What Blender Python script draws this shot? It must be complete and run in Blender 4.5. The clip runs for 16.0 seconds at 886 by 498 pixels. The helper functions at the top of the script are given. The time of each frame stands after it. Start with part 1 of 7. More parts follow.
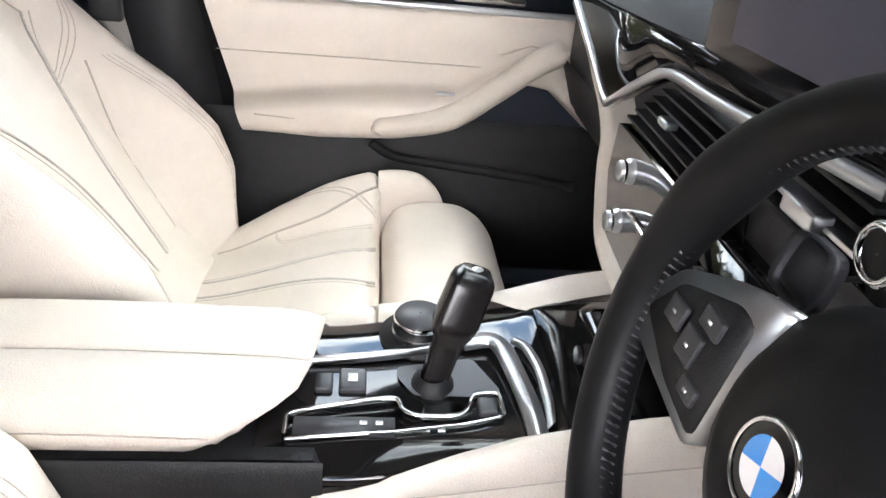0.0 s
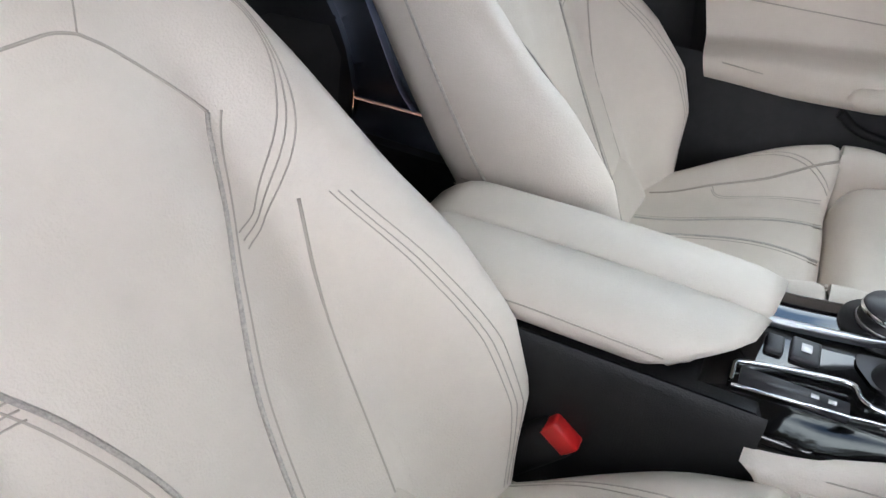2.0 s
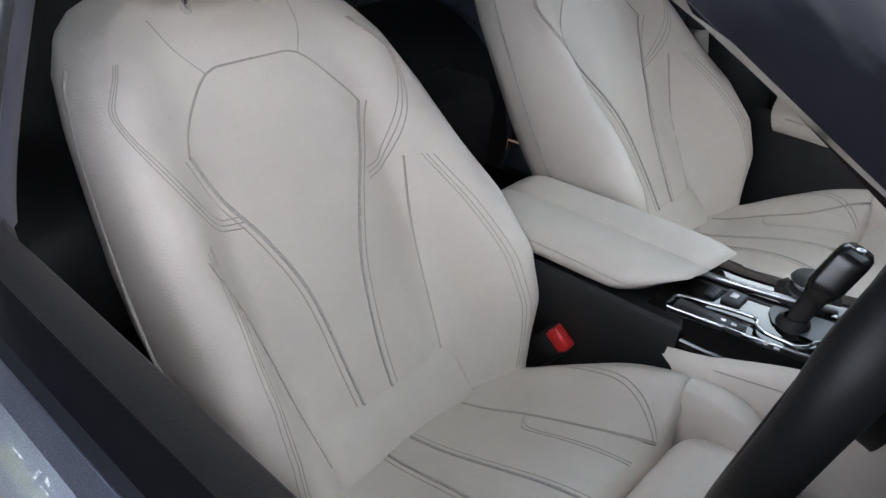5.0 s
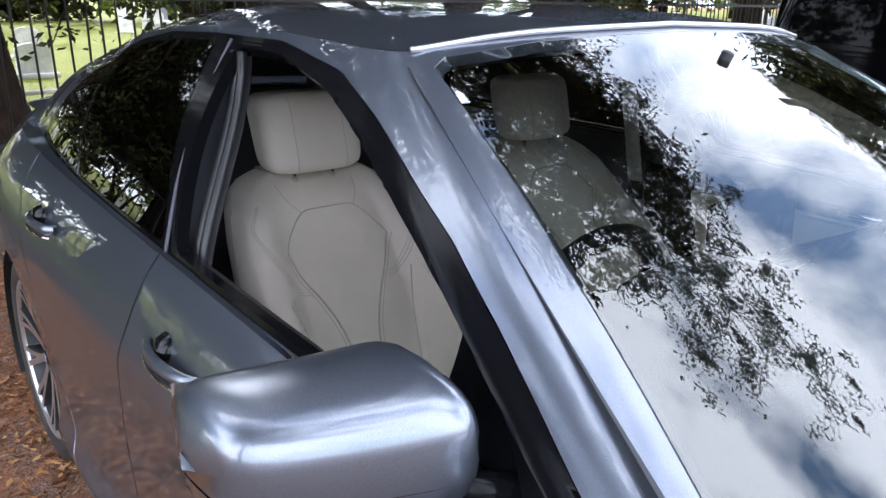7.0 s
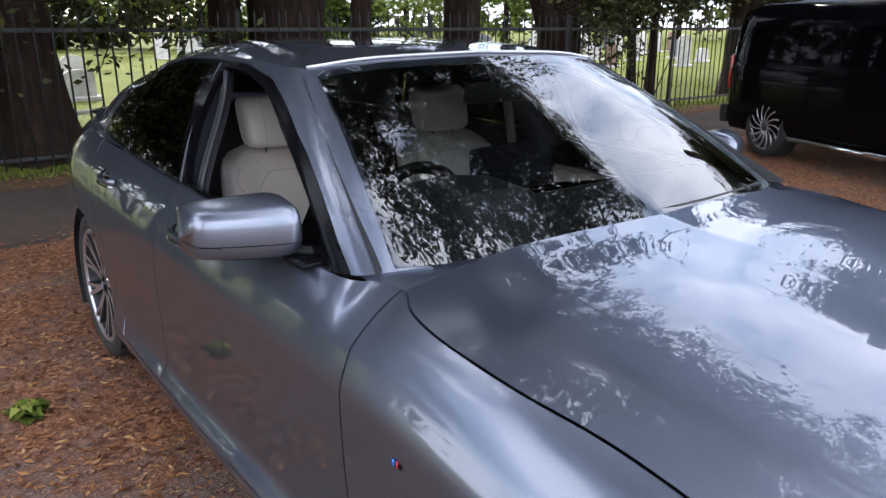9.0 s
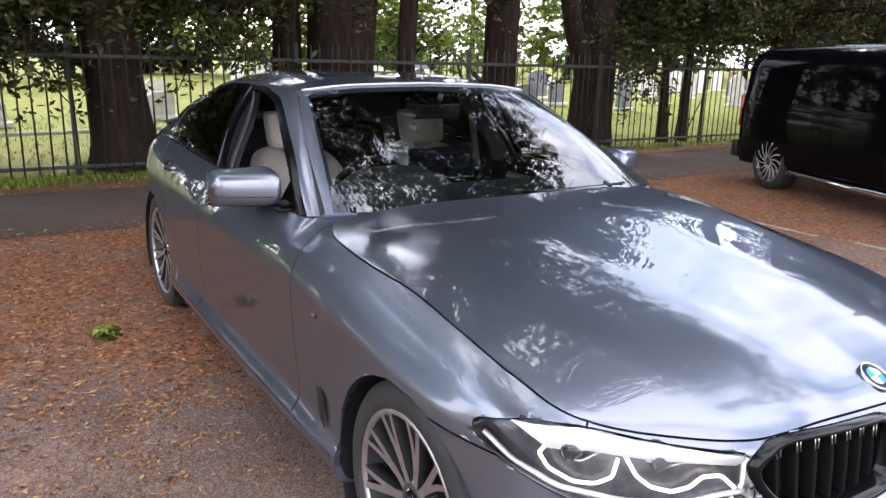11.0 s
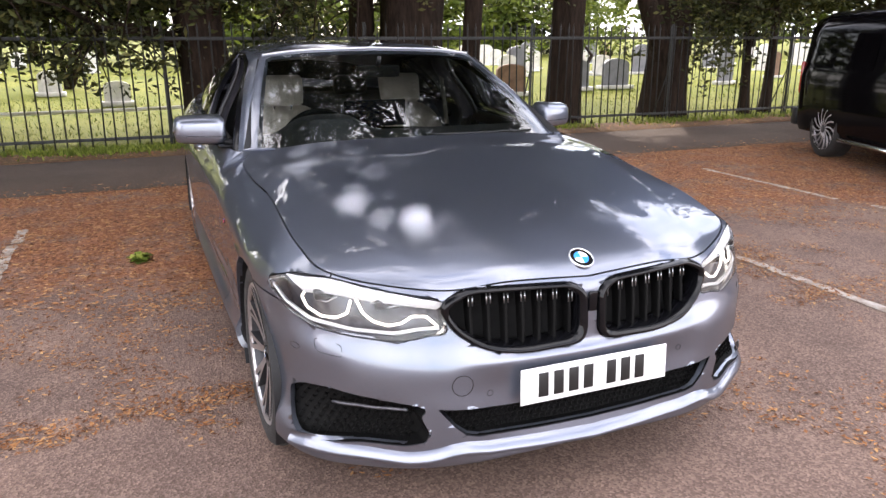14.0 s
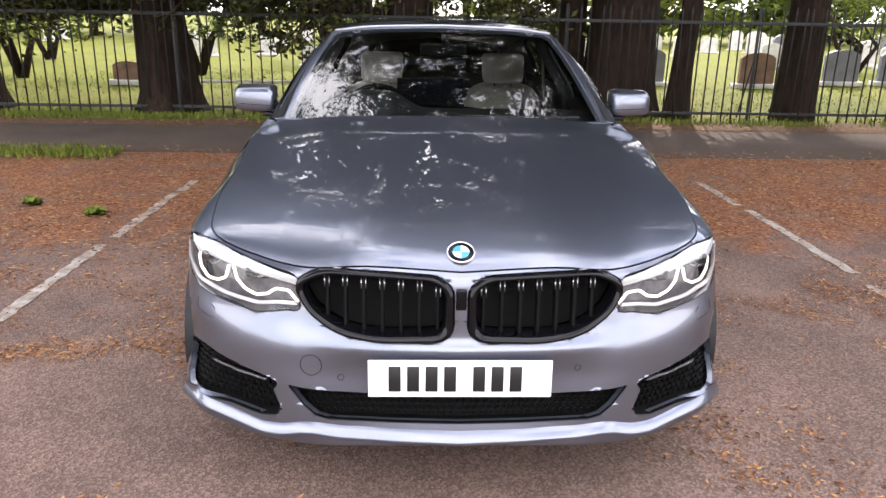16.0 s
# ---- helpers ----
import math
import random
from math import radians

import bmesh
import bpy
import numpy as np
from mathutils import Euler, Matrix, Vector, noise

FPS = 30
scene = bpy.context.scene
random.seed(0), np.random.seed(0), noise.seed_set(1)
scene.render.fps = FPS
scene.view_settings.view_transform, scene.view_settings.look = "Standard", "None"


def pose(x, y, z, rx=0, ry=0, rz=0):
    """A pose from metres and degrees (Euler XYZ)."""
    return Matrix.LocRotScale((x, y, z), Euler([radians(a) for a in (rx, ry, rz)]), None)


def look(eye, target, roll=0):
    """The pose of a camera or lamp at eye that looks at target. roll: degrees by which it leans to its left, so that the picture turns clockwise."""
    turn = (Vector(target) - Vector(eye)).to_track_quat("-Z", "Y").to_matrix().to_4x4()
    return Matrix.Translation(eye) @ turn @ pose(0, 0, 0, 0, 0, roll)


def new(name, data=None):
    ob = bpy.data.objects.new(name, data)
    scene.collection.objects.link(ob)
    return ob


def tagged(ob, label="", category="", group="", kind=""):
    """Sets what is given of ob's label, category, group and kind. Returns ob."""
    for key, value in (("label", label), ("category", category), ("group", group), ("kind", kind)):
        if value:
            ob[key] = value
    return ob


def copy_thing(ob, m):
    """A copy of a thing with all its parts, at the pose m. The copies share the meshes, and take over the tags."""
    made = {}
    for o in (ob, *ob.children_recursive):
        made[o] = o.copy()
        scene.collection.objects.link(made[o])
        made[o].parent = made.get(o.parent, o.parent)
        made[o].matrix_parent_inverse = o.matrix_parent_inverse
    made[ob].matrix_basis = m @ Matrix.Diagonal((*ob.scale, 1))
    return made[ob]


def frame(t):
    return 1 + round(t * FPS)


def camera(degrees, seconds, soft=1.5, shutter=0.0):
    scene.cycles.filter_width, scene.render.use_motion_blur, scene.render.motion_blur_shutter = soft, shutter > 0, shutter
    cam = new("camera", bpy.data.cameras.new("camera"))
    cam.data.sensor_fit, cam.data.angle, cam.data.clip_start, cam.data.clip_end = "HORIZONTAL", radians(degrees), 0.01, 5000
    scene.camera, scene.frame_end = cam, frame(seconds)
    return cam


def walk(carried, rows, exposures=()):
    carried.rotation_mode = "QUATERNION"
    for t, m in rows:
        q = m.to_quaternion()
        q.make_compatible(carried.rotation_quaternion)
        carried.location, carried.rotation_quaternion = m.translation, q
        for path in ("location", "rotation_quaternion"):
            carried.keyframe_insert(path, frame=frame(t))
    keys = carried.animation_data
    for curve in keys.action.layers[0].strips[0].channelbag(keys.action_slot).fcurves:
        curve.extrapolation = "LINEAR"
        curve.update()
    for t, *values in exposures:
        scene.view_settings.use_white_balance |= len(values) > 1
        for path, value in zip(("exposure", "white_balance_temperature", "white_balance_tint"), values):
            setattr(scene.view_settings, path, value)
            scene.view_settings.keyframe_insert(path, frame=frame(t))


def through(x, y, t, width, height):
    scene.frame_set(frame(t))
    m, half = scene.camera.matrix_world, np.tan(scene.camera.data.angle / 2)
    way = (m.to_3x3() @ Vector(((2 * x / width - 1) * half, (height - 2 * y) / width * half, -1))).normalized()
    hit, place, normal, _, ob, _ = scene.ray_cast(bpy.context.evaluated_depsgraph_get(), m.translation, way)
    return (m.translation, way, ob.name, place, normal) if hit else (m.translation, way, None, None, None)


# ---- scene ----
cam = camera(62.0, 16.0)
PATH = [
    (0, (-0.587, 1.509, 1.145), (1.139, 1.289, 0.159), 6.0),
    (0.5, (-0.58, 1.521, 1.141), (1.142, 1.499, 0.124), 5.8),
    (1, (-0.581, 1.552, 1.158), (1.109, 1.745, 0.107), 4.9),
    (1.5, (-0.6, 1.591, 1.134), (1.028, 2.035, 0.061), 4.0),
    (2, (-0.644, 1.627, 1.131), (0.844, 2.277, -0.037), 4.6),
    (2.5, (-0.69, 1.669, 1.125), (0.688, 2.268, -0.195), 8.5),
    (3, (-0.708, 1.64, 1.136), (0.514, 2.148, -0.364), 11.3),
    (3.2, (-0.749, 1.618, 1.11), (0.51, 2.109, -0.365), 13.4),
    (5.3, (-0.945, 1.195, 1.284), (0.317, 2.394, 0.299), 0.0),
    (5.5, (-0.98, 1.163, 1.314), (0.279, 2.378, 0.345), -0.9),
    (6, (-1.076, 1.012, 1.319), (0.239, 2.3, 0.538), -0.7),
    (6.5, (-1.15, 0.781, 1.365), (0.086, 2.185, 0.656), 1.2),
    (7, (-1.245, 0.583, 1.409), (-0.034, 2.041, 0.772), 0.8),
    (7.5, (-1.324, 0.369, 1.436), (-0.098, 1.842, 0.864), 0.6),
    (8, (-1.409, 0.062, 1.461), (-0.212, 1.545, 0.853), 1.0),
    (8.5, (-1.483, -0.182, 1.456), (-0.324, 1.353, 0.909), 0.5),
    (9, (-1.551, -0.439, 1.454), (-0.391, 1.083, 0.873), 0.1),
    (9.2, (-1.564, -0.544, 1.463), (-0.421, 0.998, 0.9), 0.2),
    (11.3, (-1.777, -1.639, 1.494), (-0.758, 0.006, 0.988), 1.0),
    (11.5, (-1.804, -1.726, 1.498), (-0.798, -0.074, 0.986), 0.3),
    (12, (-1.87, -1.928, 1.485), (-0.856, -0.294, 0.934), -0.3),
    (12.5, (-1.86, -2.136, 1.474), (-0.879, -0.479, 0.933), -0.2),
    (13, (-1.735, -2.351, 1.45), (-0.809, -0.663, 0.91), -0.1),
    (13.5, (-1.501, -2.425, 1.421), (-0.637, -0.707, 0.873), 0.3),
    (14, (-1.216, -2.517, 1.436), (-0.482, -0.741, 0.88), 0.0),
    (14.5, (-0.899, -2.614, 1.43), (-0.315, -0.786, 0.866), 1.0),
    (15, (-0.643, -2.613, 1.411), (-0.225, -0.736, 0.862), 3.1),
    (15.5, (-0.361, -2.66, 1.413), (-0.14, -0.752, 0.852), 2.5),
    (16, (-0.118, -2.668, 1.419), (-0.054, -0.762, 0.818), 1.0),
]
walk(cam, [(t, look(eye, target, roll)) for t, eye, target, roll in PATH],
     exposures=[(0, 4.25, 6950, 13), (1.0, 3.72, 6700, 12), (3.2, 2.90, 6350, 10), (5.3, 2.72, 6200, 11), (6.0, 2.62, 6150, 11), (7.0, 1.84, 6100, 10), (8.0, 1.4, 6100, 12), (9.2, 1.3, 6100, 13),
                (11.3, 1.75, 6600, 14), (14.0, 1.83, 6850, 16), (16.0, 1.74, 6850, 16)])

# ---- sky and sun ----
world = bpy.data.worlds.new("sky")
scene.world = world
world.use_nodes = True
wn = world.node_tree
sky = wn.nodes.new("ShaderNodeTexSky")
sky.sky_type = "NISHITA"
sky.sun_disc = False
sky.sun_elevation = radians(39)
sky.sun_rotation = radians(15)
sky.dust_density = 1.0
# broken white cloud over the blue
co = wn.nodes.new("ShaderNodeTexCoord")
cloud = wn.nodes.new("ShaderNodeTexNoise")
cloud.inputs["Scale"].default_value, cloud.inputs["Detail"].default_value, cloud.inputs["Roughness"].default_value = 2.6, 7.0, 0.58
wn.links.new(co.outputs["Generated"], cloud.inputs["Vector"])
veil = wn.nodes.new("ShaderNodeValToRGB")
veil.color_ramp.elements[0].position, veil.color_ramp.elements[1].position = 0.37, 0.54
wn.links.new(cloud.outputs["Fac"], veil.inputs[0])
blend = wn.nodes.new("ShaderNodeMix")
blend.data_type = "RGBA"
blend.inputs[7].default_value = (9.5, 9.8, 10.6, 1)
wn.links.new(veil.outputs[0], blend.inputs["Factor"])
wn.links.new(sky.outputs[0], blend.inputs[6])
wn.links.new(blend.outputs[2], wn.nodes["Background"].inputs[0])
wn.nodes["Background"].inputs[1].default_value = 0.14
sun_data = bpy.data.lights.new("sun", "SUN")
sun_data.energy = 2.0
sun_data.angle = radians(0.6)
sun_data.color = (1.0, 0.95, 0.87)
sun = new("sun", sun_data)
SUN_FROM = Vector((0.20, 0.75, 0.63))
sun.matrix_world = look(SUN_FROM * 60, (0, 0, 0))

# ---- materials ----
def mat(name, color, rough=0.5, metal=0.0, vary=0.0, vscale=8.0, bump=0.0, bscale=60.0, coat=0.0, spec=0.5, color2=None, detail=4.0, sheen=0.0, stretch=None):
    """A node material: base colour broken up at two scales, with a fine relief."""
    m = bpy.data.materials.new(name)
    m.use_nodes = True
    nt = m.node_tree
    p = nt.nodes["Principled BSDF"]
    p.inputs["Base Color"].default_value = (*color, 1)
    p.inputs["Roughness"].default_value = rough
    p.inputs["Metallic"].default_value = metal
    p.inputs["Coat Weight"].default_value = coat
    p.inputs["Coat Roughness"].default_value = 0.03
    p.inputs["Specular IOR Level"].default_value = spec
    p.inputs["Sheen Weight"].default_value = sheen
    co = nt.nodes.new("ShaderNodeTexCoord")
    src = co.outputs["Object"]
    if stretch:
        mp = nt.nodes.new("ShaderNodeMapping")
        mp.inputs["Scale"].default_value = stretch
        nt.links.new(src, mp.inputs[0])
        src = mp.outputs[0]
    if vary or color2:
        big = nt.nodes.new("ShaderNodeTexNoise")
        big.inputs["Scale"].default_value = vscale
        big.inputs["Detail"].default_value = detail
        big.inputs["Roughness"].default_value = 0.65
        nt.links.new(src, big.inputs["Vector"])
        ramp = nt.nodes.new("ShaderNodeValToRGB")
        ramp.color_ramp.elements[0].position, ramp.color_ramp.elements[1].position = 0.35, 0.68
        lo = color2 or tuple(c * (1 - vary) for c in color)
        hi = color if color2 else tuple(min(1, c * (1 + vary)) for c in color)
        ramp.color_ramp.elements[0].color, ramp.color_ramp.elements[1].color = (*lo, 1), (*hi, 1)
        nt.links.new(big.outputs["Fac"], ramp.inputs[0])
        nt.links.new(ramp.outputs[0], p.inputs["Base Color"])
    if bump:
        fine = nt.nodes.new("ShaderNodeTexNoise")
        fine.inputs["Scale"].default_value = bscale
        fine.inputs["Detail"].default_value = 5.0
        nt.links.new(src, fine.inputs["Vector"])
        b = nt.nodes.new("ShaderNodeBump")
        b.inputs["Strength"].default_value = bump
        b.inputs["Distance"].default_value = 0.01
        nt.links.new(fine.outputs["Fac"], b.inputs["Height"])
        nt.links.new(b.outputs[0], p.inputs["Normal"])
    return m


def glass_mat(name, tint, rough=0.0, ior=1.5):
    """A thin pane: clear, tinted, with a mirror gloss that grows at a glancing view."""
    m = bpy.data.materials.new(name)
    m.use_nodes = True
    nt = m.node_tree
    nt.nodes.remove(nt.nodes["Principled BSDF"])
    out = nt.nodes["Material Output"]
    clear = nt.nodes.new("ShaderNodeBsdfTransparent")
    clear.inputs[0].default_value = (*tint, 1)
    gloss = nt.nodes.new("ShaderNodeBsdfGlossy")
    gloss.inputs["Roughness"].default_value = rough
    gloss.inputs["Color"].default_value = (1, 1, 1, 1)
    fres = nt.nodes.new("ShaderNodeFresnel")
    fres.inputs[0].default_value = ior
    mix = nt.nodes.new("ShaderNodeMixShader")
    nt.links.new(fres.outputs[0], mix.inputs[0])
    nt.links.new(clear.outputs[0], mix.inputs[1])
    nt.links.new(gloss.outputs[0], mix.inputs[2])
    nt.links.new(mix.outputs[0], out.inputs[0])
    return m


def glow_mat(name, color, strength):
    m = bpy.data.materials.new(name)
    m.use_nodes = True
    p = m.node_tree.nodes["Principled BSDF"]
    p.inputs["Base Color"].default_value = (*color, 1)
    p.inputs["Emission Color"].default_value = (*color, 1)
    p.inputs["Emission Strength"].default_value = strength
    return m


def paint_mat(name, dark, light):
    """Metallic car paint: fine flakes under a clear coat, with a little dust."""
    m = mat(name, light, 0.34, 0.88, coat=1.0)
    nt = m.node_tree
    p = nt.nodes["Principled BSDF"]
    co = nt.nodes.new("ShaderNodeTexCoord")
    flake = nt.nodes.new("ShaderNodeTexVoronoi")
    flake.inputs["Scale"].default_value = 1400
    nt.links.new(co.outputs["Object"], flake.inputs["Vector"])
    dust = nt.nodes.new("ShaderNodeTexNoise")
    dust.inputs["Scale"].default_value = 3.0
    dust.inputs["Detail"].default_value = 8.0
    nt.links.new(co.outputs["Object"], dust.inputs["Vector"])
    ramp = nt.nodes.new("ShaderNodeValToRGB")
    ramp.color_ramp.elements[0].color, ramp.color_ramp.elements[1].color = (*dark, 1), (*light, 1)
    nt.links.new(flake.outputs["Distance"], ramp.inputs[0])
    nt.links.new(ramp.outputs[0], p.inputs["Base Color"])
    p.inputs["Specular Tint"].default_value = (0.30, 0.33, 0.40, 1)
    p.inputs["Coat IOR"].default_value = 1.68
    rr = nt.nodes.new("ShaderNodeMapRange")
    rr.inputs["To Min"].default_value, rr.inputs["To Max"].default_value = 0.0, 0.014
    nt.links.new(dust.outputs["Fac"], rr.inputs["Value"])
    nt.links.new(rr.outputs[0], p.inputs["Coat Roughness"])
    return m


PAINT = paint_mat("grey_blue_metallic_paint", (0.125, 0.138, 0.172), (0.235, 0.258, 0.32))
BLACK_GLOSS = mat("gloss_black", (0.004, 0.004, 0.005), 0.08, spec=0.28)
PIANO = mat("piano_black", (0.004, 0.0038, 0.004), 0.05, spec=0.4, coat=0.25)
FRAME_BLACK = mat("frame_black", (0.004, 0.004, 0.005), 0.10, spec=0.11)
BLACK_PLASTIC = mat("black_plastic", (0.010, 0.010, 0.011), 0.5, spec=0.35, vary=0.25, vscale=40, bump=0.12, bscale=500)
RUBBER = mat("rubber", (0.022, 0.021, 0.021), 0.7, vary=0.3, vscale=14, bump=0.15, bscale=300)
SEAL = mat("rubber_seal", (0.015, 0.015, 0.017), 0.38)
TRIM_GREY = mat("pillar_trim_grey", (0.075, 0.073, 0.092), 0.6, vary=0.1, bump=0.1, bscale=800)
CHROME = mat("chrome", (0.78, 0.79, 0.80), 0.1, 1.0)
SATIN = mat("satin_aluminium", (0.62, 0.63, 0.65), 0.3, 1.0, vary=0.05)
WHEEL_SILVER = mat("machined_wheel_silver", (0.50, 0.49, 0.50), 0.34, 0.9, vary=0.1, vscale=30)
WHEEL_DARK = mat("wheel_dark_grey", (0.07, 0.07, 0.075), 0.4, 0.5)
CARPET = mat("black_carpet", (0.013, 0.013, 0.014), 0.95, vary=0.4, vscale=60, bump=0.6, bscale=900)
LEATHER = mat("ivory_leather", (0.66, 0.585, 0.515), 0.42, vary=0.05, vscale=7, bump=0.16, bscale=420, detail=8)
LEATHER_SIDE = mat("ivory_leather_side", (0.62, 0.55, 0.48), 0.48, vary=0.05, vscale=6, bump=0.16, bscale=420, detail=8)
PIPING = mat("grey_piping", (0.50, 0.455, 0.41), 0.6, vary=0.18, vscale=320, bump=0.5, bscale=700)
STITCH = mat("stitching", (0.44, 0.385, 0.33), 0.7)
# Seat seams: the shade in their recess is put into this darker leather tone.
SEAM = mat("sunk_seam_shade", (0.43, 0.375, 0.32), 0.8)
BLACK_LEATHER = mat("black_leather", (0.007, 0.007, 0.0075), 0.45, spec=0.16, vary=0.2, vscale=30, bump=0.07, bscale=800)
HEADLINER = mat("grey_headliner", (0.34, 0.33, 0.32), 0.9, bump=0.3, bscale=700)
RED_PLASTIC = mat("red_plastic", (0.62, 0.02, 0.02), 0.35)
BLUE_PAINT = mat("blue_enamel", (0.03, 0.28, 0.75), 0.15, coat=1.0)
WHITE_PAINT = mat("white_enamel", (0.8, 0.8, 0.8), 0.15, coat=1.0)
PLATE_WHITE = mat("plate_white", (0.83, 0.83, 0.82), 0.25, vary=0.02)
PLATE_BLACK = mat("plate_black", (0.012, 0.012, 0.012), 0.4)
WINDSCREEN = glass_mat("windscreen_glass", (0.52, 0.58, 0.56), ior=2.1)
TINTED = glass_mat("privacy_glass", (0.035, 0.04, 0.04), ior=1.55)
SIDE_GLASS = glass_mat("side_glass", (0.72, 0.78, 0.75))
LAMP_GLASS = glass_mat("lamp_glass", (0.96, 0.97, 0.98), ior=1.45)
LED_WHITE = glow_mat("led_white", (1.0, 0.95, 0.86), 0.75)
SCREEN_GLASS = mat("screen_glass", (0.008, 0.008, 0.011), 0.12, spec=0.2)

# ---- mesh helpers ----
def smooth_curve(keys, rows, at):
    """Catmull-Rom through rows of numbers standing at the rising keys, read at the given places."""
    keys, rows, at = np.asarray(keys, float), np.asarray(rows, float), np.asarray(at, float)
    flat = rows.ndim == 1
    rows = rows[:, None] if flat else rows
    slope = np.gradient(rows, keys, axis=0)
    step = np.diff(rows, axis=0) / np.diff(keys)[:, None]
    for i in range(1, len(keys) - 1):
        turn = step[i - 1] * step[i] <= 0
        low = 2.5 * np.minimum(np.abs(step[i - 1]), np.abs(step[i]))
        slope[i] = np.where(turn, 0, np.clip(slope[i], -low, low))
    i = np.clip(np.searchsorted(keys, at, side="right") - 1, 0, len(keys) - 2)
    h = (keys[i + 1] - keys[i])[:, None]
    s = ((at - keys[i])[:, None]) / h
    out = (2 * s**3 - 3 * s**2 + 1) * rows[i] + (s**3 - 2 * s**2 + s) * h * slope[i]
    out += (3 * s**2 - 2 * s**3) * rows[i + 1] + (s**3 - s**2) * h * slope[i + 1]
    return out[:, 0] if flat else out


def grid_mesh(bm, rows, close=False):
    """Quads over a grid of points. Returns the faces."""
    verts = [[bm.verts.new(p) for p in row] for row in rows]
    faces = []
    for a, b in zip(verts, verts[1:]):
        n = len(a)
        for j in range(n if close else n - 1):
            k = (j + 1) % n
            faces.append(bm.faces.new((a[j], a[k], b[k], b[j])))
    return faces


def finish(name, bm, material, parent=None, label="", smooth=True, weld=0.0, angle=None, recalc=True):
    """Links a bmesh as one mesh object, under a thing or a part where one is given."""
    if weld:
        bmesh.ops.remove_doubles(bm, verts=bm.verts, dist=weld)
    if recalc:
        bmesh.ops.recalc_face_normals(bm, faces=bm.faces)
    if angle:
        for e in bm.edges:
            if len(e.link_faces) == 2 and e.calc_face_angle(0) > radians(angle):
                e.smooth = False
    me = bpy.data.meshes.new(name)
    bm.to_mesh(me)
    bm.free()
    for m in material if isinstance(material, (list, tuple)) else [material]:
        me.materials.append(m)
    if smooth:
        me.polygons.foreach_set("use_smooth", [True] * len(me.polygons))
    ob = new(name, me)
    ob.parent = parent
    if label:
        ob["label"] = label
    return ob


def part(name, bm, material, parent, label="", **kw):
    return finish(name, bm, material, parent, label, **kw)


def thing(name, label, category, at=(0, 0, 0), group="", kind=""):
    ob = new(name)
    ob.location = at
    return tagged(ob, label, category, group, kind)


def block(bm, size, at=(0, 0, 0), bevel=0.0, turn=None, seg=2):
    """A box with rounded edges."""
    made = bmesh.ops.create_cube(bm, size=1.0)
    vs = made["verts"]
    bmesh.ops.scale(bm, vec=size, verts=vs)
    if bevel:
        es = list({e for v in vs for e in v.link_edges})
        r = bmesh.ops.bevel(bm, geom=es, offset=bevel, segments=seg, profile=0.5, affect="EDGES")
        vs = list({v for f in r["faces"] for v in f.verts} | {v for v in vs if v.is_valid})
    m = Matrix.Translation(at) @ (turn or Matrix())
    bmesh.ops.transform(bm, matrix=m, verts=vs)
    return vs


def rod(bm, points, radius, sides=8, cap=True, ends=None):
    """A tube along points; radius may be a number or one for each point."""
    pts = [Vector(p) for p in points]
    rad = [float(r) for r in radius] if isinstance(radius, (list, tuple, np.ndarray)) else [float(radius)] * len(pts)
    ring, up = [], None
    for i, p in enumerate(pts):
        d = (pts[min(i + 1, len(pts) - 1)] - pts[max(i - 1, 0)]).normalized()
        if up is None:
            up = d.orthogonal().normalized()
        up = (up - d * up.dot(d))
        up = up.normalized() if up.length > 1e-6 else d.orthogonal().normalized()
        side = d.cross(up)
        ring.append([p + rad[i] * (math.cos(a) * up + math.sin(a) * side) for a in [2 * math.pi * k / sides for k in range(sides)]])
    vs = [[bm.verts.new(q) for q in r] for r in ring]
    for a, b in zip(vs, vs[1:]):
        for j in range(sides):
            k = (j + 1) % sides
            bm.faces.new((a[j], a[k], b[k], b[j]))
    if cap:
        bm.faces.new(vs[0][::-1])
        bm.faces.new(vs[-1])
    return [v for r in vs for v in r]


def lathe(bm, profile, axis="x", sides=48, at=(0, 0, 0)):
    """Turns (along, radius) pairs round an axis."""
    rows = []
    for a, r in profile:
        row = []
        for k in range(sides):
            c, s = math.cos(2 * math.pi * k / sides) * r, math.sin(2 * math.pi * k / sides) * r
            q = {"x": (a, c, s), "y": (c, a, s), "z": (c, s, a)}[axis]
            row.append(Vector(q) + Vector(at))
        rows.append(row)
    return grid_mesh(bm, rows, close=True)


def sweep_rect(bm, points, width, height, normal=(0, 0, 1)):
    """A flat strip with thickness along points."""
    pts = [Vector(p) for p in points]
    rows = []
    for i, p in enumerate(pts):
        d = (pts[min(i + 1, len(pts) - 1)] - pts[max(i - 1, 0)]).normalized()
        n = Vector(normal)
        s = d.cross(n).normalized() * width / 2
        u = s.cross(d).normalized() * height / 2
        rows.append([p - s - u, p + s - u, p + s + u, p - s + u])
    grid_mesh(bm, rows, close=True)
    return rows


def inside(poly, a, b):
    """Is the place (a, b) in the polygon?"""
    hit = False
    for (x0, y0), (x1, y1) in zip(poly, poly[1:] + poly[:1]):
        if (y0 > b) != (y1 > b) and a < x0 + (b - y0) * (x1 - x0) / (y1 - y0):
            hit = not hit
    return hit


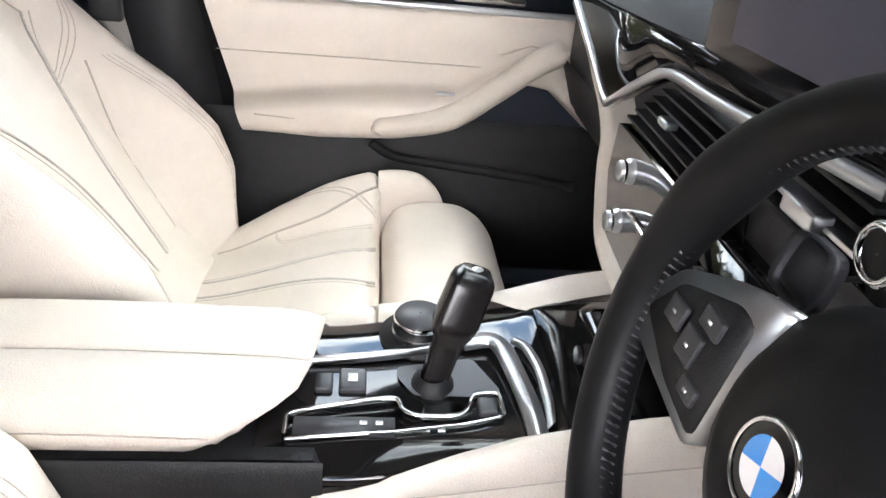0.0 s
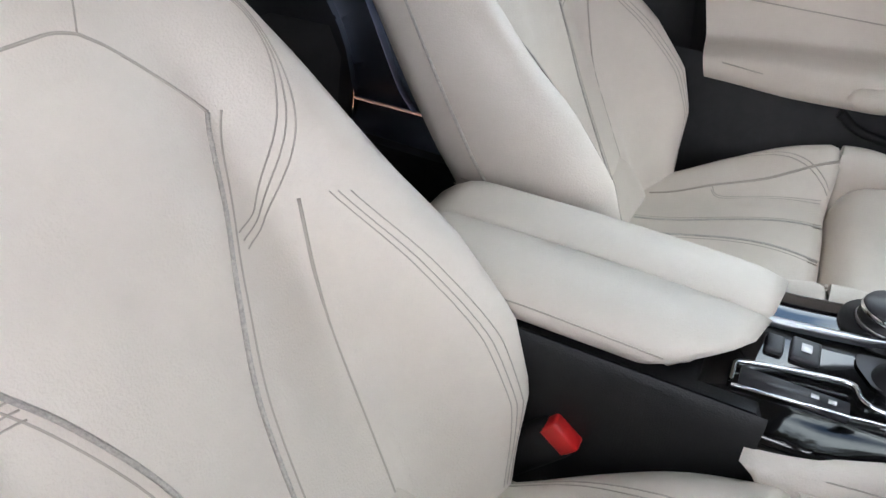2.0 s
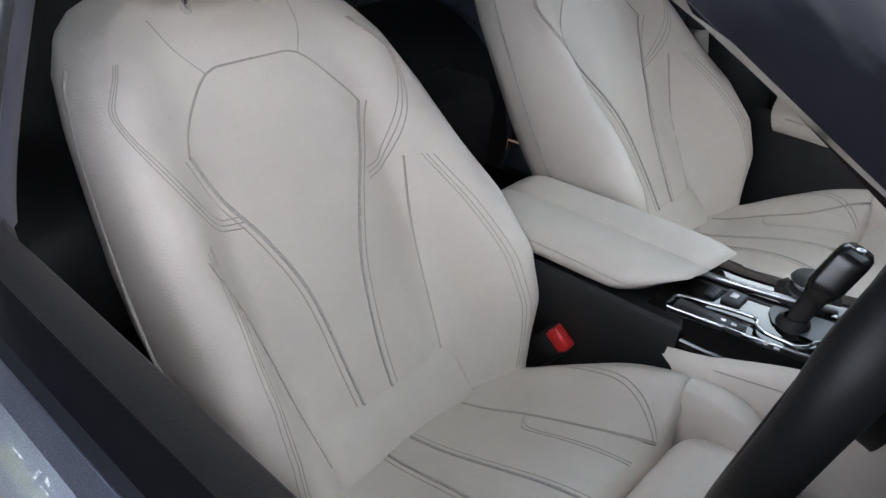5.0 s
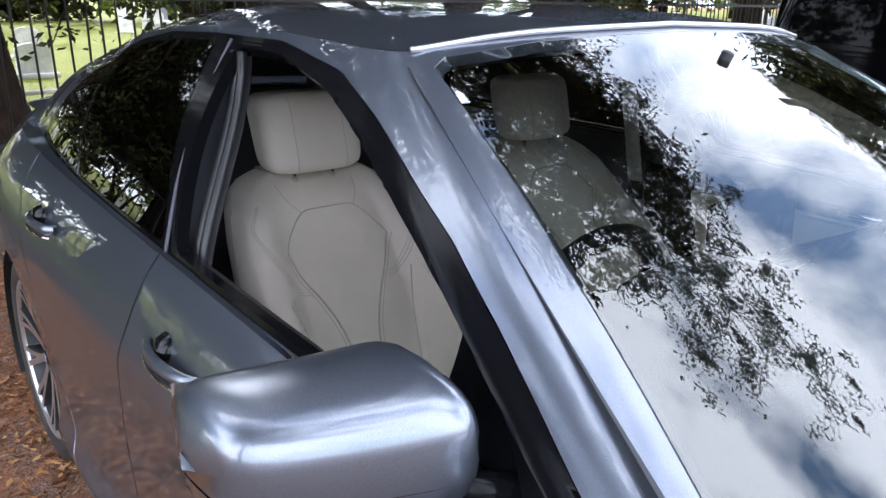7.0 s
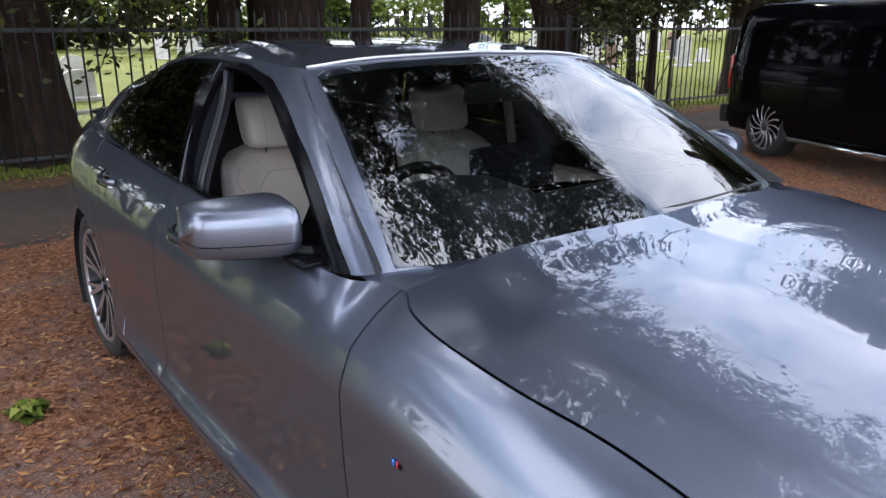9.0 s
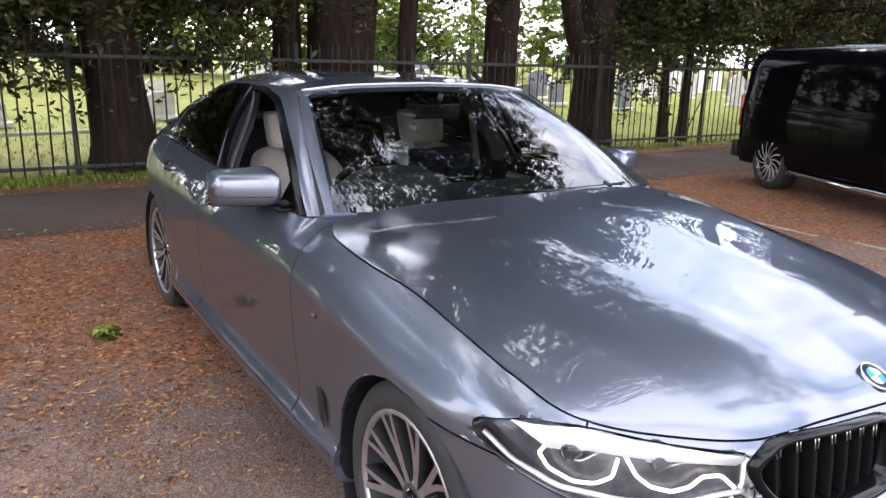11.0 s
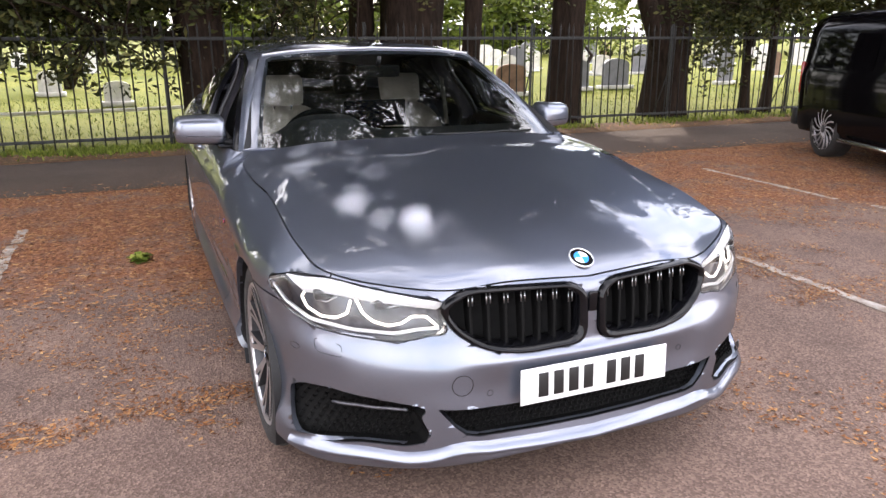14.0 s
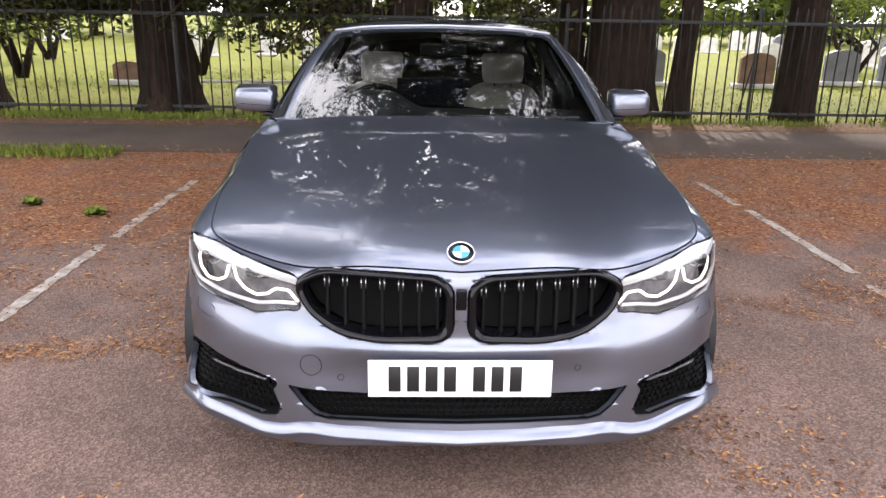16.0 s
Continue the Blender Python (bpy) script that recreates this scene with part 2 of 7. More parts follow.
def score(bm, poly, axes, keep):
    """Cuts the faces for which keep(centre) holds along a closed outline drawn in two axes. Returns the faces inside it."""
    i, j = axes
    k = 3 - i - j
    for p, q in zip(poly, poly[1:] + poly[:1]):
        d = Vector((0, 0, 0))
        d[i], d[j] = q[0] - p[0], q[1] - p[1]
        if d.length < 1e-6:
            continue
        ax = Vector((0, 0, 0))
        ax[k] = 1
        no = d.cross(ax).normalized()
        co = Vector((0, 0, 0))
        co[i], co[j] = p
        lo = (min(p[0], q[0]) - 1e-4, min(p[1], q[1]) - 1e-4)
        hi = (max(p[0], q[0]) + 1e-4, max(p[1], q[1]) + 1e-4)
        near = []
        for f in bm.faces:
            c = f.calc_center_median()
            if not keep(c):
                continue
            us, vs = [v.co[i] for v in f.verts], [v.co[j] for v in f.verts]
            if max(us) > lo[0] and min(us) < hi[0] and max(vs) > lo[1] and min(vs) < hi[1]:
                near.append(f)
        if near:
            geom = near + list({e for f in near for e in f.edges}) + list({v for f in near for v in f.verts})
            bmesh.ops.bisect_plane(bm, geom=geom, dist=1e-5, plane_co=co, plane_no=no)
    found = []
    for f in bm.faces:
        c = f.calc_center_median()
        if keep(c) and inside(poly, c[i], c[j]):
            found.append(f)
    return found


def lift(bm, faces):
    """Takes faces out of a bmesh into one of their own."""
    out = bmesh.new()
    table = {}
    for f in faces:
        vs = []
        for v in f.verts:
            if v not in table:
                table[v] = out.verts.new(v.co)
            vs.append(table[v])
        try:
            out.faces.new(vs)
        except ValueError:
            pass
    bmesh.ops.delete(bm, geom=list(faces), context="FACES")
    return out


def mirrored(bm):
    """The bmesh with its mirror image across x = 0 joined on."""
    both = bmesh.ops.duplicate(bm, geom=bm.verts[:] + bm.edges[:] + bm.faces[:])["geom"]
    vs = [g for g in both if isinstance(g, bmesh.types.BMVert)]
    for v in vs:
        v.co.x = -v.co.x
    bmesh.ops.reverse_faces(bm, faces=[g for g in both if isinstance(g, bmesh.types.BMFace)])
    bmesh.ops.remove_doubles(bm, verts=bm.verts, dist=2e-4)
    return bm


def flipped(bm):
    out = bm.copy()
    for v in out.verts:
        v.co.x = -v.co.x
    bmesh.ops.reverse_faces(out, faces=out.faces)
    return out


def open_gap(bm, width=0.0025):
    """Pulls the rim of a panel back by a little, so that a joint stays open round it."""
    bm.normal_update()
    move = {}
    for e in bm.edges:
        if len(e.link_faces) != 1:
            continue
        f = e.link_faces[0]
        p = f.normal.cross(e.verts[1].co - e.verts[0].co)
        if p.length < 1e-9:
            continue
        p = p.normalized()
        if p.dot(f.calc_center_median() - e.verts[0].co) < 0:
            p = -p
        for v in e.verts:
            move[v] = move.get(v, Vector()) + p
    for v, p in move.items():
        if p.length > 1e-6:
            v.co += p.normalized() * width
    return bm


def add_rim(bm, depth):
    """Turns the open edges of a body panel inwards, so that it shows its thickness at joints and openings."""
    def inner(p):
        return p + (Vector((p.x * .25, min(3.4, max(.15, p.y)), .5 if p.z < .97 else .85)) - p).normalized() * depth
    for e in [e for e in bm.edges if len(e.link_faces) == 1]:
        f = e.link_faces[0]
        a, b = e.verts
        for l in f.loops:
            if l.edge == e:
                a, b = l.vert, l.link_loop_next.vert
        q = [bm.verts.new(p) for p in (b.co, a.co, inner(a.co), inner(b.co))]
        bm.faces.new(q)
    return bm


def rounded(points, r=0.02, steps=5):
    """A closed outline with its corners rounded."""
    out = []
    n = len(points)
    for i in range(n):
        p, q, s = Vector(points[i - 1]), Vector(points[i]), Vector(points[(i + 1) % n])
        a, b = (p - q), (s - q)
        ra = min(r, a.length * 0.45, b.length * 0.45)
        a, b = q + a.normalized() * ra, q + b.normalized() * ra
        for k in range(steps + 1):
            t = k / steps
            out.append(tuple((1 - t) ** 2 * a + 2 * t * (1 - t) * q + t * t * b))
    return out

# ---- the car: outer skin ----
# Front axle at y = 0, nose towards -y, driver at -x; a half is shaped at +x and mirrored.
car = thing("car", "grey-blue metallic four-door saloon car parked on tarmac, driver's window open", "car")

PLAN = [(0, -0.790), (0.25, -0.778), (0.47, -0.735), (0.66, -0.640), (0.81, -0.510), (0.888, -0.330), (0.918, -0.05), (0.928, 0.70),
        (0.929, 0.90), (0.934, 1.80), (0.918, 2.97), (0.815, 3.52), (0.67, 3.86), (0.40, 3.99), (0, 4.03)]
# Lines that run round the car from the middle of the nose to the middle of the tail: inset from the plan, and height.
TUCK = ([.11, .11, .10, .08, .06, .05, .06, .07, .07, .07, .07, .06, .06, .08, .08], [.205, .200, .185, .180, .185, .19, .20, .20, .20, .20, .20, .22, .24, .26, .26])
EDGE = ([-.010, -.012, -.005, -.005, -.020, -.018, .010, .018, .018, .018, .018, .02, .01, .01, .01], [.235, .228, .205, .195, .200, .205, .215, .215, .215, .215, .215, .23, .25, .27, .27])
LIP = ([0, 0, -.018, -.012, -.032, -.025, .002, -.010, -.010, -.010, .004, .01, 0, 0, 0], [.285, .283, .280, .268, .262, .270, .28, .285, .285, .285, .285, .29, .30, .31, .31])
LOWER = ([.020, .015, -.015, -.010, -.008, -.004, .004, .026, .026, .024, .010, .01, .0, 0, 0], [.385, .385, .385, .370, .355, .35, .37, .36, .36, .36, .37, .38, .39, .40, .40])
WAIST = ([.020, .018, -.010, -.012, 0, .002, .004, .018, .018, .016, .006, .006, .005, .005, .005], [.450, .450, .445, .440, .440, .44, .46, .47, .47, .47, .47, .47, .47, .48, .48])
BUMP = ([.010, .006, -.004, -.006, -.004, .002, .002, .008, .008, .006, .0, .004, .01, .01, .01], [.515, .515, .515, .520, .530, .54, .58, .58, .58, .58, .58, .58, .58, .58, .58])
SHELF = ([.028, .022, .022, .016, .010, .008, 0, .002, .002, 0, -.004, .0, .012, .015, .015], [.552, .558, .585, .592, .610, .63, .66, .68, .68, .68, .68, .68, .68, .68, .68])
NOSE = ([.034, .030, .040, .030, .022, .012, .002, 0, 0, -.002, -.004, .0, .02, .025, .025], [.640, .645, .660, .665, .680, .69, .70, .765, .768, .785, .79, .80, .80, .80, .80])
CREST = ([.044, .042, .046, .046, .036, .026, .030, .027, .027, .028, .024, .03, .035, .04, .04], [.712, .722, .710, .714, .738, .748, .762, .857, .865, .890, .915, .93, .94, .94, .94])
TOP = ([.060, .058, .064, .080, .078, .103, .120, .150, .092, .082, .10, .13, .12, .11, .11], [.740, .752, .734, .742, .768, .806, .854, .952, .950, .990, 1.015, 1.03, 1.03, 1.03, 1.03])
LINES = [TUCK, EDGE, LIP, LOWER, WAIST, BUMP, SHELF, NOSE, CREST, TOP]
STN = list(range(len(PLAN)))


def skin_rows(us, nv=54):
    """Sections of the lower body at places along the plan."""
    plan = smooth_curve(STN, PLAN, us)
    ahead = smooth_curve(STN, PLAN, np.clip(np.asarray(us) + 0.02, 0, STN[-1])) - smooth_curve(STN, PLAN, np.clip(np.asarray(us) - 0.02, 0, STN[-1]))
    ahead /= np.linalg.norm(ahead, axis=1)[:, None]
    inward = np.stack([-ahead[:, 1], ahead[:, 0]], 1)
    ins = np.stack([smooth_curve(STN, a, us) for a, _ in LINES], 1)
    zs = np.stack([smooth_curve(STN, b, us) for _, b in LINES], 1)
    # the bonnet's joint swings outwards before it turns in at the foot of the screen
    swing = np.maximum(0, smooth_curve([0, 6.1, 6.3, 6.5, 6.72, 6.87, 7.0, 7.1, 14], [0, 0, .008, .035, .048, .036, 0, 0, 0], us))
    ins[:, -1] -= swing
    zs[:, -1] -= .28 * swing
    v = np.linspace(0, len(LINES) - 1, nv)
    rows = []
    for u_at, p, n, i, z in zip(us, plan, inward, ins, zs):
        iv, zv = smooth_curve(range(len(LINES)), i, v), smooth_curve(range(len(LINES)), z, v)
        # along the flanks the shoulder line is a crease: the sections above and below it meet at an angle
        w = float(np.interp(u_at, [4.6, 5.6, 10.5, 11.5], [0, 1, 1, 0]))
        if w > 0:
            c = len(LINES) - 2
            low, top = v <= c, v > c
            sharp_i, sharp_z = iv.copy(), zv.copy()
            sharp_i[low], sharp_z[low] = smooth_curve(range(c + 1), i[:c + 1], v[low]), smooth_curve(range(c + 1), z[:c + 1], v[low])
            f = v[top] - c
            sharp_i[top], sharp_z[top] = i[c] + (i[c + 1] - i[c]) * f, z[c] + (z[c + 1] - z[c]) * f + .010 * np.sin(math.pi * f)
            iv, zv = iv + (sharp_i - iv) * w, zv + (sharp_z - zv) * w
        rows.append([(max(0.0, p[0] + n[0] * a), p[1] + n[1] * a, b) for a, b in zip(iv, zv)])
    for k, u in ((0, us[0]), (-1, us[-1])):
        if u in (0, STN[-1]):
            rows[k] = [(0.0, q[1], q[2]) for q in rows[k]]
    return rows


us = np.concatenate([np.linspace(a, b, n, endpoint=False) for a, b, n in ((0, 1, 10), (1, 2, 11), (2, 3, 11), (3, 4, 11), (4, 5, 10), (5, 6, 12), (6, 7, 24), (7, 8, 8),
                     (8, 9, 18), (9, 10, 24), (10, 11, 12), (11, 12, 8), (12, 13, 8), (13, 14, 6))] + [[14.0]])
skin = bmesh.new()
grid_mesh(skin, skin_rows(us))
bmesh.ops.reverse_faces(skin, faces=skin.faces)

FRONT = lambda c: c.y < 0.0 and c.z < 0.81
SIDE = lambda c: c.x > 0.55


def ring(cy, cz, r, n=40):
    return [(cy + r * math.cos(2 * math.pi * k / n), cz + r * math.sin(2 * math.pi * k / n)) for k in range(n)]


HEADLIGHT = rounded([(.464, .714), (.620, .731), (.752, .758), (.835, .756), (.882, .722), (.886, .690), (.860, .650), (.80, .618), (.70, .602), (.585, .592), (.545, .600), (.50, .612), (.455, .612)], .025, 3)
KIDNEY = rounded([(.020, .545), (.24, .541), (.352, .560), (.440, .618), (.482, .695), (.400, .742), (.20, .741), (.065, .732), (.020, .700)], .05, 4)
FOG = rounded([(.858, .405), (.832, .428), (.774, .436), (.65, .420), (.545, .404), (.528, .394), (.545, .372), (.522, .318), (.532, .294), (.585, .280), (.69, .281), (.82, .270), (.858, .270), (.867, .30), (.862, .36)], .007, 2)
INTAKE = [(-.01, .378), (.28, .380), (.40, .388), (.492, .394), (.470, .368), (.448, .340), (.414, .312), (.380, .303), (.30, .299), (-.01, .297)]
FRONT_ARCH, REAR_ARCH = ring(0.0, 0.315, 0.372), ring(2.97, 0.315, 0.372)

lamp_faces = score(skin, HEADLIGHT, (0, 2), FRONT)
lamp_glass = lift(skin, lamp_faces)
lift(skin, score(skin, KIDNEY, (0, 2), FRONT))
fog_skin = lift(skin, score(skin, FOG, (0, 2), FRONT))
intake_skin = lift(skin, score(skin, INTAKE, (0, 2), lambda c: c.y < -0.5))
for arch in (FRONT_ARCH, REAR_ARCH):
    bmesh.ops.delete(skin, geom=score(skin, arch, (1, 2), SIDE), context="FACES")


def line_y(z, a, b):
    """Where a joint that runs from (y, z) a to b stands at a height."""
    return a[0] + (z - a[1]) * (b[0] - a[0]) / (b[1] - a[1])


GAP_A, GAP_B, GAP_C = ((.722, .30), (.705, 1.0)), ((1.955, .30), (1.818, 1.0)), ((2.50, .45), (2.80, 1.05))
for (a, b) in (GAP_A, GAP_B, GAP_C):
    d = Vector((0, b[0] - a[0], b[1] - a[1]))
    geom = [f for f in skin.faces if f.calc_center_median().x > 0.6 and abs(f.calc_center_median().y - a[0]) < 0.5]
    geom += list({e for f in geom for e in f.edges}) + list({v for f in geom for v in f.verts})
    bmesh.ops.bisect_plane(skin, geom=geom, dist=1e-5, plane_co=(0, *a), plane_no=d.cross(Vector((1, 0, 0))).normalized())
geom = [f for f in skin.faces if 0.40 < f.calc_center_median().y < 2.6 and f.calc_center_median().x > .6]
geom += list({e for f in geom for e in f.edges}) + list({v for f in geom for v in f.verts})
bmesh.ops.bisect_plane(skin, geom=geom, dist=1e-5, plane_co=(0, 0, .292), plane_no=(0, 0, 1))
geom = [f for f in skin.faces if f.calc_center_median().y < 0.05]
geom += list({e for f in geom for e in f.edges}) + list({v for f in geom for v in f.verts})
bmesh.ops.bisect_plane(skin, geom=geom, dist=1e-5, plane_co=(0, 0, .662), plane_no=(0, 0, 1))


def which(c):
    if 0.40 < c.y < 2.60 and c.z < .292:
        return "side_skirt"
    if c.y < 0.05 and (c.z < .662 or (c.x < .80 and c.y < -.49)):
        return "front_bumper"
    if c.y < line_y(c.z, *GAP_A):
        return "front_wing"
    if c.y < line_y(c.z, *GAP_B):
        return "front_door"
    if c.y < line_y(c.z, *GAP_C):
        return "rear_door"
    if c.y > 3.55 and c.z < .60:
        return "rear_bumper"
    return "rear_quarter"


panels = {}
for f in list(skin.faces):
    panels.setdefault(which(f.calc_center_median()), []).append(f)
panels = {k: lift(skin, fs) for k, fs in panels.items()}
skin.free()


def panel(name, bm, both=False, depth=0.022, gap=0.0028, material=None, parent=None, label=""):
    """A body panel: one across the car, or one on either side."""
    made = []
    for b in ([mirrored(bm)] if both else [bm.copy(), flipped(bm)]):
        bmesh.ops.remove_doubles(b, verts=b.verts, dist=0.0012)
        if gap:
            open_gap(b, gap)
        if depth:
            add_rim(b, depth)
        made.append(part(name, b, material or PAINT, parent or car, label, recalc=False))
    return made


bumper = panel("front_bumper", panels["front_bumper"], True)[0]
panel("rear_bumper", panels["rear_bumper"], True)
panel("front_wing", panels["front_wing"])
door_front_p, door_front_d = panel("front_door", panels["front_door"])
door_rear_p, door_rear_d = panel("rear_door", panels["rear_door"])
panel("rear_quarter", panels["rear_quarter"])
panel("side_skirt", panels["side_skirt"])


def coons(front, rear, inner, outer, bulge):
    """A sheet spanned between four edges; bulge(s, t) adds height."""
    rows = []
    n, m = len(front) - 1, len(inner) - 1
    for j in range(m + 1):
        t = j / m
        row = []
        for i in range(n + 1):
            s = i / n
            p = (1 - t) * front[i] + t * rear[i] + (1 - s) * inner[j] + s * outer[j]
            p = p - ((1 - s) * (1 - t) * front[0] + s * (1 - t) * front[n] + (1 - s) * t * rear[0] + s * t * rear[n])
            p = p + Vector((0, 0, bulge(s, t)))
            row.append(p)
        rows.append(row)
    return rows


def run(keys, pts, n):
    return [Vector(p) for p in smooth_curve(keys, pts, np.linspace(keys[0], keys[-1], n + 1))]


# Bonnet: front edge and side joint follow the top line of the skin.
NS, NT = 40, 60
front = [Vector(r[-1]) for r in skin_rows(np.linspace(0, 4, NS + 1))]
outer = [Vector(r[-1]) for r in skin_rows(np.linspace(4, 7, NT + 1))]
rear = run([0, .6, 1], [(0, .690, .990), (.47, .716, .982), tuple(outer[-1])], NS)
inner = run([0, .03, .08, .16, .28, .45, .65, .83, 1], [tuple(front[0]), (0, -.700, .767), (0, -.640, .796), (0, -.53, .833), (0, -.36, .864), (0, -.11, .897), (0, .18, .931), (0, .44, .962), (0, .690, .990)], NT)


def ease(a, lo, hi):
    q = min(1.0, max(0.0, (a - lo) / (hi - lo)))
    return q * q * (3 - 2 * q)


def dome(s, t):
    """Height of the bonnet over its frame: a middle field that falls away outside a crease on either side, and a rolled front."""
    sc = .52 + .40 * t
    out = (1 - s) / (1 - sc)
    k = .06
    flat = -k * math.log(math.exp(-1 / k) + math.exp(-max(0.0, out) / k))
    flat = max(0.0, flat)
    crease = .024 * flat * ease(t, .02, .40) * (1 - ease(t, .80, 1.0)) * (.32 + .68 * ease(s, 0, .55))
    roll = .014 * math.sin(math.pi * min(1, s)) * (1 - math.exp(-t / .045)) * (1 - t) ** 2
    return crease + roll


bonnet_bm = bmesh.new()
grid_mesh(bonnet_bm, coons(front, rear, inner, outer, dome))
bonnet = panel("bonnet", bonnet_bm, True, depth=0.01)[0]

# Glasshouse: base line and roof line, each run from the screen's middle to the rear screen's middle.
BASE = [(0, .672, .975), (.48, .718, .968), (.742, .800, .955), (.806, .858, .945), (.832, .915, .945), (.838, 1.25, .960), (.842, 1.82, .985), (.825, 2.45, 1.000),
        (.775, 2.98, 1.012), (.68, 3.42, 1.030), (.40, 3.70, 1.045), (0, 3.76, 1.045)]
ROOF = [(0, 1.425, 1.372), (.37, 1.440, 1.361), (.578, 1.470, 1.338), (.596, 1.55, 1.340), (.600, 1.64, 1.345), (.606, 1.82, 1.354), (.608, 2.06, 1.356), (.590, 2.55, 1.325),
        (.565, 2.90, 1.268), (.53, 3.12, 1.240), (.30, 3.24, 1.285), (0, 3.27, 1.300)]
GK = list(range(len(BASE)))
gu = np.concatenate([np.linspace(a, a + 1, n, endpoint=False) for a, n in zip(GK, (10, 10, 8, 6, 10, 14, 16, 14, 10, 10, 8))] + [[11.0]])
base, roof = smooth_curve(GK, BASE, gu), smooth_curve(GK, ROOF, gu)


def glass_rows(b, r, nv=26):
    rows = []
    for p, q in zip(b, r):
        side = abs(p[0]) > .75
        out = np.array([.026 if side else .010, 0, .012 if side else .022])
        if p[1] > 3.3:
            out = np.array([.01, .01, .02])
        rows.append([tuple((1 - v) * p + v * q + out * math.sin(math.pi * v) * (1 if p[0] > .02 else np.array([0, 1, 1]))) for v in np.linspace(0, 1, nv)])
    return rows


house = bmesh.new()
grid_mesh(house, glass_rows(base, roof))
bmesh.ops.reverse_faces(house, faces=house.faces)
WIN_FRONT = rounded([(.900, .952), (1.005, 1.014), (1.080, 1.060), (1.190, 1.121), (1.345, 1.193), (1.430, 1.230), (1.568, 1.280), (1.76, 1.320), (1.925, 1.324), (1.790, .998), (1.30, .978)], .03, 3)
WIN_REAR = rounded([(1.845, 1.000), (2.02, 1.331), (2.30, 1.322), (2.50, 1.296), (2.635, 1.268), (2.440, 1.012)], .025, 3)
WIN_QUARTER = rounded([(2.470, 1.014), (2.662, 1.262), (2.78, 1.222), (2.925, 1.10), (2.965, 1.030)], .02, 3)
SURROUND = rounded([(.850, .940), (.930, .990), (1.005, 1.040), (1.080, 1.088), (1.190, 1.151), (1.345, 1.224), (1.430, 1.260), (1.568, 1.307), (1.78, 1.341), (2.06, 1.345), (2.32, 1.338), (2.52, 1.312), (2.70, 1.272), (2.82, 1.225), (2.965, 1.10), (3.02, 1.012),
                    (2.45, 1.000), (1.80, .985), (1.20, .962), (.90, .945)], .02, 3)
ON_SIDE = lambda c: c.x > .55 and c.y > .70 and c.y < 3.2
pane = {}
for k, w in (("front", WIN_FRONT), ("rear", WIN_REAR), ("quarter", WIN_QUARTER)):
    pane[k] = lift(house, score(house, w, (1, 2), ON_SIDE))
surround = lift(house, score(house, SURROUND, (1, 2), ON_SIDE))
# Screens: the part of the glasshouse between the pillars.
SCREEN = [(-.01, .965), (.2, .965), (.5, .963), (.732, .960), (.728, .975), (.660, 1.150), (.618, 1.238), (.572, 1.320), (.54, 1.333), (.37, 1.351), (.2, 1.358), (-.01, 1.362)]
screen = lift(house, score(house, SCREEN, (0, 2), lambda c: c.y < 1.6 and c.x < .80))
REAR_SCREEN = [(-.01, 1.06), (.40, 1.06), (.58, 1.05), (.47, 1.235), (.28, 1.272), (-.01, 1.285)]
rear_screen = lift(house, score(house, REAR_SCREEN, (0, 2), lambda c: c.y > 3.0))
panel("roof_pillar", house, depth=0.02, gap=0)
# Painted corners and the black tray between bonnet and screen.
for nm, x0, x1, mt in (("scuttle_corner", .50, .790, None), ("scuttle_tray", 0, .51, BLACK_PLASTIC)):
    b = bmesh.new()
    rows = []
    for x in np.linspace(x0, x1, 16):
        y = float(np.interp(x, [0, .48, .742, .806, .835], [.672, .718, .800, .858, .90]))
        z = float(np.interp(x, [0, .48, .742, .806, .835], [.975, .968, .955, .945, .943]))
        rows.append([(x, y + .012, z - .003), (x, y - .03, z - .010), (x, y - .09, z - .026), (x, y - .14, z - .050)])
    grid_mesh(b, rows)
    for side_bm in (b.copy(), flipped(b)):
        part(nm, side_bm, mt or PAINT, car, recalc=True)
panel("window_surround", surround, depth=0.022, gap=0.0015, material=FRAME_BLACK, label="gloss black window surround")

n_f, n_s = 24, 60
fr = run([0, 1, 2], ROOF[0:3], n_f)
rr = run([0, 1, 2], [ROOF[11], ROOF[10], ROOF[9]], n_f)
sd = run(list(range(8)), ROOF[2:10], n_s)
sp = run([0, .2, .4, .6, .8, 1], [ROOF[0], (0, 1.72, 1.395), (0, 2.10, 1.404), (0, 2.50, 1.393), (0, 2.90, 1.355), ROOF[11]], n_s)
roof_bm = bmesh.new()
grid_mesh(roof_bm, coons(fr, rr, sp, sd, lambda s, t: 0.012 * math.sin(math.pi * s) ** .8 * min(1, 6 * t, 6 * (1 - t))))
panel("roof", roof_bm, True, depth=0.02, gap=0.001)

windscreen = panel("windscreen", screen, True, depth=0, gap=0.002, material=WINDSCREEN, label="curved windscreen reflecting sky and branches")[0]
panel("rear_screen", rear_screen, True, depth=0, gap=0.002, material=TINTED)
glass = [windscreen]
for k, mt in (("rear", TINTED), ("quarter", TINTED)):
    glass += panel(k + "_side_glass", pane[k], depth=0, gap=0.001, material=mt, label="dark tinted side glass")
g = pane["front"]
open_gap(g, 0.001)
glass.append(part("front_side_glass", g, SIDE_GLASS, car, recalc=False))
for o in car.children:
    if o.name.startswith(("windscreen", "rear_screen", "front_side", "rear_side", "quarter_side")):
        o.visible_shadow = False

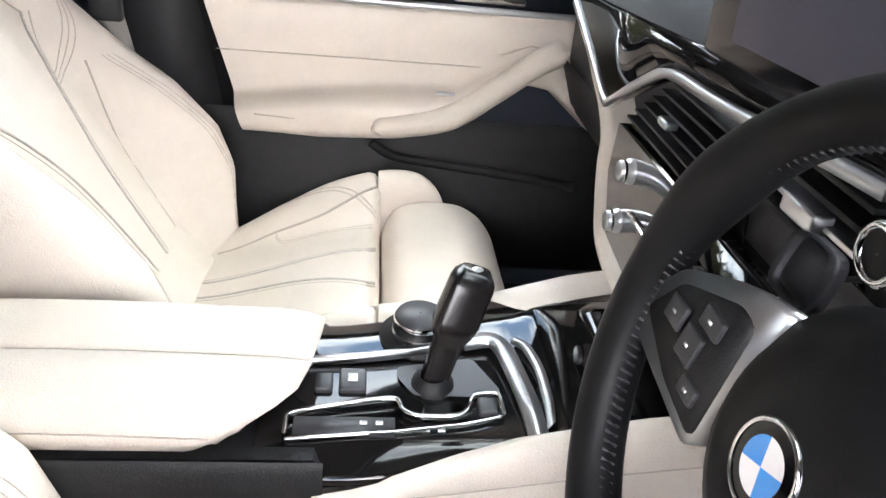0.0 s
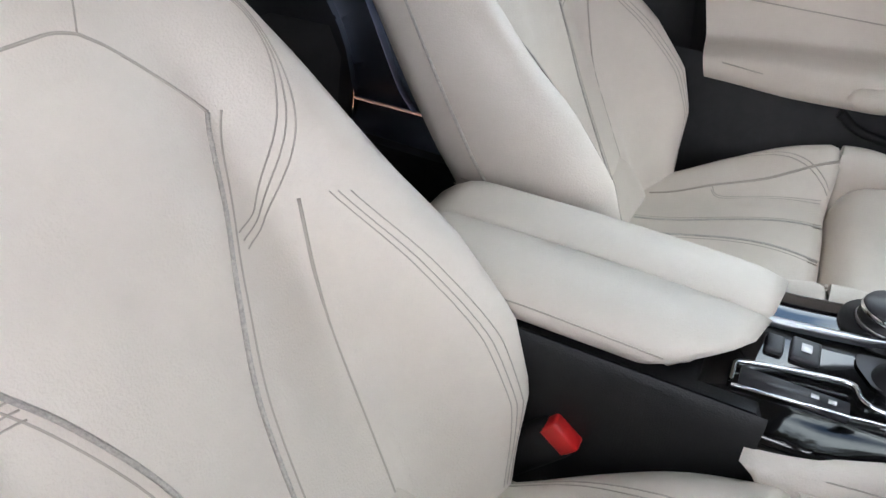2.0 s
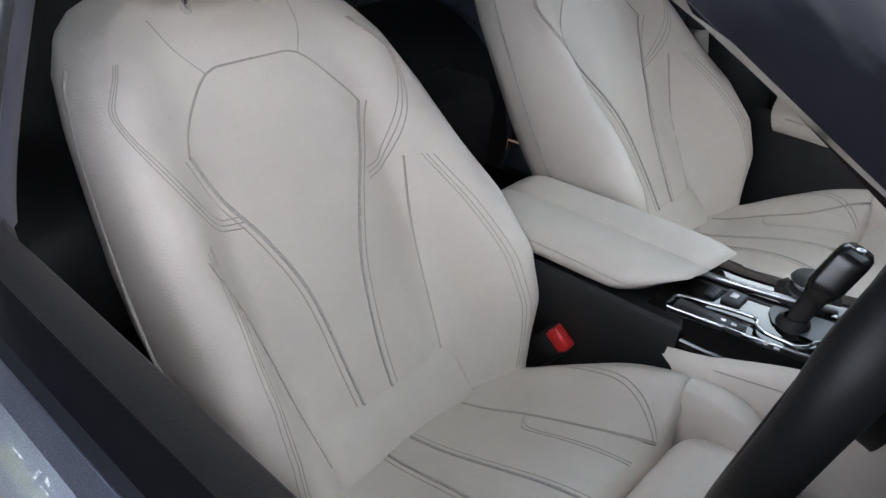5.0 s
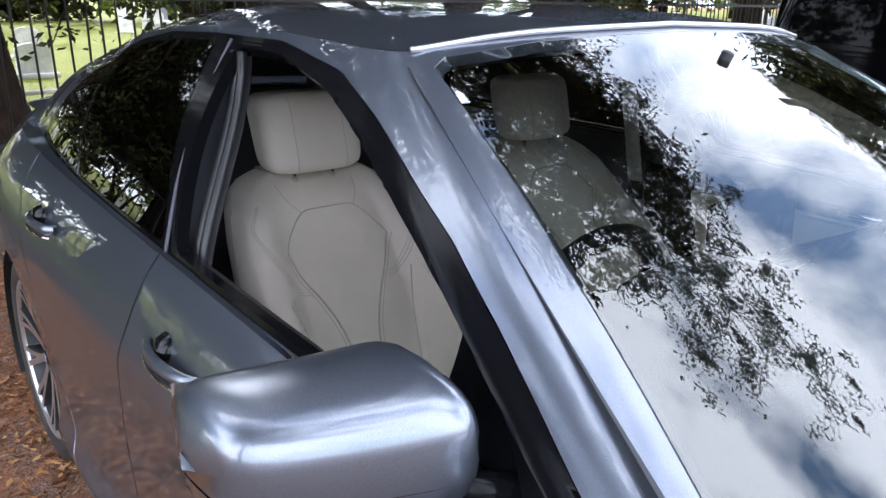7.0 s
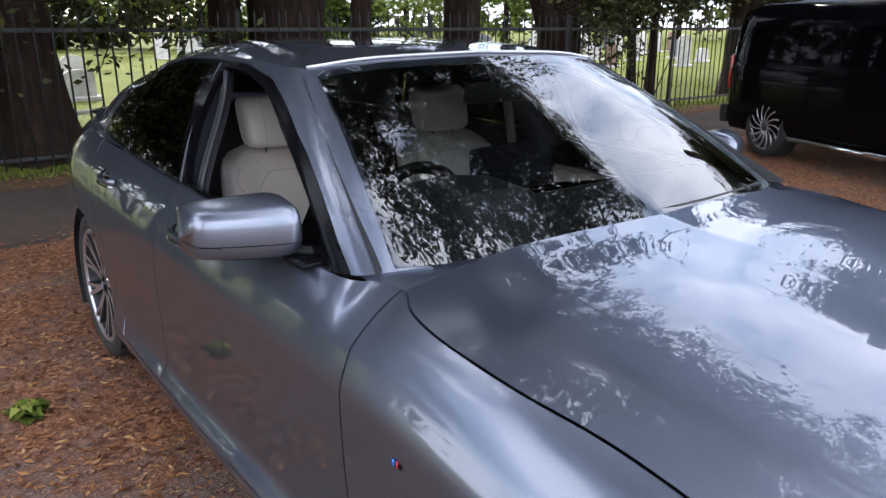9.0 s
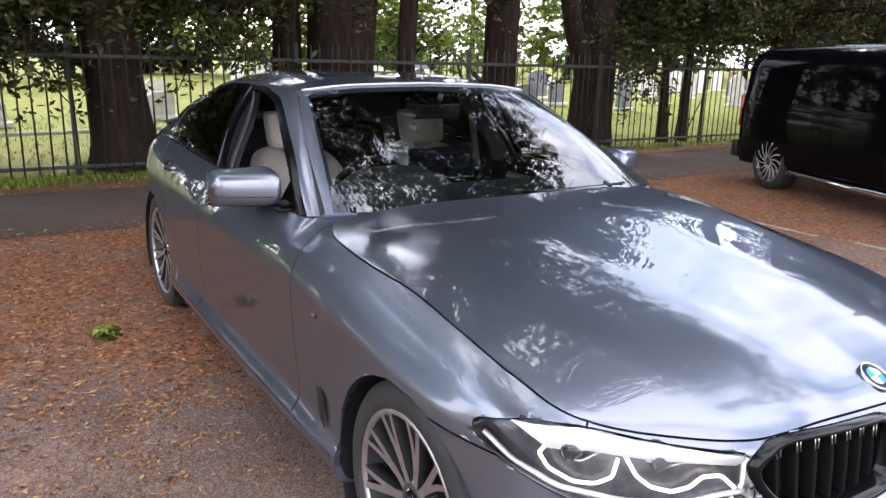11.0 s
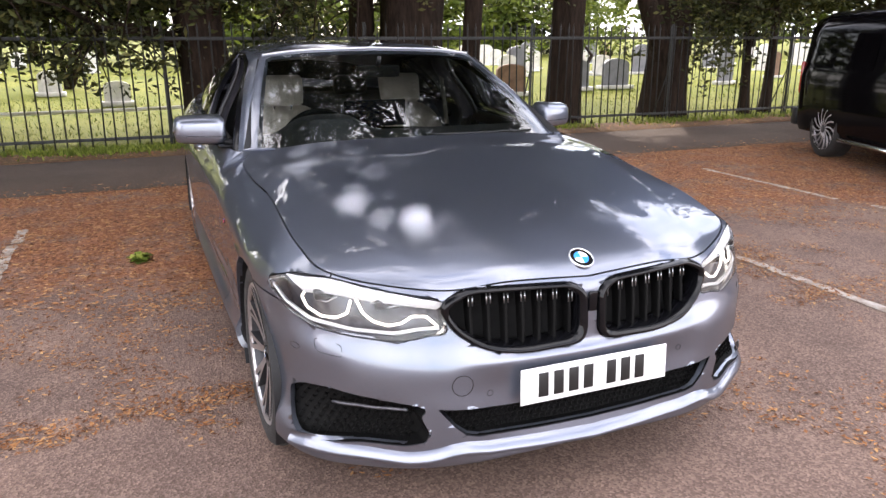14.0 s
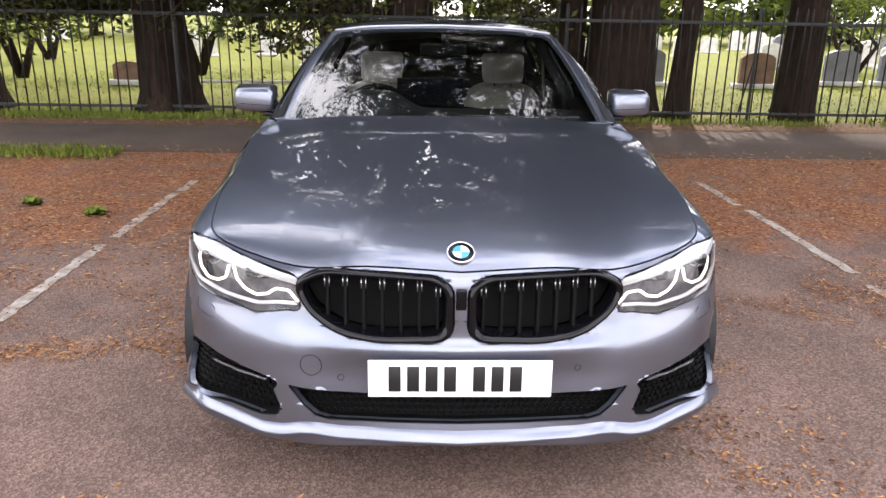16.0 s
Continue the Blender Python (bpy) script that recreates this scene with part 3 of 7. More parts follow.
# Boot lid: plain, hardly seen.
boot_bm = bmesh.new()
b_front = run([0, 1, 2], [BASE[11], BASE[10], BASE[9]], 20)
b_side = [Vector(r[-1]) for r in skin_rows(np.linspace(10.8, 12, 31))]
b_side = [Vector((.68, 3.42, 1.03)).lerp(b_side[-1], k / 30) + Vector((.06 * math.sin(math.pi * k / 30), 0, .004)) for k in range(31)]
b_rear = [Vector(r[-1]) for r in skin_rows(np.linspace(14, 12, 21))]
b_in = [BASE_P.lerp(b_rear[0], k / 30) + Vector((0, 0, .012 * math.sin(math.pi * k / 30))) for BASE_P in [Vector(BASE[11])] for k in range(31)]
grid_mesh(boot_bm, coons(b_front, b_rear, b_in, b_side, lambda s, t: 0.01 * math.sin(math.pi * t)))
panel("boot_lid", boot_bm, True)
shelf_bm = bmesh.new()
q_top = [Vector(r[-1]) for r in skin_rows(np.linspace(8.9, 12, 41))]
q_in = [Vector(p) for p in smooth_curve([0, 1, 2, 3, 4], [BASE[6], BASE[7], BASE[8], BASE[9], tuple(b_side[-1])], np.linspace(0, 4, 41))]
grid_mesh(shelf_bm, [[b, a] for a, b in zip(q_top, q_in)])
panel("rear_shoulder", shelf_bm, gap=0)

# ---- the car: lamps, grille, wheels, mirrors ----
def inner_sheet(bm, depth, keep=1.0):
    """The same outline set back behind the skin."""
    out = bm.copy()
    for v in out.verts:
        k = max(0.0, min(1.0, (v.co.x - .70) / .17))
        v.co.y += depth * (1 - .9 * k)
        v.co.x -= depth * 1.1 * k
    return out


def rim_walls(bm, depth, flat=None):
    """Walls from the rim of a sheet straight back into the body."""
    out = bmesh.new()
    for e in bm.edges:
        if len(e.link_faces) == 1:
            a, b = [v.co.copy() for v in e.verts]
            ka, kb = [max(0.0, min(1.0, (p.x - .70) / .17)) if flat else 0.0 for p in (a, b)]
            oa, ob = Vector((-depth * 1.1 * ka, depth * (1 - .9 * ka), 0)), Vector((-depth * 1.1 * kb, depth * (1 - .9 * kb), 0))
            q = [out.verts.new(p) for p in (a, b, b + ob, a + oa)]
            out.faces.new(q)
    bmesh.ops.remove_doubles(out, verts=out.verts, dist=1e-4)
    return out


def on_skin(x, z, lift_by=0.0):
    """The place on the nose of the lower skin at a width and height (x > 0)."""
    best = None
    for p in NOSE_CLOUD:
        d = (p[0] - x) ** 2 + (p[2] - z) ** 2
        if best is None or d < best[0]:
            best = (d, p)
    return Vector((x, best[1][1] - lift_by, z))


NOSE_CLOUD = [p for r in skin_rows(np.linspace(0, 6, 181), 110) for p in r]


# Headlamps: bright housing behind a clear lens, with lit twin rings and a long lit brow.
lens_bm = lamp_glass.copy()
lens_p, lens_d = panel("headlamp", lens_bm, depth=0, gap=0.0035, material=LAMP_GLASS, label="clear headlamp with lit white daytime rings")
for o in (lens_p, lens_d):
    o.visible_shadow = False
LAMP_DARK = mat("lamp_housing_grey", (0.11, 0.11, 0.12), 0.28, 0.6, vary=0.4, vscale=25)
LAMP_BLACK = mat("lamp_projector_black", (0.012, 0.012, 0.014), 0.12, coat=0.6)
INTAKE_BLACK = mat("intake_black", (0.004, 0.004, 0.004), 0.6, spec=0.12)
LAMP_BROW = mat("lamp_brow_silver", (0.84, 0.84, 0.85), 0.42, 0.55)
LAMP_SILVER = mat("lamp_housing_silver", (0.50, 0.51, 0.53), 0.16, 1.0)
for side, lens in ((1, lens_p), (-1, lens_d)):
    bm = inner_sheet(lamp_glass, 0.055)
    w = rim_walls(lamp_glass, 0.058, flat=True)
    back = bm if side > 0 else flipped(bm)
    walls = w if side > 0 else flipped(w)
    part("lamp_housing", back, LAMP_DARK, lens)
    part("lamp_bezel", walls, LAMP_SILVER, lens)
    if side < 0:
        bm.free(), w.free()

    def lamp_strip(pts, r, material, name, depth):
        b = bmesh.new()
        pp = [on_skin(x, z) for x, z in pts]
        pp = [Vector((p.x * side, p.y + depth, p.z)) for p in pp]
        kk = list(range(len(pp)))
        even = np.linspace(0, len(pp) - 1, len(pp) * 8)
        raw = np.stack([np.interp(even, kk, [p[q] for p in pp]) for q in range(3)], 1)
        soft = np.concatenate([raw[:1], (raw[:-2] + 2 * raw[1:-1] + raw[2:]) / 4, raw[-1:]])
        dense = [Vector(p) for p in np.concatenate([soft[:1], (soft[:-2] + 2 * soft[1:-1] + soft[2:]) / 4, soft[-1:]])]
        rod(b, dense, r, 8)
        part(name, b, material, lens)

    # broad bright brow under the upper edge
    b = bmesh.new()
    hi = smooth_curve(range(5), [(.452, .700), (.560, .718), (.66, .734), (.755, .752), (.845, .745)], np.linspace(0, 4, 40))
    lo = smooth_curve(range(5), [(.472, .676), (.57, .689), (.665, .699), (.750, .710), (.806, .704)], np.linspace(0, 4, 40))
    rows = []
    for (xa, za), (xb, zb) in zip(hi, lo):
        row = []
        for k in np.linspace(0, 1, 6):
            p = on_skin(xa + (xb - xa) * k, za + (zb - za) * k)
            row.append((side * p.x, p.y + .014 + .012 * k * k, p.z))
        p = on_skin(xb, zb)
        rows.append(row + [(side * p.x, p.y + .055, zb + .004)])
    grid_mesh(b, rows)
    part("brow", b, LAMP_BROW, lens, "bright silvered brow")
    # lit U-shaped rings and the fine lines inside them
    lamp_strip([(.800, .712), (.812, .688), (.802, .660), (.770, .641), (.734, .640), (.704, .655), (.692, .694)], .0042, LED_WHITE, "day_light", .036)
    lamp_strip([(.678, .700), (.664, .660), (.638, .636), (.600, .626), (.564, .634), (.536, .654), (.496, .653), (.468, .624)], .0042, LED_WHITE, "day_light", .036)
    lamp_strip([(.780, .690), (.752, .682), (.715, .706)], .0030, LAMP_SILVER, "reflector_line", .040)
    lamp_strip([(.640, .690), (.600, .676), (.556, .688)], .0030, LAMP_SILVER, "reflector_line", .040)
    lamp_strip([(.470, .626), (.53, .622), (.59, .610), (.70, .616), (.80, .632), (.850, .664), (.872, .700)], .0060, LAMP_BROW, "lower_strip", .018)
    for cx, cz in ((.590, .690), (.745, .708)):
        b = bmesh.new()
        c = on_skin(cx, cz)
        block(b, (.084, .034, .034), (side * c.x, c.y + .056, c.z - .004), .008)
        part("projector", b, LAMP_BLACK, lens)

# Kidney grille: thick gloss frame, upright slats, dark backing.
for side in (1, -1):
    frame_bm = bmesh.new()
    n = len(KIDNEY)
    cx, cz = sum(p[0] for p in KIDNEY) / n, sum(p[1] for p in KIDNEY) / n
    rings = []
    for f, d in ((1.0, .004), (.985, -.016), (.93, -.018), (.885, .002), (.875, .05)):
        row = []
        for x, z in KIDNEY:
            px, pz = cx + (x - cx) * f, cz + (z - cz) * (1 - (1 - f) * 1.55)
            q = on_skin(max(.006, px), pz)
            row.append((side * px, q.y + d, pz))
        rings.append(row)
    grid_mesh(frame_bm, rings, close=True)
    kid = part("kidney_grille", frame_bm, BLACK_GLOSS, car, "gloss black kidney grille with upright slats")
    b = bmesh.new()
    vs = [b.verts.new((side * (cx + (x - cx) * .9), on_skin(max(.006, x), z).y + .075, cz + (z - cz) * .86)) for x, z in KIDNEY]
    b.faces.new(vs)
    part("backing", b, INTAKE_BLACK, kid)
    for k in range(7):
        x = .064 + .0525 * k
        zs = [q for q in np.linspace(.545, .745, 81) if inside(KIDNEY, cx + (x - cx) / .89, cz + (q - cz) / .84)]
        if len(zs) < 8:
            continue
        b = bmesh.new()
        rows = []
        for q in np.linspace(zs[0], zs[-1], 10):
            y = on_skin(x, q).y + .020
            top = (q - zs[0]) / (zs[-1] - zs[0])
            dd = .030 + .012 * top
            rows.append([(side * (x - .0055), y + dd, q), (side * (x - .0055), y + .004, q), (side * (x - .003), y, q), (side * (x + .003), y, q), (side * (x + .0055), y + .004, q), (side * (x + .0055), y + dd, q)])
        grid_mesh(b, rows)
        part("slat", b, INTAKE_BLACK, kid)
        b = bmesh.new()
        zt = zs[-1]
        for dx in (-.0063, .0063):
            rod(b, [(side * (x + dx), on_skin(x, zt - .008).y + .018, zt - .008), (side * (x + dx), on_skin(x, zt - .038).y + .019, zt - .038)], .0016, 6)
        part("slat_edge", b, SATIN, kid)

# Radar window between the kidneys, and the roundel on the bonnet.
b = bmesh.new()
c = on_skin(0.004, .672)
block(b, (.030, .012, .062), (0, c.y - .004, .668), .004)
part("nose_camera", b, BLACK_GLOSS, car)


def roundel(parent, centre, normal, r, name="badge", group_dark=True):
    """A plain round badge: dark ring with blue and white quarters inside a bright rim."""
    z = Vector(normal).normalized()
    x = Vector((1, 0, 0))
    x = (x - z * x.dot(z)).normalized()
    y = z.cross(x)
    m = Matrix((x, y, z)).transposed().to_4x4()
    m.translation = centre
    b = bmesh.new()
    lathe(b, [(0, r), (.004, r), (.006, r * .96), (.006, r * .90), (.004, r * .88)], "z", 40)
    bmesh.ops.transform(b, matrix=m, verts=b.verts)
    rim = part(name, b, CHROME, parent)
    b = bmesh.new()
    lathe(b, [(.0035, r * .89), (.0045, r * .60), (.0045, r * .58)], "z", 40)
    bmesh.ops.transform(b, matrix=m, verts=b.verts)
    part("badge_ring", b, BLACK_GLOSS, rim)
    for q in range(4):
        b = bmesh.new()
        arc = [b.verts.new((0, 0, .005))] + [b.verts.new((r * .58 * math.cos(a), r * .58 * math.sin(a), .0048)) for a in np.linspace(q * math.pi / 2, (q + 1) * math.pi / 2, 9)]
        b.faces.new(arc)
        bmesh.ops.transform(b, matrix=m, verts=b.verts)
        part("badge_quarter", b, BLUE_PAINT if q % 2 else WHITE_PAINT, rim)
    return rim


roundel(car, (0, -.680, .781), (0, -.50, .86), .041)

# Openings in the bumper: set-back mesh with a lattice in front.
for nm, sheet, both, dep in (("lower_grille", intake_skin, True, .045), ("side_intake", fog_skin, False, .06)):
    for k, flip in enumerate((False,) if both else (False, True)):
        s0 = mirrored(sheet.copy()) if both else (flipped(sheet) if flip else sheet.copy())
        walls = rim_walls(s0, dep)
        ob = part(nm, walls, INTAKE_BLACK, car, "black lower air intake with honeycomb mesh")
        back = s0
        for v in back.verts:
            v.co.y += dep
        part("intake_back", back, INTAKE_BLACK, ob)
        b = bmesh.new()
        xs = (-.47, .47) if both else ((.53, .86) if not flip else (-.86, -.53))
        poly = INTAKE if both else FOG
        step = .021
        for i in range(int((xs[1] - xs[0]) / step)):
            for j in range(8):
                x, z = xs[0] + i * step + (j % 2) * step / 2, .275 + j * .0185
                if inside(poly, abs(x), z):
                    y = on_skin(abs(x), z).y + dep - .012
                    loop = [(x + .0095 * math.cos(math.pi / 6 + t * math.pi / 3), y, z + .0095 * math.sin(math.pi / 6 + t * math.pi / 3)) for t in range(6)]
                    vo = [b.verts.new(p) for p in loop]
                    vi = [b.verts.new((x + (p[0] - x) * .72, y + .006, z + (p[2] - z) * .72)) for p in loop]
                    for t in range(6):
                        b.faces.new((vo[t], vo[(t + 1) % 6], vi[(t + 1) % 6], vi[t]))
        tagged(part("honeycomb", b, INTAKE_BLACK, ob), kind="stuff")
        if not both:
            b = bmesh.new()
            sg = -1 if flip else 1
            pts = [on_skin(x, .384 + .01 * (x - .58)) for x in np.linspace(.57, .76, 12)]
            rod(b, [(sg * p.x, p.y + .026, p.z) for p in pts], .0050, 8)
            part("fog_lamp", b, LAMP_DARK, ob, "slim bright fog lamp strip")

# Painted blade along the foot of the bumper.
b = bmesh.new()
rows = []
BLADE_X = np.linspace(0, .872, 60)
BLADE_Z = np.interp(BLADE_X, [0, .34, .42, .46, .52, .584, .69, .82, .872], [.268, .276, .286, .282, .263, .253, .261, .266, .264])
BLADE_Y = np.array([on_skin(max(.004, float(a)), float(z)).y for a, z in zip(BLADE_X, BLADE_Z)])
for _ in range(6):
    BLADE_Y[1:-1] = (BLADE_Y[:-2] + BLADE_Y[1:-1] + BLADE_Y[2:]) / 3
for x in np.linspace(-.872, .872, 90):
    a = abs(x)
    z = float(np.interp(a, BLADE_X, BLADE_Z))
    q = Vector((a, float(np.interp(a, BLADE_X, BLADE_Y)), z))
    k = max(0.0, min(1.0, (a - .70) / .17))
    out = lambda d, zz: (x + math.copysign(d * .8 * k, x), q.y - d * (1 - .75 * k), zz)
    rows.append([out(-.034, z + .018), out(-.006, z + .010), out(.012, z - .004), out(.022, z - .018), out(.024, z - .026), out(.014, z - .035), out(-.02, z - .038)])
grid_mesh(b, rows)
part("bumper_blade", b, PAINT, car, recalc=True)

# Towing-eye cover, parking sensors, washer flap outlines.
b = bmesh.new()
c = on_skin(.425, .462)
for p in (c,):
    pts = []
    for a in np.linspace(0, 2 * math.pi, 33):
        q = on_skin(.425 + .031 * math.cos(a), .466 + .031 * math.sin(a))
        pts.append((-q.x, q.y - .0006, q.z))
    rod(b, pts, .0013, 5, cap=False)
part("towing_eye_cover", b, BLACK_PLASTIC, car)
for sx, z, r in ((.845, .545, .009), (-.845, .545, .009), (.34, .462, .009), (-.34, .43, .009)):
    q = on_skin(abs(sx), z)
    b = bmesh.new()
    pts = [(math.copysign(abs(sx) + r * math.cos(a), sx), on_skin(abs(sx) + r * math.cos(a), z + r * math.sin(a)).y - .0006, z + r * math.sin(a)) for a in np.linspace(0, 2 * math.pi, 17)]
    rod(b, pts, .001, 5, cap=False)
    part("parking_sensor", b, BLACK_PLASTIC, car)
for sx in (1, -1):
    b = bmesh.new()
    loop = rounded([(.735, .575), (.80, .585), (.80, .548), (.735, .540)], .012, 3)
    rod(b, [(sx * x, on_skin(x, z).y - .0006, z) for x, z in loop + loop[:1]], .001, 5, cap=False)
    part("washer_flap", b, BLACK_PLASTIC, car)

# Number plate: black bars in place of the characters.
plate_bm = bmesh.new()
block(plate_bm, (.520, .006, .112), (0, 0, 0), .003)
plate = part("number_plate", plate_bm, PLATE_WHITE, car, "white front number plate with black bars")
plate.location, plate.rotation_euler = (0, -.797, .446), (radians(-3), 0, 0)
for k in range(7):
    b = bmesh.new()
    x = -.185 + .052 * k + (.03 if k > 3 else 0)
    block(b, (.034, .0024, .076), (x, -.0038, 0), .001)
    part("plate_bar", b, PLATE_BLACK, plate)

# Wheels.
def make_wheel():
    """A wheel round the origin, its outer face towards +x."""
    w = new("wheel")
    b = bmesh.new()
    lathe(b, [(-.12, .262), (-.122, .285), (-.118, .315), (-.10, .331), (-.06, .335), (.0, .336), (.05, .335), (.088, .330), (.103, .315), (.110, .290), (.106, .268), (.098, .258), (.08, .252), (-.10, .252), (-.12, .262)], "x", 72)
    part("tyre", b, RUBBER, w, "low-profile black tyre")
    b = bmesh.new()
    for g in (-.075, -.03, .02, .062):
        lathe(b, [(g - .004, .3362), (g, .330), (g + .004, .3362)], "x", 48)
    part("tread", b, RUBBER, w)
    b = bmesh.new()
    lathe(b, [(.092, .240), (.06, .236), (-.02, .226), (-.10, .235), (-.11, .25)], "x", 72)
    rim_ob = part("rim", b, WHEEL_DARK, w, "twin-spoke alloy rim, machined silver and dark grey")
    b = bmesh.new()
    lathe(b, [(.099, .258), (.104, .252), (.099, .244), (.092, .240)], "x", 72)
    part("rim_lip", b, WHEEL_SILVER, rim_ob, "bright machined lip")
    b = bmesh.new()
    lathe(b, [(-.015, .001), (-.015, .17)], "x", 40)
    part("brake_disc", b, WHEEL_DARK, w)
    # five pairs of spokes, each spoke parting in two on its way to the lip
    for k in range(10):
        th = 2 * math.pi * (k // 2) / 5 + (.20 if k % 2 else -.20)
        turn = 1 if k % 2 else -1
        face, edge = bmesh.new(), bmesh.new()
        for tip, thick in ((turn * .02, .0105), (turn * .235, .0088)):
            rows, sides = [], []
            for t in np.linspace(0, 1, 10):
                r = .040 + t * .204
                part_off = tip * max(0.0, (t - .20) / .80) ** .75
                a = th + turn * .10 * (1 - t) ** 2 + part_off
                half = thick * (1.35 - .75 * t + .30 * t * t)
                xo = .074 + .024 * t ** 1.6
                c, q = math.cos(a), math.sin(a)
                rad, tan = Vector((0, q, c)), Vector((0, c, -q))
                mid = Vector((xo, 0, 0)) + rad * r
                rows.append([mid - tan * half + Vector((.0012, 0, 0)), mid + tan * half + Vector((.0012, 0, 0))])
                sides.append([mid - tan * half, mid - tan * half * .8 - Vector((.045, 0, 0)), mid + tan * half * .8 - Vector((.045, 0, 0)), mid + tan * half])
            grid_mesh(face, rows)
            grid_mesh(edge, sides)
        part("spoke_face", face, WHEEL_SILVER, rim_ob, smooth=False)
        part("spoke_side", edge, WHEEL_DARK, rim_ob)
    b = bmesh.new()
    lathe(b, [(.03, .066), (.070, .060), (.078, .050), (.076, .036)], "x", 32)
    part("hub", b, WHEEL_DARK, rim_ob)
    b = bmesh.new()
    lathe(b, [(.076, .028), (.082, .026), (.083, .001)], "x", 24)
    part("hub_cap", b, BLACK_GLOSS, rim_ob)
    for q in range(4):
        b = bmesh.new()
        arc = [b.verts.new((.0845, 0, 0))] + [b.verts.new((.0838, .017 * math.cos(a), .017 * math.sin(a))) for a in np.linspace(q * math.pi / 2, (q + 1) * math.pi / 2, 7)]
        b.faces.new(arc)
        part("hub_quarter", b, BLUE_PAINT if q % 2 else WHITE_PAINT, rim_ob)
    for k in range(5):
        b = bmesh.new()
        a = 2 * math.pi * (k + .5) / 5
        lathe(b, [(.04, .009), (.074, .009), (.074, .001)], "x", 10, (0, .052 * math.sin(a) * 1.0, .052 * math.cos(a)))
        part("bolt", b, CHROME, rim_ob)
    return w


wheel = make_wheel()
wheel.parent = car
wheel.location = (.790, 0, .335)
for x, y, tw in ((.790, 2.97, 15), (-.790, 0, 190), (-.790, 2.97, 200)):
    m = Matrix.Translation((x, y, .335)) @ Matrix.Rotation(math.pi if x < 0 else 0, 4, "Z") @ Matrix.Rotation(radians(tw), 4, "X")
    copy_thing(wheel, m)

# Wheel housings and underside keep daylight out.
for sx in (1, -1):
    for yy in (0, 2.97):
        b = bmesh.new()
        rows = []
        for a in np.linspace(-.45, math.pi + .45, 30):
            rows.append([(sx * x, yy + .374 * math.cos(a), .315 + .374 * math.sin(a)) for x in (.905, .80, .62, .58)])
        grid_mesh(b, rows)
        rows = [[(sx * .58, yy, .30), (sx * .58, yy + .374 * math.cos(a), .315 + .374 * math.sin(a))] for a in np.linspace(-.45, math.pi + .45, 30)]
        grid_mesh(b, rows)
        part("wheel_housing", b, BLACK_PLASTIC, car)
b = bmesh.new()
block(b, (1.10, 4.55, .05), (0, 1.62, .225), .01)
block(b, (1.68, 2.1, .05), (0, 1.49, .225), .01)
part("underside", b, BLACK_PLASTIC, car)
b = bmesh.new()
block(b, (1.60, .03, .56), (0, .62, .56), .0)
part("bulkhead", b, BLACK_PLASTIC, car)
b = bmesh.new()
block(b, (1.10, 1.1, .02), (0, -.04, .60), .0)
part("engine_cover", b, BLACK_PLASTIC, car)

# Door mirrors.
def make_mirror(sx):
    b = bmesh.new()
    rows = []
    n = 28
    for t in np.linspace(0, 1, 22):
        # t runs from the inner end to the outer tip
        x = .828 + .232 * t
        wid = (.156 - .032 * t) * (max(0.0, 1 - (2 * t - 1) ** 8)) ** .35
        hei = (.150 - .026 * t) * (max(0.0, 1 - (2 * t - 1) ** 8)) ** .35
        yc, zc = 1.09 + .055 * t + .03 * t * t, 1.014 - .002 * t
        row = []
        for k in range(n):
            a = 2 * math.pi * k / n
            ca, sa = math.cos(a), math.sin(a)
            e = .50
            px, pz = math.copysign(abs(ca) ** e, ca), math.copysign(abs(sa) ** e, sa)
            yy = yc + wid / 2 * px * (1.0 if px > 0 else 1.25)
            zz = zc + hei / 2 * pz + (.012 if px < 0 else 0) * (-1 if pz > 0 else .6) * abs(px)
            row.append((sx * x, yy, zz))
        rows.append(row)
    grid_mesh(b, rows, close=True)
    bmesh.ops.recalc_face_normals(b, faces=b.faces)
    cap_faces, low = [], []
    geom = b.faces[:] + b.edges[:] + b.verts[:]
    bmesh.ops.bisect_plane(b, geom=geom, dist=1e-5, plane_co=(0, 0, .992), plane_no=(0, 0, 1))
    low = lift(b, [f for f in b.faces if f.calc_center_median().z < .992])
    geom = low.faces[:] + low.edges[:] + low.verts[:]
    bmesh.ops.bisect_plane(low, geom=geom, dist=1e-5, plane_co=(0, 0, .962), plane_no=(0, 0, 1))
    foot = lift(low, [f for f in low.faces if f.calc_center_median().z < .962])
    mirror = part("door_mirror", b, PAINT, car, "grey-blue door mirror with black foot")
    for v in low.verts:
        v.co.y += (1.12 - v.co.y) * .035
        v.co.z -= .003
    part("mirror_band", low, PAINT, mirror)
    part("mirror_base", foot, FRAME_BLACK, mirror)
    b = bmesh.new()
    gl = [(sx * (.862 + .180 * t), 1.171 + .046 * t + .02 * t * t, z) for t in (0, .33, .66, 1) for z in (.975, 1.055)]
    grid_mesh(b, [[gl[2 * i], gl[2 * i + 1]] for i in range(4)])
    part("mirror_glass", b, CHROME, mirror)
    b = bmesh.new()
    rod(b, [(sx * .80, 1.00, .958), (sx * .84, 1.03, .964), (sx * .90, 1.10, .965)], [.020, .016, .022], 12)
    block(b, (.09, .15, .012), (sx * .835, 1.02, .952), .004)
    part("mirror_arm", b, FRAME_BLACK, mirror)
    b = bmesh.new()
    rod(b, [(sx * (.86 + .03 * k), 1.035 + .008 * k - .0, .988) for k in range(6)], .0035, 6)
    part("mirror_indicator", b, BLACK_GLOSS, mirror)


make_mirror(1)
make_mirror(-1)

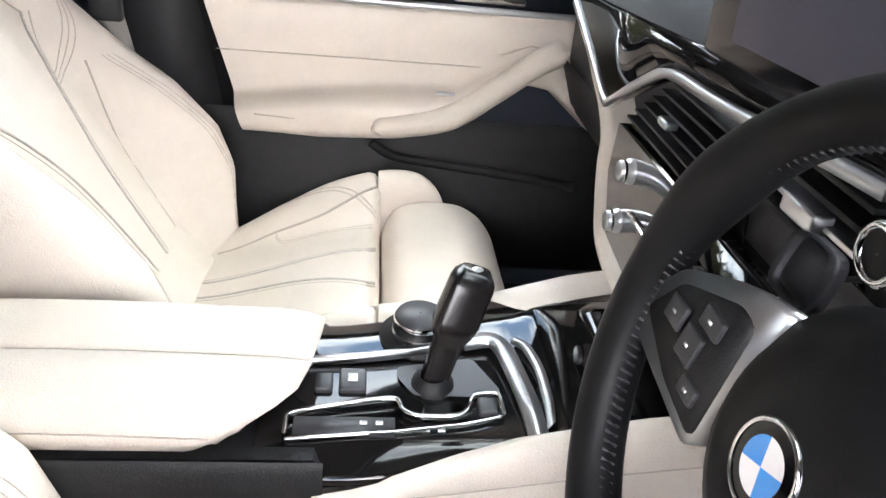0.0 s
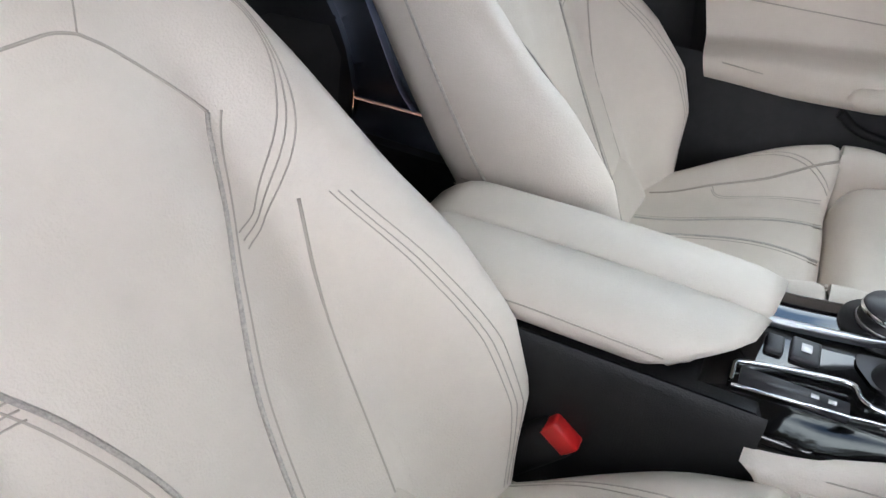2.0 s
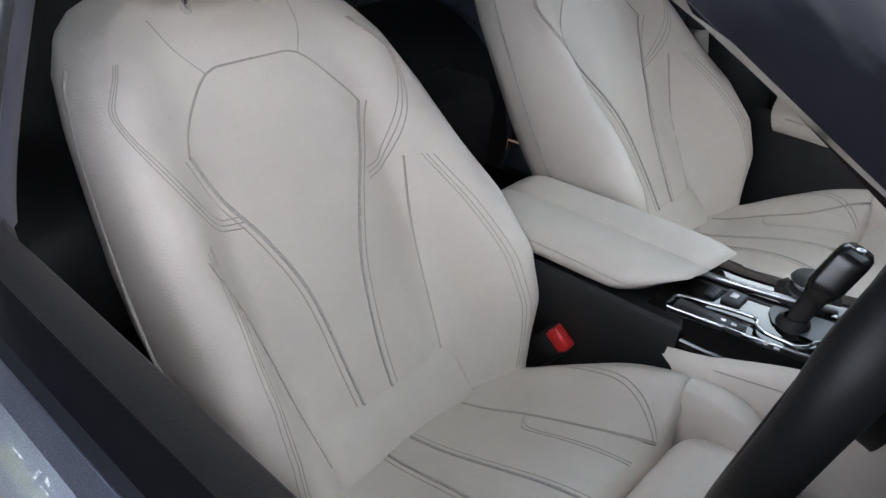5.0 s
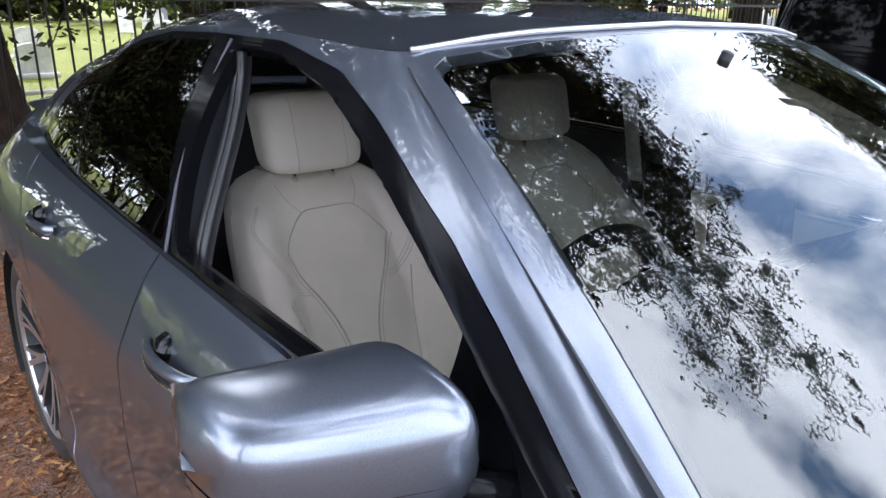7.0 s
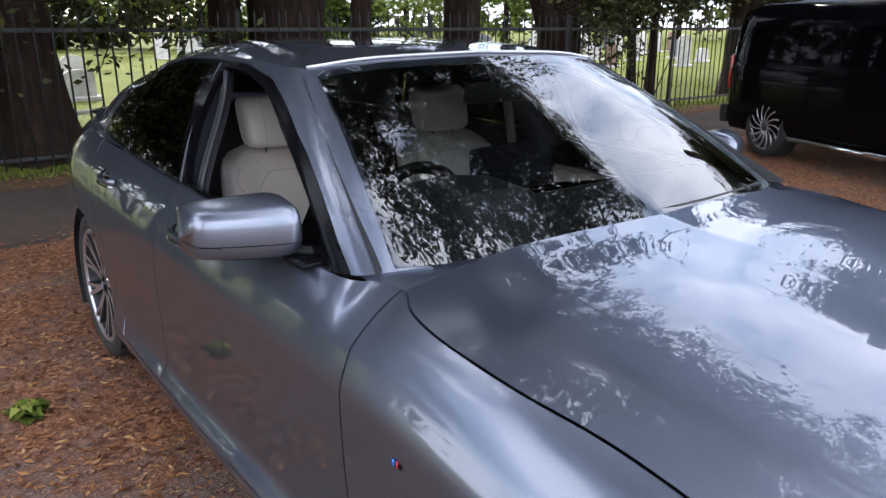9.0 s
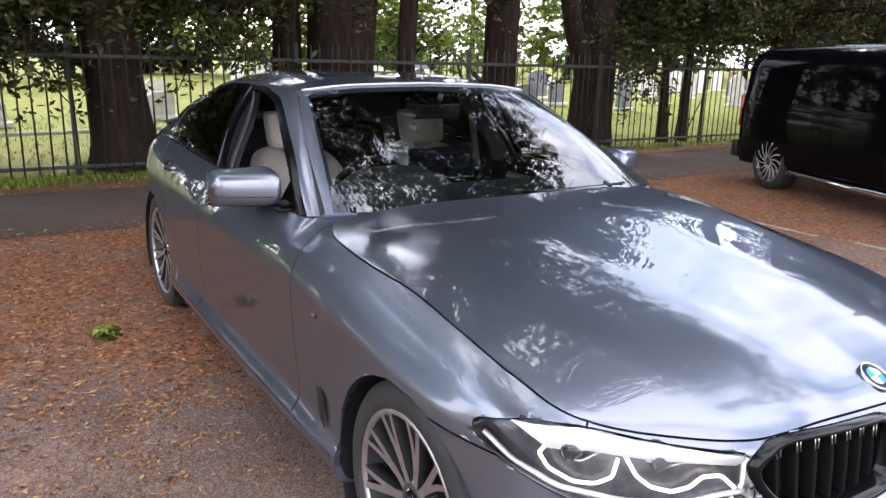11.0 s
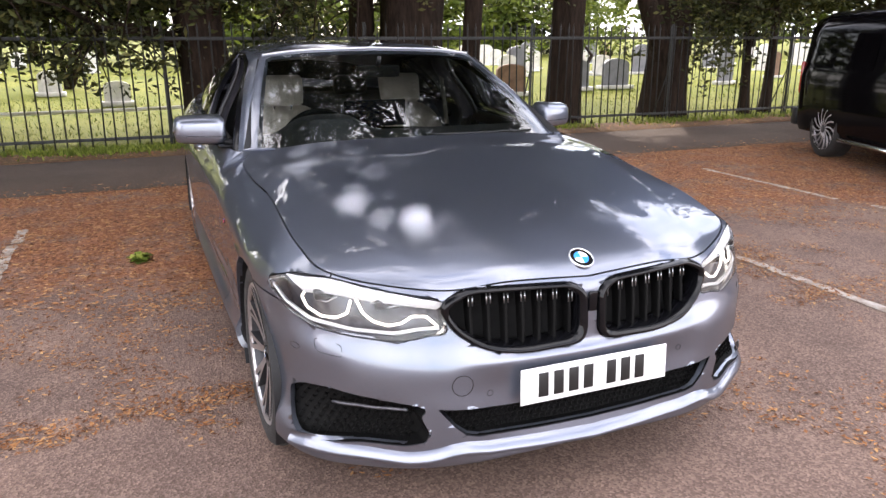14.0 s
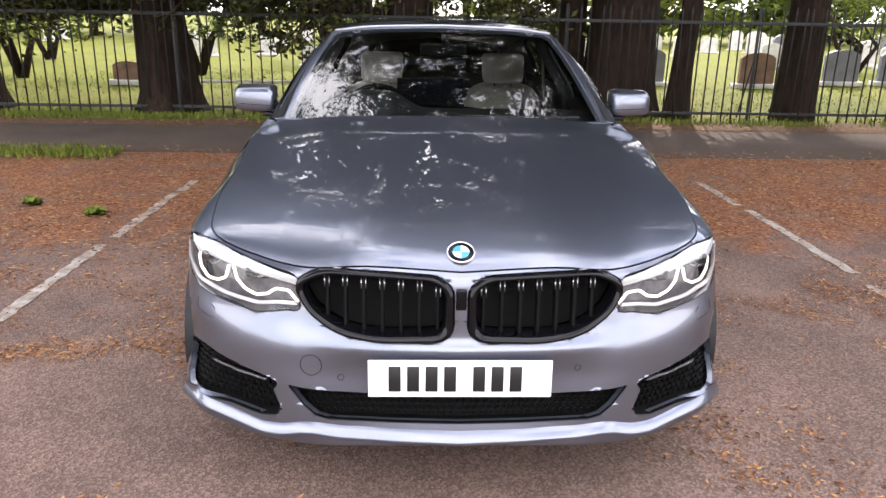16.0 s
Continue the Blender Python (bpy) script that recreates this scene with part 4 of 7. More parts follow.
# Door handles, wing vent, side badge, bright screen edge, wipers.
for sx in (1, -1):
    for y0, z0 in ((1.645, .872), (2.46, .906)):
        b = bmesh.new()
        rows = []
        for t in np.linspace(0, 1, 16):
            y = y0 + .105 - .21 * t
            out = .030 * math.sin(math.pi * min(1, max(0, t))) ** .5
            rows.append([(sx * (.905 + out + dx), y, z0 + .006 * math.sin(2 * t) - .004 + dz) for dx, dz in ((-.008, -.010), (.004, -.012), (.007, 0), (.004, .010), (-.008, .010))])
        grid_mesh(b, rows)
        h = part("door_handle", b, PAINT, car)
        b = bmesh.new()
        lathe(b, [(sx * .925, .001), (sx * .918, .026), (sx * .900, .034)], "x", 24, (0, y0 + .035, z0))
        part("handle_cup", b, BLACK_GLOSS, h)
        b = bmesh.new()
        rod(b, [(sx * (.913 + .027 * math.sin(math.pi * t) ** .5), y0 + .10 - .20 * t, z0 - .016) for t in np.linspace(0.02, .98, 12)], .003, 6)
        part("handle_strip", b, CHROME, h)
    b = bmesh.new()
    pts = rounded([(.47, .455), (.535, .475), (.515, .37), (.475, .34)], .012, 3)
    b.faces.new([b.verts.new((sx * (.9165 - .02 * abs(z - .46)), y, z)) for y, z in pts])
    part("wing_vent", b, BLACK_PLASTIC, car)
    b = bmesh.new()
    block(b, (.003, .030, .012), (sx * .927, .512, .712), .001)
    bdg = part("wing_badge", b, BLACK_GLOSS, car)
    for k, cm in enumerate((BLUE_PAINT, mat("dark_blue_enamel", (.02, .03, .18), .2), RED_PLASTIC)):
        b = bmesh.new()
        block(b, (.003, .005, .012), (sx * .9285, .522 - .006 * k, .712), 0)
        part("badge_bar", b, cm, bdg)
b = bmesh.new()
rod(b, [(x, y - .004, z + .003) for x, y, z in [(-p.x, p.y, p.z) for p in fr[::-1]] + [tuple(p) for p in fr[1:]]], .005, 8)
part("screen_edge", b, SATIN, car, "bright strip along the top of the windscreen")
for sx, x0, x1 in ((1, .62, .02),):
    b = bmesh.new()
    pts = []
    for t in np.linspace(0, 1, 10):
        x = x0 + (x1 - x0) * t
        pts.append((x, .700 + .085 * (abs(x) / .74) ** 2 + .012, .992 - .016 * abs(x)))
    rod(b, pts, .005, 6)
    rod(b, [(x0 - .10, .688 + .08 * (abs(x0) / .74) ** 2, .976), (x0 - .13, .705 + .08 * (abs(x0) / .74) ** 2, .992)], .010, 8)
    part("wiper", b, BLACK_PLASTIC, car)

# ---- the car: cabin ----
def bump_fn(a, lo, hi):
    """0 below lo, 1 above hi, smooth between."""
    t = min(1.0, max(0.0, (a - lo) / (hi - lo)))
    return t * t * (3 - 2 * t)


BACK_Z = [.390, .46, .53, .60, .67, .74, .81, .88, .94, .98, 1.004, 1.018]
BACK_W = [.206, .224, .242, .259, .266, .262, .252, .241, .225, .200, .165, .110]
BOLSTER = [.006, .031, .068, .110, .127, .109, .076, .048, .024, .006, 0, 0]


FLAP_Z = [.50, .535, .57, .65, .705, .785, .80]
FLAP_X = [.104, .110, .118, .136, .149, .165, .168]


def back_front(x, z):
    """The front of a backrest at a width (from the seat's middle) and a height."""
    w = float(np.interp(z, BACK_Z, BACK_W))
    b = float(np.interp(z, BACK_Z, BOLSTER))
    s = min(1.0, abs(x) / w)
    edge = min(1.0, max(0.0, (s - .86) / .14))
    panel = .010 * (1 - bump_fn(s, .20, .50)) * math.sin(math.pi * min(1, max(0, (z - .45) / .55)))
    top = .05 * max(0.0, (z - .93) / .09) ** 2
    # the bolster stands proud of the middle along its inner edge
    over = .009 * bump_fn(abs(x) - float(np.interp(z, FLAP_Z, FLAP_X)) - (.034 if x < 0 else 0), -.003, .006) * (1 - bump_fn(z, .74, .80))
    y = 1.49 + .62 * z - b * bump_fn(s, .50, .84) - over - panel + .050 * (1 - math.sqrt(1 - .998 * edge ** 2)) + top
    return Vector((x, y, z))


RIDGE_Y = np.linspace(1.36, 1.86, 101)
CUSHION_RIDGE = (RIDGE_Y, smooth_curve([1.36, 1.38, 1.41, 1.455, 1.554, 1.655, 1.758, 1.86], [.525, .574, .604, .614, .592, .541, .486, .455], RIDGE_Y).ravel())


def cushion_half(y):
    return .250 - .036 * bump_fn(y, 1.58, 1.80) - .02 * (1 - bump_fn(y, 1.36, 1.42))


def cush_top(x, y):
    """The top of a seat cushion: a low middle between two bolsters."""
    s = min(1.0, abs(x) / cushion_half(y))
    base = .536 - .062 * bump_fn(y, 1.52, 1.80) + .008 * (1 - bump_fn(s, .1, .5))
    ridge = float(np.interp(y, *CUSHION_RIDGE))
    edge = min(1.0, max(0.0, (s - .82) / .18))
    return base + (ridge - base) * bump_fn(s, .52, .84) - .045 * (1 - math.sqrt(1 - .998 * edge ** 2))


def make_seat(name, cx, label, off=0.0, dy=0.0):
    """A sports seat: backrest, cushion, thigh support, headrest, piping and stitching."""
    seat = new(name)
    seat.parent = car
    seat.location = (cx, dy, 0)
    seat["label"] = label
    # backrest
    half = np.concatenate([np.linspace(0, .78, 44)[1:], np.linspace(.80, 1, 14)])
    SPREAD = np.concatenate([-half[::-1], [0], half])
    b = bmesh.new()
    rows = []
    for z in np.concatenate([np.linspace(.390, .93, 38), np.linspace(.94, 1.018, 10)]):
        w = float(np.interp(z, BACK_Z, BACK_W))
        row = [back_front(w * s, z) for s in SPREAD]
        yb = 1.560 + .66 * z
        wb = w * .97
        n = 6
        f_r, f_l = row[-1], row[0]
        right = [Vector((w + (wb - w) * (t / n) ** 2 + .006 * math.sin(math.pi * t / n), f_r.y + (yb - f_r.y) * t / n, z)) for t in range(1, n + 1)]
        left = [Vector((-p.x, p.y, z)) for p in right][::-1]
        back = [Vector((wb * s, yb + .016 * (1 - s * s), z)) for s in np.linspace(.8, -.8, 9)]
        rows.append(row + right + back + left)
    grid_mesh(b, rows, close=True)
    b.faces.new([b.verts.new(p + Vector((0, 0, .004))) for p in rows[-1]])
    part("backrest", b, LEATHER, seat)
    # cushion, with bolsters that run on beside the thigh support
    b = bmesh.new()
    rows = []
    for k in np.concatenate([-half[::-1], [0], half]):
        row = []
        for y in np.linspace(1.487, 1.86, 34):
            x = k * cushion_half(y)
            row.append((x, y, cush_top(x, y) - .022 * max(0, 1 - (y - 1.487) / .022) ** 2))
        x = k * cushion_half(1.487)
        rows.append([(x, 1.489, .38), (x, 1.487, .46)] + row)
    lft, rgt = [(x - .004, y, .36) for x, y, z in rows[0]], [(x + .004, y, .36) for x, y, z in rows[-1]]
    grid_mesh(b, [lft] + rows + [rgt])
    part("cushion", b, LEATHER, seat)
    # thigh support: a separate rounded pad in front of the cushion
    b = bmesh.new()
    rows = []
    for x in np.linspace(-.186, .186, 41):
        e = abs(x) / .186
        rnd = max(0.0, (e - .80) / .20)
        drop = .030 * (1 - math.sqrt(1 - .99 * rnd * rnd))
        prof = [(1.482, .39), (1.483, .50), (1.480, .530), (1.468, .556), (1.445, .572), (1.40, .580), (1.36, .578), (1.322, .562), (1.294, .530), (1.276, .485), (1.270, .44), (1.275, .39)]
        prof = smooth_curve(range(len(prof)), prof, np.linspace(0, len(prof) - 1, 45))
        rows.append([(x, 1.39 + (y - 1.39) * (1 - .05 * rnd), z - drop * (1 if z > .45 else 0)) for y, z in prof])
    rows = [[(-.190, y, z - .03 if z > .45 else z) for x, y, z in rows[0]]] + rows + [[(.190, y, z - .03 if z > .45 else z) for x, y, z in rows[-1]]]
    grid_mesh(b, rows)
    part("thigh_support", b, LEATHER, seat)
    # side wings of the cushion, beside the thigh support
    for sx in (-1, 1):
        b = bmesh.new()
        rows = []
        for y in np.concatenate([np.linspace(1.492, 1.40, 10), np.linspace(1.39, 1.356, 8)]):
            w1 = cushion_half(y)
            row = [(sx * .190, y, .39), (sx * .190, y, cush_top(.190, y) - .03)]
            row += [(sx * x, y, cush_top(x, y)) for x in np.concatenate([np.linspace(.193, w1 * .82, 5), np.linspace(w1 * .84, w1, 8)])]
            rows.append(row + [(sx * (w1 + .002), y, .37)])
        grid_mesh(b, rows)
        b.faces.new([b.verts.new(p) for p in rows[-1]])
        part("cushion_wing", b, LEATHER, seat, weld=.0003)
    # headrest
    b = bmesh.new()
    rows = []
    for z in np.linspace(1.022, 1.200, 18):
        t = (z - 1.022) / .178
        k = max(.05, 1 - (2 * t - 1) ** 6) ** .5
        w, d = (.128 + .008 * t) * (.80 + .20 * k), .058 * (.55 + .45 * k)
        yc = 2.145 + .25 * (z - 1.022)
        row = []
        for a in np.linspace(0, 2 * math.pi, 40, endpoint=False):
            c, s = math.cos(a), math.sin(a)
            e = .55
            px, py = math.copysign(abs(c) ** e, c), math.copysign(abs(s) ** e, s)
            row.append((w * px, yc + d * py - .012 * (1 - px * px) * (1 if py < 0 else 0), z))
        rows.append(row)
    grid_mesh(b, rows, close=True)
    for r in (rows[0], rows[-1]):
        b.faces.new([b.verts.new(p) for p in r])
    part("headrest", b, LEATHER, seat, weld=.0005)
    for sx in (-.052, .052):
        b = bmesh.new()
        rod(b, [(sx, 2.135, .98), (sx, 2.150, 1.06)], .007, 8)
        part("headrest_post", b, CHROME, seat)
    # base
    b = bmesh.new()
    block(b, (.46, .48, .10), (0, 1.62, .345), .02)
    block(b, (.05, .60, .10), (-.20, 1.60, .29), .01)
    block(b, (.05, .60, .10), (.20, 1.60, .29), .01)
    part("seat_base", b, BLACK_PLASTIC, seat)

    def on_back(pts, lift_by, n=40):
        k = np.linspace(0, 1, len(pts))
        return [back_front(x, z) + Vector((0, -lift_by * .85, lift_by * .5)) for x, z in smooth_curve(k, pts, np.linspace(0, 1, n))]

    def on_cushion(pts, lift_by, n=30):
        k = np.linspace(0, 1, len(pts))
        return [Vector((x, y, cush_top(x, y) + lift_by)) for x, y in smooth_curve(k, pts, np.linspace(0, 1, n))]

    pipe, stitch, seam = bmesh.new(), bmesh.new(), bmesh.new()
    for sx in (1, -1):
        m = lambda pts: [(sx * x + off, z) for x, z in pts]
        mc = lambda pts: [(sx * x - (.040 if cx < 0 else 0), y) for x, y in pts]
        side_line = [(.139, .862), (.113, .806), (.080, .757), (.052, .70), (.039, .65), (.030, .58), (.024, .500)]
        sag = -.024 * sx if cx < 0 else 0
        pulled = [(x + sag * min(1, (.87 - z) / .30), z) for x, z in side_line]
        rod(pipe, on_back(m(pulled), .0003, 60), .0024, 6)
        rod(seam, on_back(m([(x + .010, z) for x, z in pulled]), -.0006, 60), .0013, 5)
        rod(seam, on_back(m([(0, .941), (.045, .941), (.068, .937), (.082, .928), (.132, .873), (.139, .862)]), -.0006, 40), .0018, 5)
        for d in (0, .0065, .013):
            rod(stitch, on_back(m([(.172 + d * .4, .965), (.205 + d * .4, .920), (.184 + d * .8, .868), (.152 + d * .8, .812 - d * .3), (.128 + d * .5, .786 - d * .7), (.104, .783 - d)]), .0001, 44), .0008, 4)
        gap = .034 if sx < 0 else 0
        flap = [(.166 + gap, .790), (.149 + gap, .705), (.136 + gap, .650), (.118 + gap, .570), (.110 + gap, .535), (.104 + gap, .505)]
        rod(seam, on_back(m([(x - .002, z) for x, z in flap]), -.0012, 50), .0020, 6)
        for d in (0, .0045, .011):
            rod(stitch, on_back(m([(.180 + d, .795), (.196 + d, .735), (.206 + d, .678), (.208 + d, .614), (.202 + d, .545), (.192 + d, .50)]), .0001, 40), .0006, 4)
        rod(seam, on_back(m([(.072, .937), (.094, .965), (.104, .995)]), -.0004, 16), .0010, 4)
        rod(pipe, on_cushion(mc([(.021, 1.765), (.024, 1.69), (.028, 1.63), (.036, 1.57), (.050, 1.494)]), -.0006), .0026, 6)
        rod(seam, on_cushion(mc([(.029, 1.765), (.032, 1.69), (.036, 1.63), (.044, 1.57), (.058, 1.494)]), -.0006), .0011, 5)
        rod(seam, on_cushion(mc([(.126, 1.762), (.136, 1.72), (.150, 1.668), (.162, 1.587), (.180, 1.522), (.186, 1.492)]), -.0010), .0026, 6)
        for d in (0, .006):
            rod(stitch, on_cushion(mc([(.148 - d, 1.666), (.130 - d, 1.655), (.122 - d, 1.632 + d), (.129 - d, 1.577), (.142 - d, 1.500)]), .0001), .0008, 4)
            rod(stitch, on_cushion(m([(.200 + d, 1.745), (.206 + d, 1.684), (.199 + d, 1.609), (.191 + d, 1.57), (.177 + d, 1.534), (.160 + d, 1.505), (.150 + d, 1.494)]), .0002), .0008, 4)
        # piping down the flank of the backrest
        flank = [Vector((sx * (.988 * float(np.interp(z, BACK_Z, BACK_W)) + .0062), 1.560 + .66 * z - .060, z)) for z in np.linspace(.50, .955, 30)]
        rod(pipe, flank, .0024, 6)
        hz = np.linspace(1.03, 1.195, 18)
        rod(seam, [(sx * .066, 2.145 + .25 * (z - 1.022) - .058 * (.55 + .45 * max(.05, 1 - (2 * (z - 1.022) / .178 - 1) ** 6) ** .5) - .0072, z) for z in hz], .0010, 4)
    tagged(part("piping", pipe, PIPING, seat, "grey woven piping"), kind="stuff")
    tagged(part("stitching", stitch, STITCH, seat), kind="stuff")
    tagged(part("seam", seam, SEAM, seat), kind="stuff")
    # padded band where back and cushion meet
    b = bmesh.new()
    prof = smooth_curve(range(7), [(1.846, .548), (1.822, .538), (1.806, .530), (1.790, .514), (1.774, .494), (1.764, .474), (1.764, .440)], np.linspace(0, 6, 25))
    rows = []
    for x in np.linspace(-.150, .126, 31):
        e = max(abs(x + .012) / .138 - .86, 0) / .14
        rows.append([(x, y + .030 * e ** 3, z - .012 * e ** 3) for y, z in prof])
    grid_mesh(b, rows)
    part("lumbar_band", b, LEATHER, seat)
    # back of the side valance and recline bezel
    for sx in (-1, 1):
        b = bmesh.new()
        block(b, (.018, .42, .13), (sx * .238, 1.62, .375), .008)
        part("valance", b, LEATHER_SIDE, seat)
    return seat


driver_seat = make_seat("driver_seat", -.365, "ivory leather driver's sports seat with grey piping", -.006)
passenger_seat = make_seat("passenger_seat", .405, "ivory leather passenger sports seat with grey piping", 0, -.008)

# Belt buckle beside the driver's seat.
b = bmesh.new()
mt = Matrix.Translation((-.118, 1.738, .500)) @ Matrix.Rotation(radians(38), 4, "X")
block(b, (.024, .048, .10), (0, 0, 0), .006, mt)
buckle = part("belt_buckle", b, BLACK_PLASTIC, car, "black belt buckle with red button")
b = bmesh.new()
block(b, (.021, .040, .026), (0, 0, 0), .004, mt @ Matrix.Translation((-.002, 0, .050)))
part("buckle_button", b, RED_PLASTIC, buckle, "red release button")

# Centre armrest: two lids with a joint down the middle.
for sx in (1, -1):
    b = bmesh.new()
    rows = []
    for t in np.linspace(0, 1, 26):
        y = 1.552 + .395 * t
        rise = .004 * math.sin(math.pi * t)
        nose = max(0.0, 1 - t / .10)
        tail = max(0.0, (t - .86) / .14)
        zt = .682 + rise - .004 * nose ** 2 - .028 * tail ** 2
        zb = .642 + .014 * max(0, 1 - t / .20) ** 1.5
        w = .100 - .006 * nose
        prof = [(.0012, zt - .004), (.005, zt), (w * .5, zt + .001), (w * .74, zt), (w * .86, zt - .005), (w * .95, zt - .013), (w, zt - .024), (w - .003, zb + .006), (w - .014, zb), (.0012, zb)]
        back = max(0.0, 1 - t / .30)
        rows.append([(sx * x, y + back * (.022 * (1 - (z - zb) / (zt - zb)) + (.062 * (x / .1) ** 2.2 if sx < 0 else -.012 * x / .1)), z) for x, z in prof])
    grid_mesh(b, rows)
    b.faces.new([b.verts.new(p) for p in rows[0]])
    b.faces.new([b.verts.new(p) for p in rows[-1]])
    lid = part("armrest_lid", b, LEATHER, car, "ivory leather armrest lid", weld=.0002)
    b = bmesh.new()
    for d in (0, .007):
        rod(b, [(sx * (.0985 - .5 * d), 1.635 + d + .30 * t, .664 - d + .004 * math.sin(math.pi * t)) for t in np.linspace(0, 1, 20)], .0008, 4)
    tagged(part("lid_stitching", b, STITCH, lid), kind="stuff")

# Console body.
def prism(bm, outline, x0, x1, bevel=0.0):
    """A slab with its outline in (y, z) between two widths."""
    a = [bm.verts.new((x0, y, z)) for y, z in outline]
    c = [bm.verts.new((x1, y, z)) for y, z in outline]
    n = len(outline)
    bm.faces.new(a)
    bm.faces.new(c[::-1])
    for i in range(n):
        bm.faces.new((a[i], c[i], c[(i + 1) % n], a[(i + 1) % n]))


b = bmesh.new()
prism(b, [(1.10, .24), (2.02, .24), (2.02, .60), (1.85, .640), (1.545, .640), (1.50, .600), (1.10, .600)], -.098, .112)
console = part("centre_console", b, BLACK_PLASTIC, car, "black centre console with gloss black top", angle=30)
b = bmesh.new()
rows = []
for y in np.linspace(1.10, 1.60, 34):
    far = float(np.interp(y, [1.10, 1.20, 1.34, 1.43, 1.53, 1.74], [.190, .176, .162, .136, .114, .114]))
    z = .643 + .006 * bump_fn(y, 1.34, 1.30) if y < 1.34 else .643
    near = -.112 + .012 * bump_fn(-y, -1.52, -1.40)
    rows.append([(near - .001, y, z - .036), (near + .001, y, z - .020), (near + .008, y, z - .013), (-.082, y, z - .003), (-.074, y, z), (-.06, y, z), (0, y, z + .001), (far - .05, y, z), (far - .010, y, z - .001), (far, y, z - .006), (far + .002, y, z - .03)])
grid_mesh(b, rows)
part("gloss_top", b, PIANO, console, "piano black console top", recalc=True)
# flank of the console on the driver's side
b = bmesh.new()
rows = []
for y in np.linspace(1.535, 1.98, 24):
    tail = bump_fn(y, 1.90, 1.98)
    rows.append([(-.106, y, .645), (-.1125 + .006 * tail, y, .638), (-.1135 + .010 * tail, y, .60), (-.112 + .012 * tail, y, .30)])
grid_mesh(b, rows)
part("console_flank", b, BLACK_PLASTIC, console, recalc=True)
# ivory knee pads on either side
b = bmesh.new()
rows = []
for y in np.linspace(1.362, 1.02, 26):
    x = float(np.interp(y, [1.02, 1.163, 1.243, 1.347, 1.362], [.262, .237, .213, .166, .158]))
    w = .044 * bump_fn(-y, -1.362, -1.30)
    rows.append([(x - w, y, .6475), (x - w * .5, y, .653), (x, y, .656), (x + .008, y, .650), (x + .012, y, .632), (x + .008, y, .42)])
grid_mesh(b, rows)
part("knee_pad", b, LEATHER, console, "ivory leather knee pad", recalc=True)
b = bmesh.new()
rows = []
for t in np.linspace(0, 1, 30):
    y = 1.545 - .40 * t
    x = float(np.interp(y, [1.145, 1.23, 1.30, 1.355, 1.413, 1.474, 1.545], [-.096, -.092, -.090, -.090, -.096, -.108, -.108]))
    z = float(np.interp(y, [1.145, 1.23, 1.30, 1.355, 1.413, 1.474, 1.545], [.700, .685, .668, .655, .640, .624, .610]))
    h = .004 + .20 * bump_fn(t, -.02, .30)
    rows.append([(x + .020, y, z - .012), (x + .004, y, z + .002), (x - .006, y, z), (x - .014, y, z - .010), (x - .020 - .012 * t, y, z - .35 * h), (x - .018 - .02 * t, y, z - h)])
grid_mesh(b, rows)
part("knee_pad", b, LEATHER, console, "ivory leather knee pad", recalc=True)
b = bmesh.new()
rod(b, [(-.118 - .022 * t, 1.53 - .38 * t, float(np.interp(1.53 - .38 * t, [1.145, 1.30, 1.413, 1.545], [.700, .668, .640, .610])) - .012) for t in np.linspace(.1, 1, 14)], .0008, 4)
part("knee_pad_seam", b, STITCH, console)

# Satin rail round the selector, broad ahead of it, and the edge of the tray.
b = bmesh.new()
pts = [(.030, 1.585, .648), (.040, 1.504, .650), (.052, 1.443, .651), (.066, 1.404, .652), (.072, 1.375, .652)]
sweep_rect(b, [Vector(p) for p in smooth_curve(np.linspace(0, 1, 5), pts, np.linspace(0, 1, 30))], .007, .009)
part("satin_rail", b, SATIN, console, "satin aluminium rail")
b = bmesh.new()
pts = [(.070, 1.392, .650), (.074, 1.366, .652), (.060, 1.350, .653), (.010, 1.340, .652), (-.040, 1.333, .649), (-.080, 1.330, .640)]
sweep_rect(b, [Vector(p) for p in smooth_curve(np.linspace(0, 1, 6), pts, np.linspace(0, 1, 40))], .020, .007)
part("satin_rail", b, SATIN, console, "broad satin aluminium rail")
b = bmesh.new()
pts = [(.076, 1.334, .651), (.060, 1.322, .653), (.020, 1.314, .653), (-.020, 1.313, .650), (-.060, 1.316, .643), (-.088, 1.318, .634)]
sweep_rect(b, [Vector(p) for p in smooth_curve(np.linspace(0, 1, 6), pts, np.linspace(0, 1, 40))], .009, .006)
part("tray_edge", b, SATIN, console)
b = bmesh.new()
rows = [[(x, y, .6530 - .0035 * math.exp(-((y - 1.235) / .0025) ** 2)) for x in (-.078, -.06, 0, .08, .136)] for y in np.linspace(1.300, 1.10, 80)]
grid_mesh(b, rows)
part("tray_cover", b, PIANO, console, "gloss black sliding tray cover")
# Rotary knob, selector and buttons.
BUTTON_GREY = mat("button_grey", (.030, .030, .034), .42, bump=.1, bscale=700)
SELECTOR_BLACK = mat("selector_black", (.008, .007, .007), .22, spec=.4)
b = bmesh.new()
lathe(b, [(.642, .045), (.648, .044), (.650, .030), (.666, .0295), (.671, .028)], "z", 36, (.090, 1.440, 0))
knob = part("controller_knob", b, BLACK_PLASTIC, console, "round black controller knob with chrome ring")
b = bmesh.new()
lathe(b, [(.665, .0297), (.6675, .0305), (.6705, .0290)], "z", 36, (.090, 1.440, 0))
part("knob_ring", b, CHROME, knob)
b = bmesh.new()
lathe(b, [(.650, .0302), (.6525, .0312), (.655, .0300)], "z", 36, (.090, 1.440, 0))
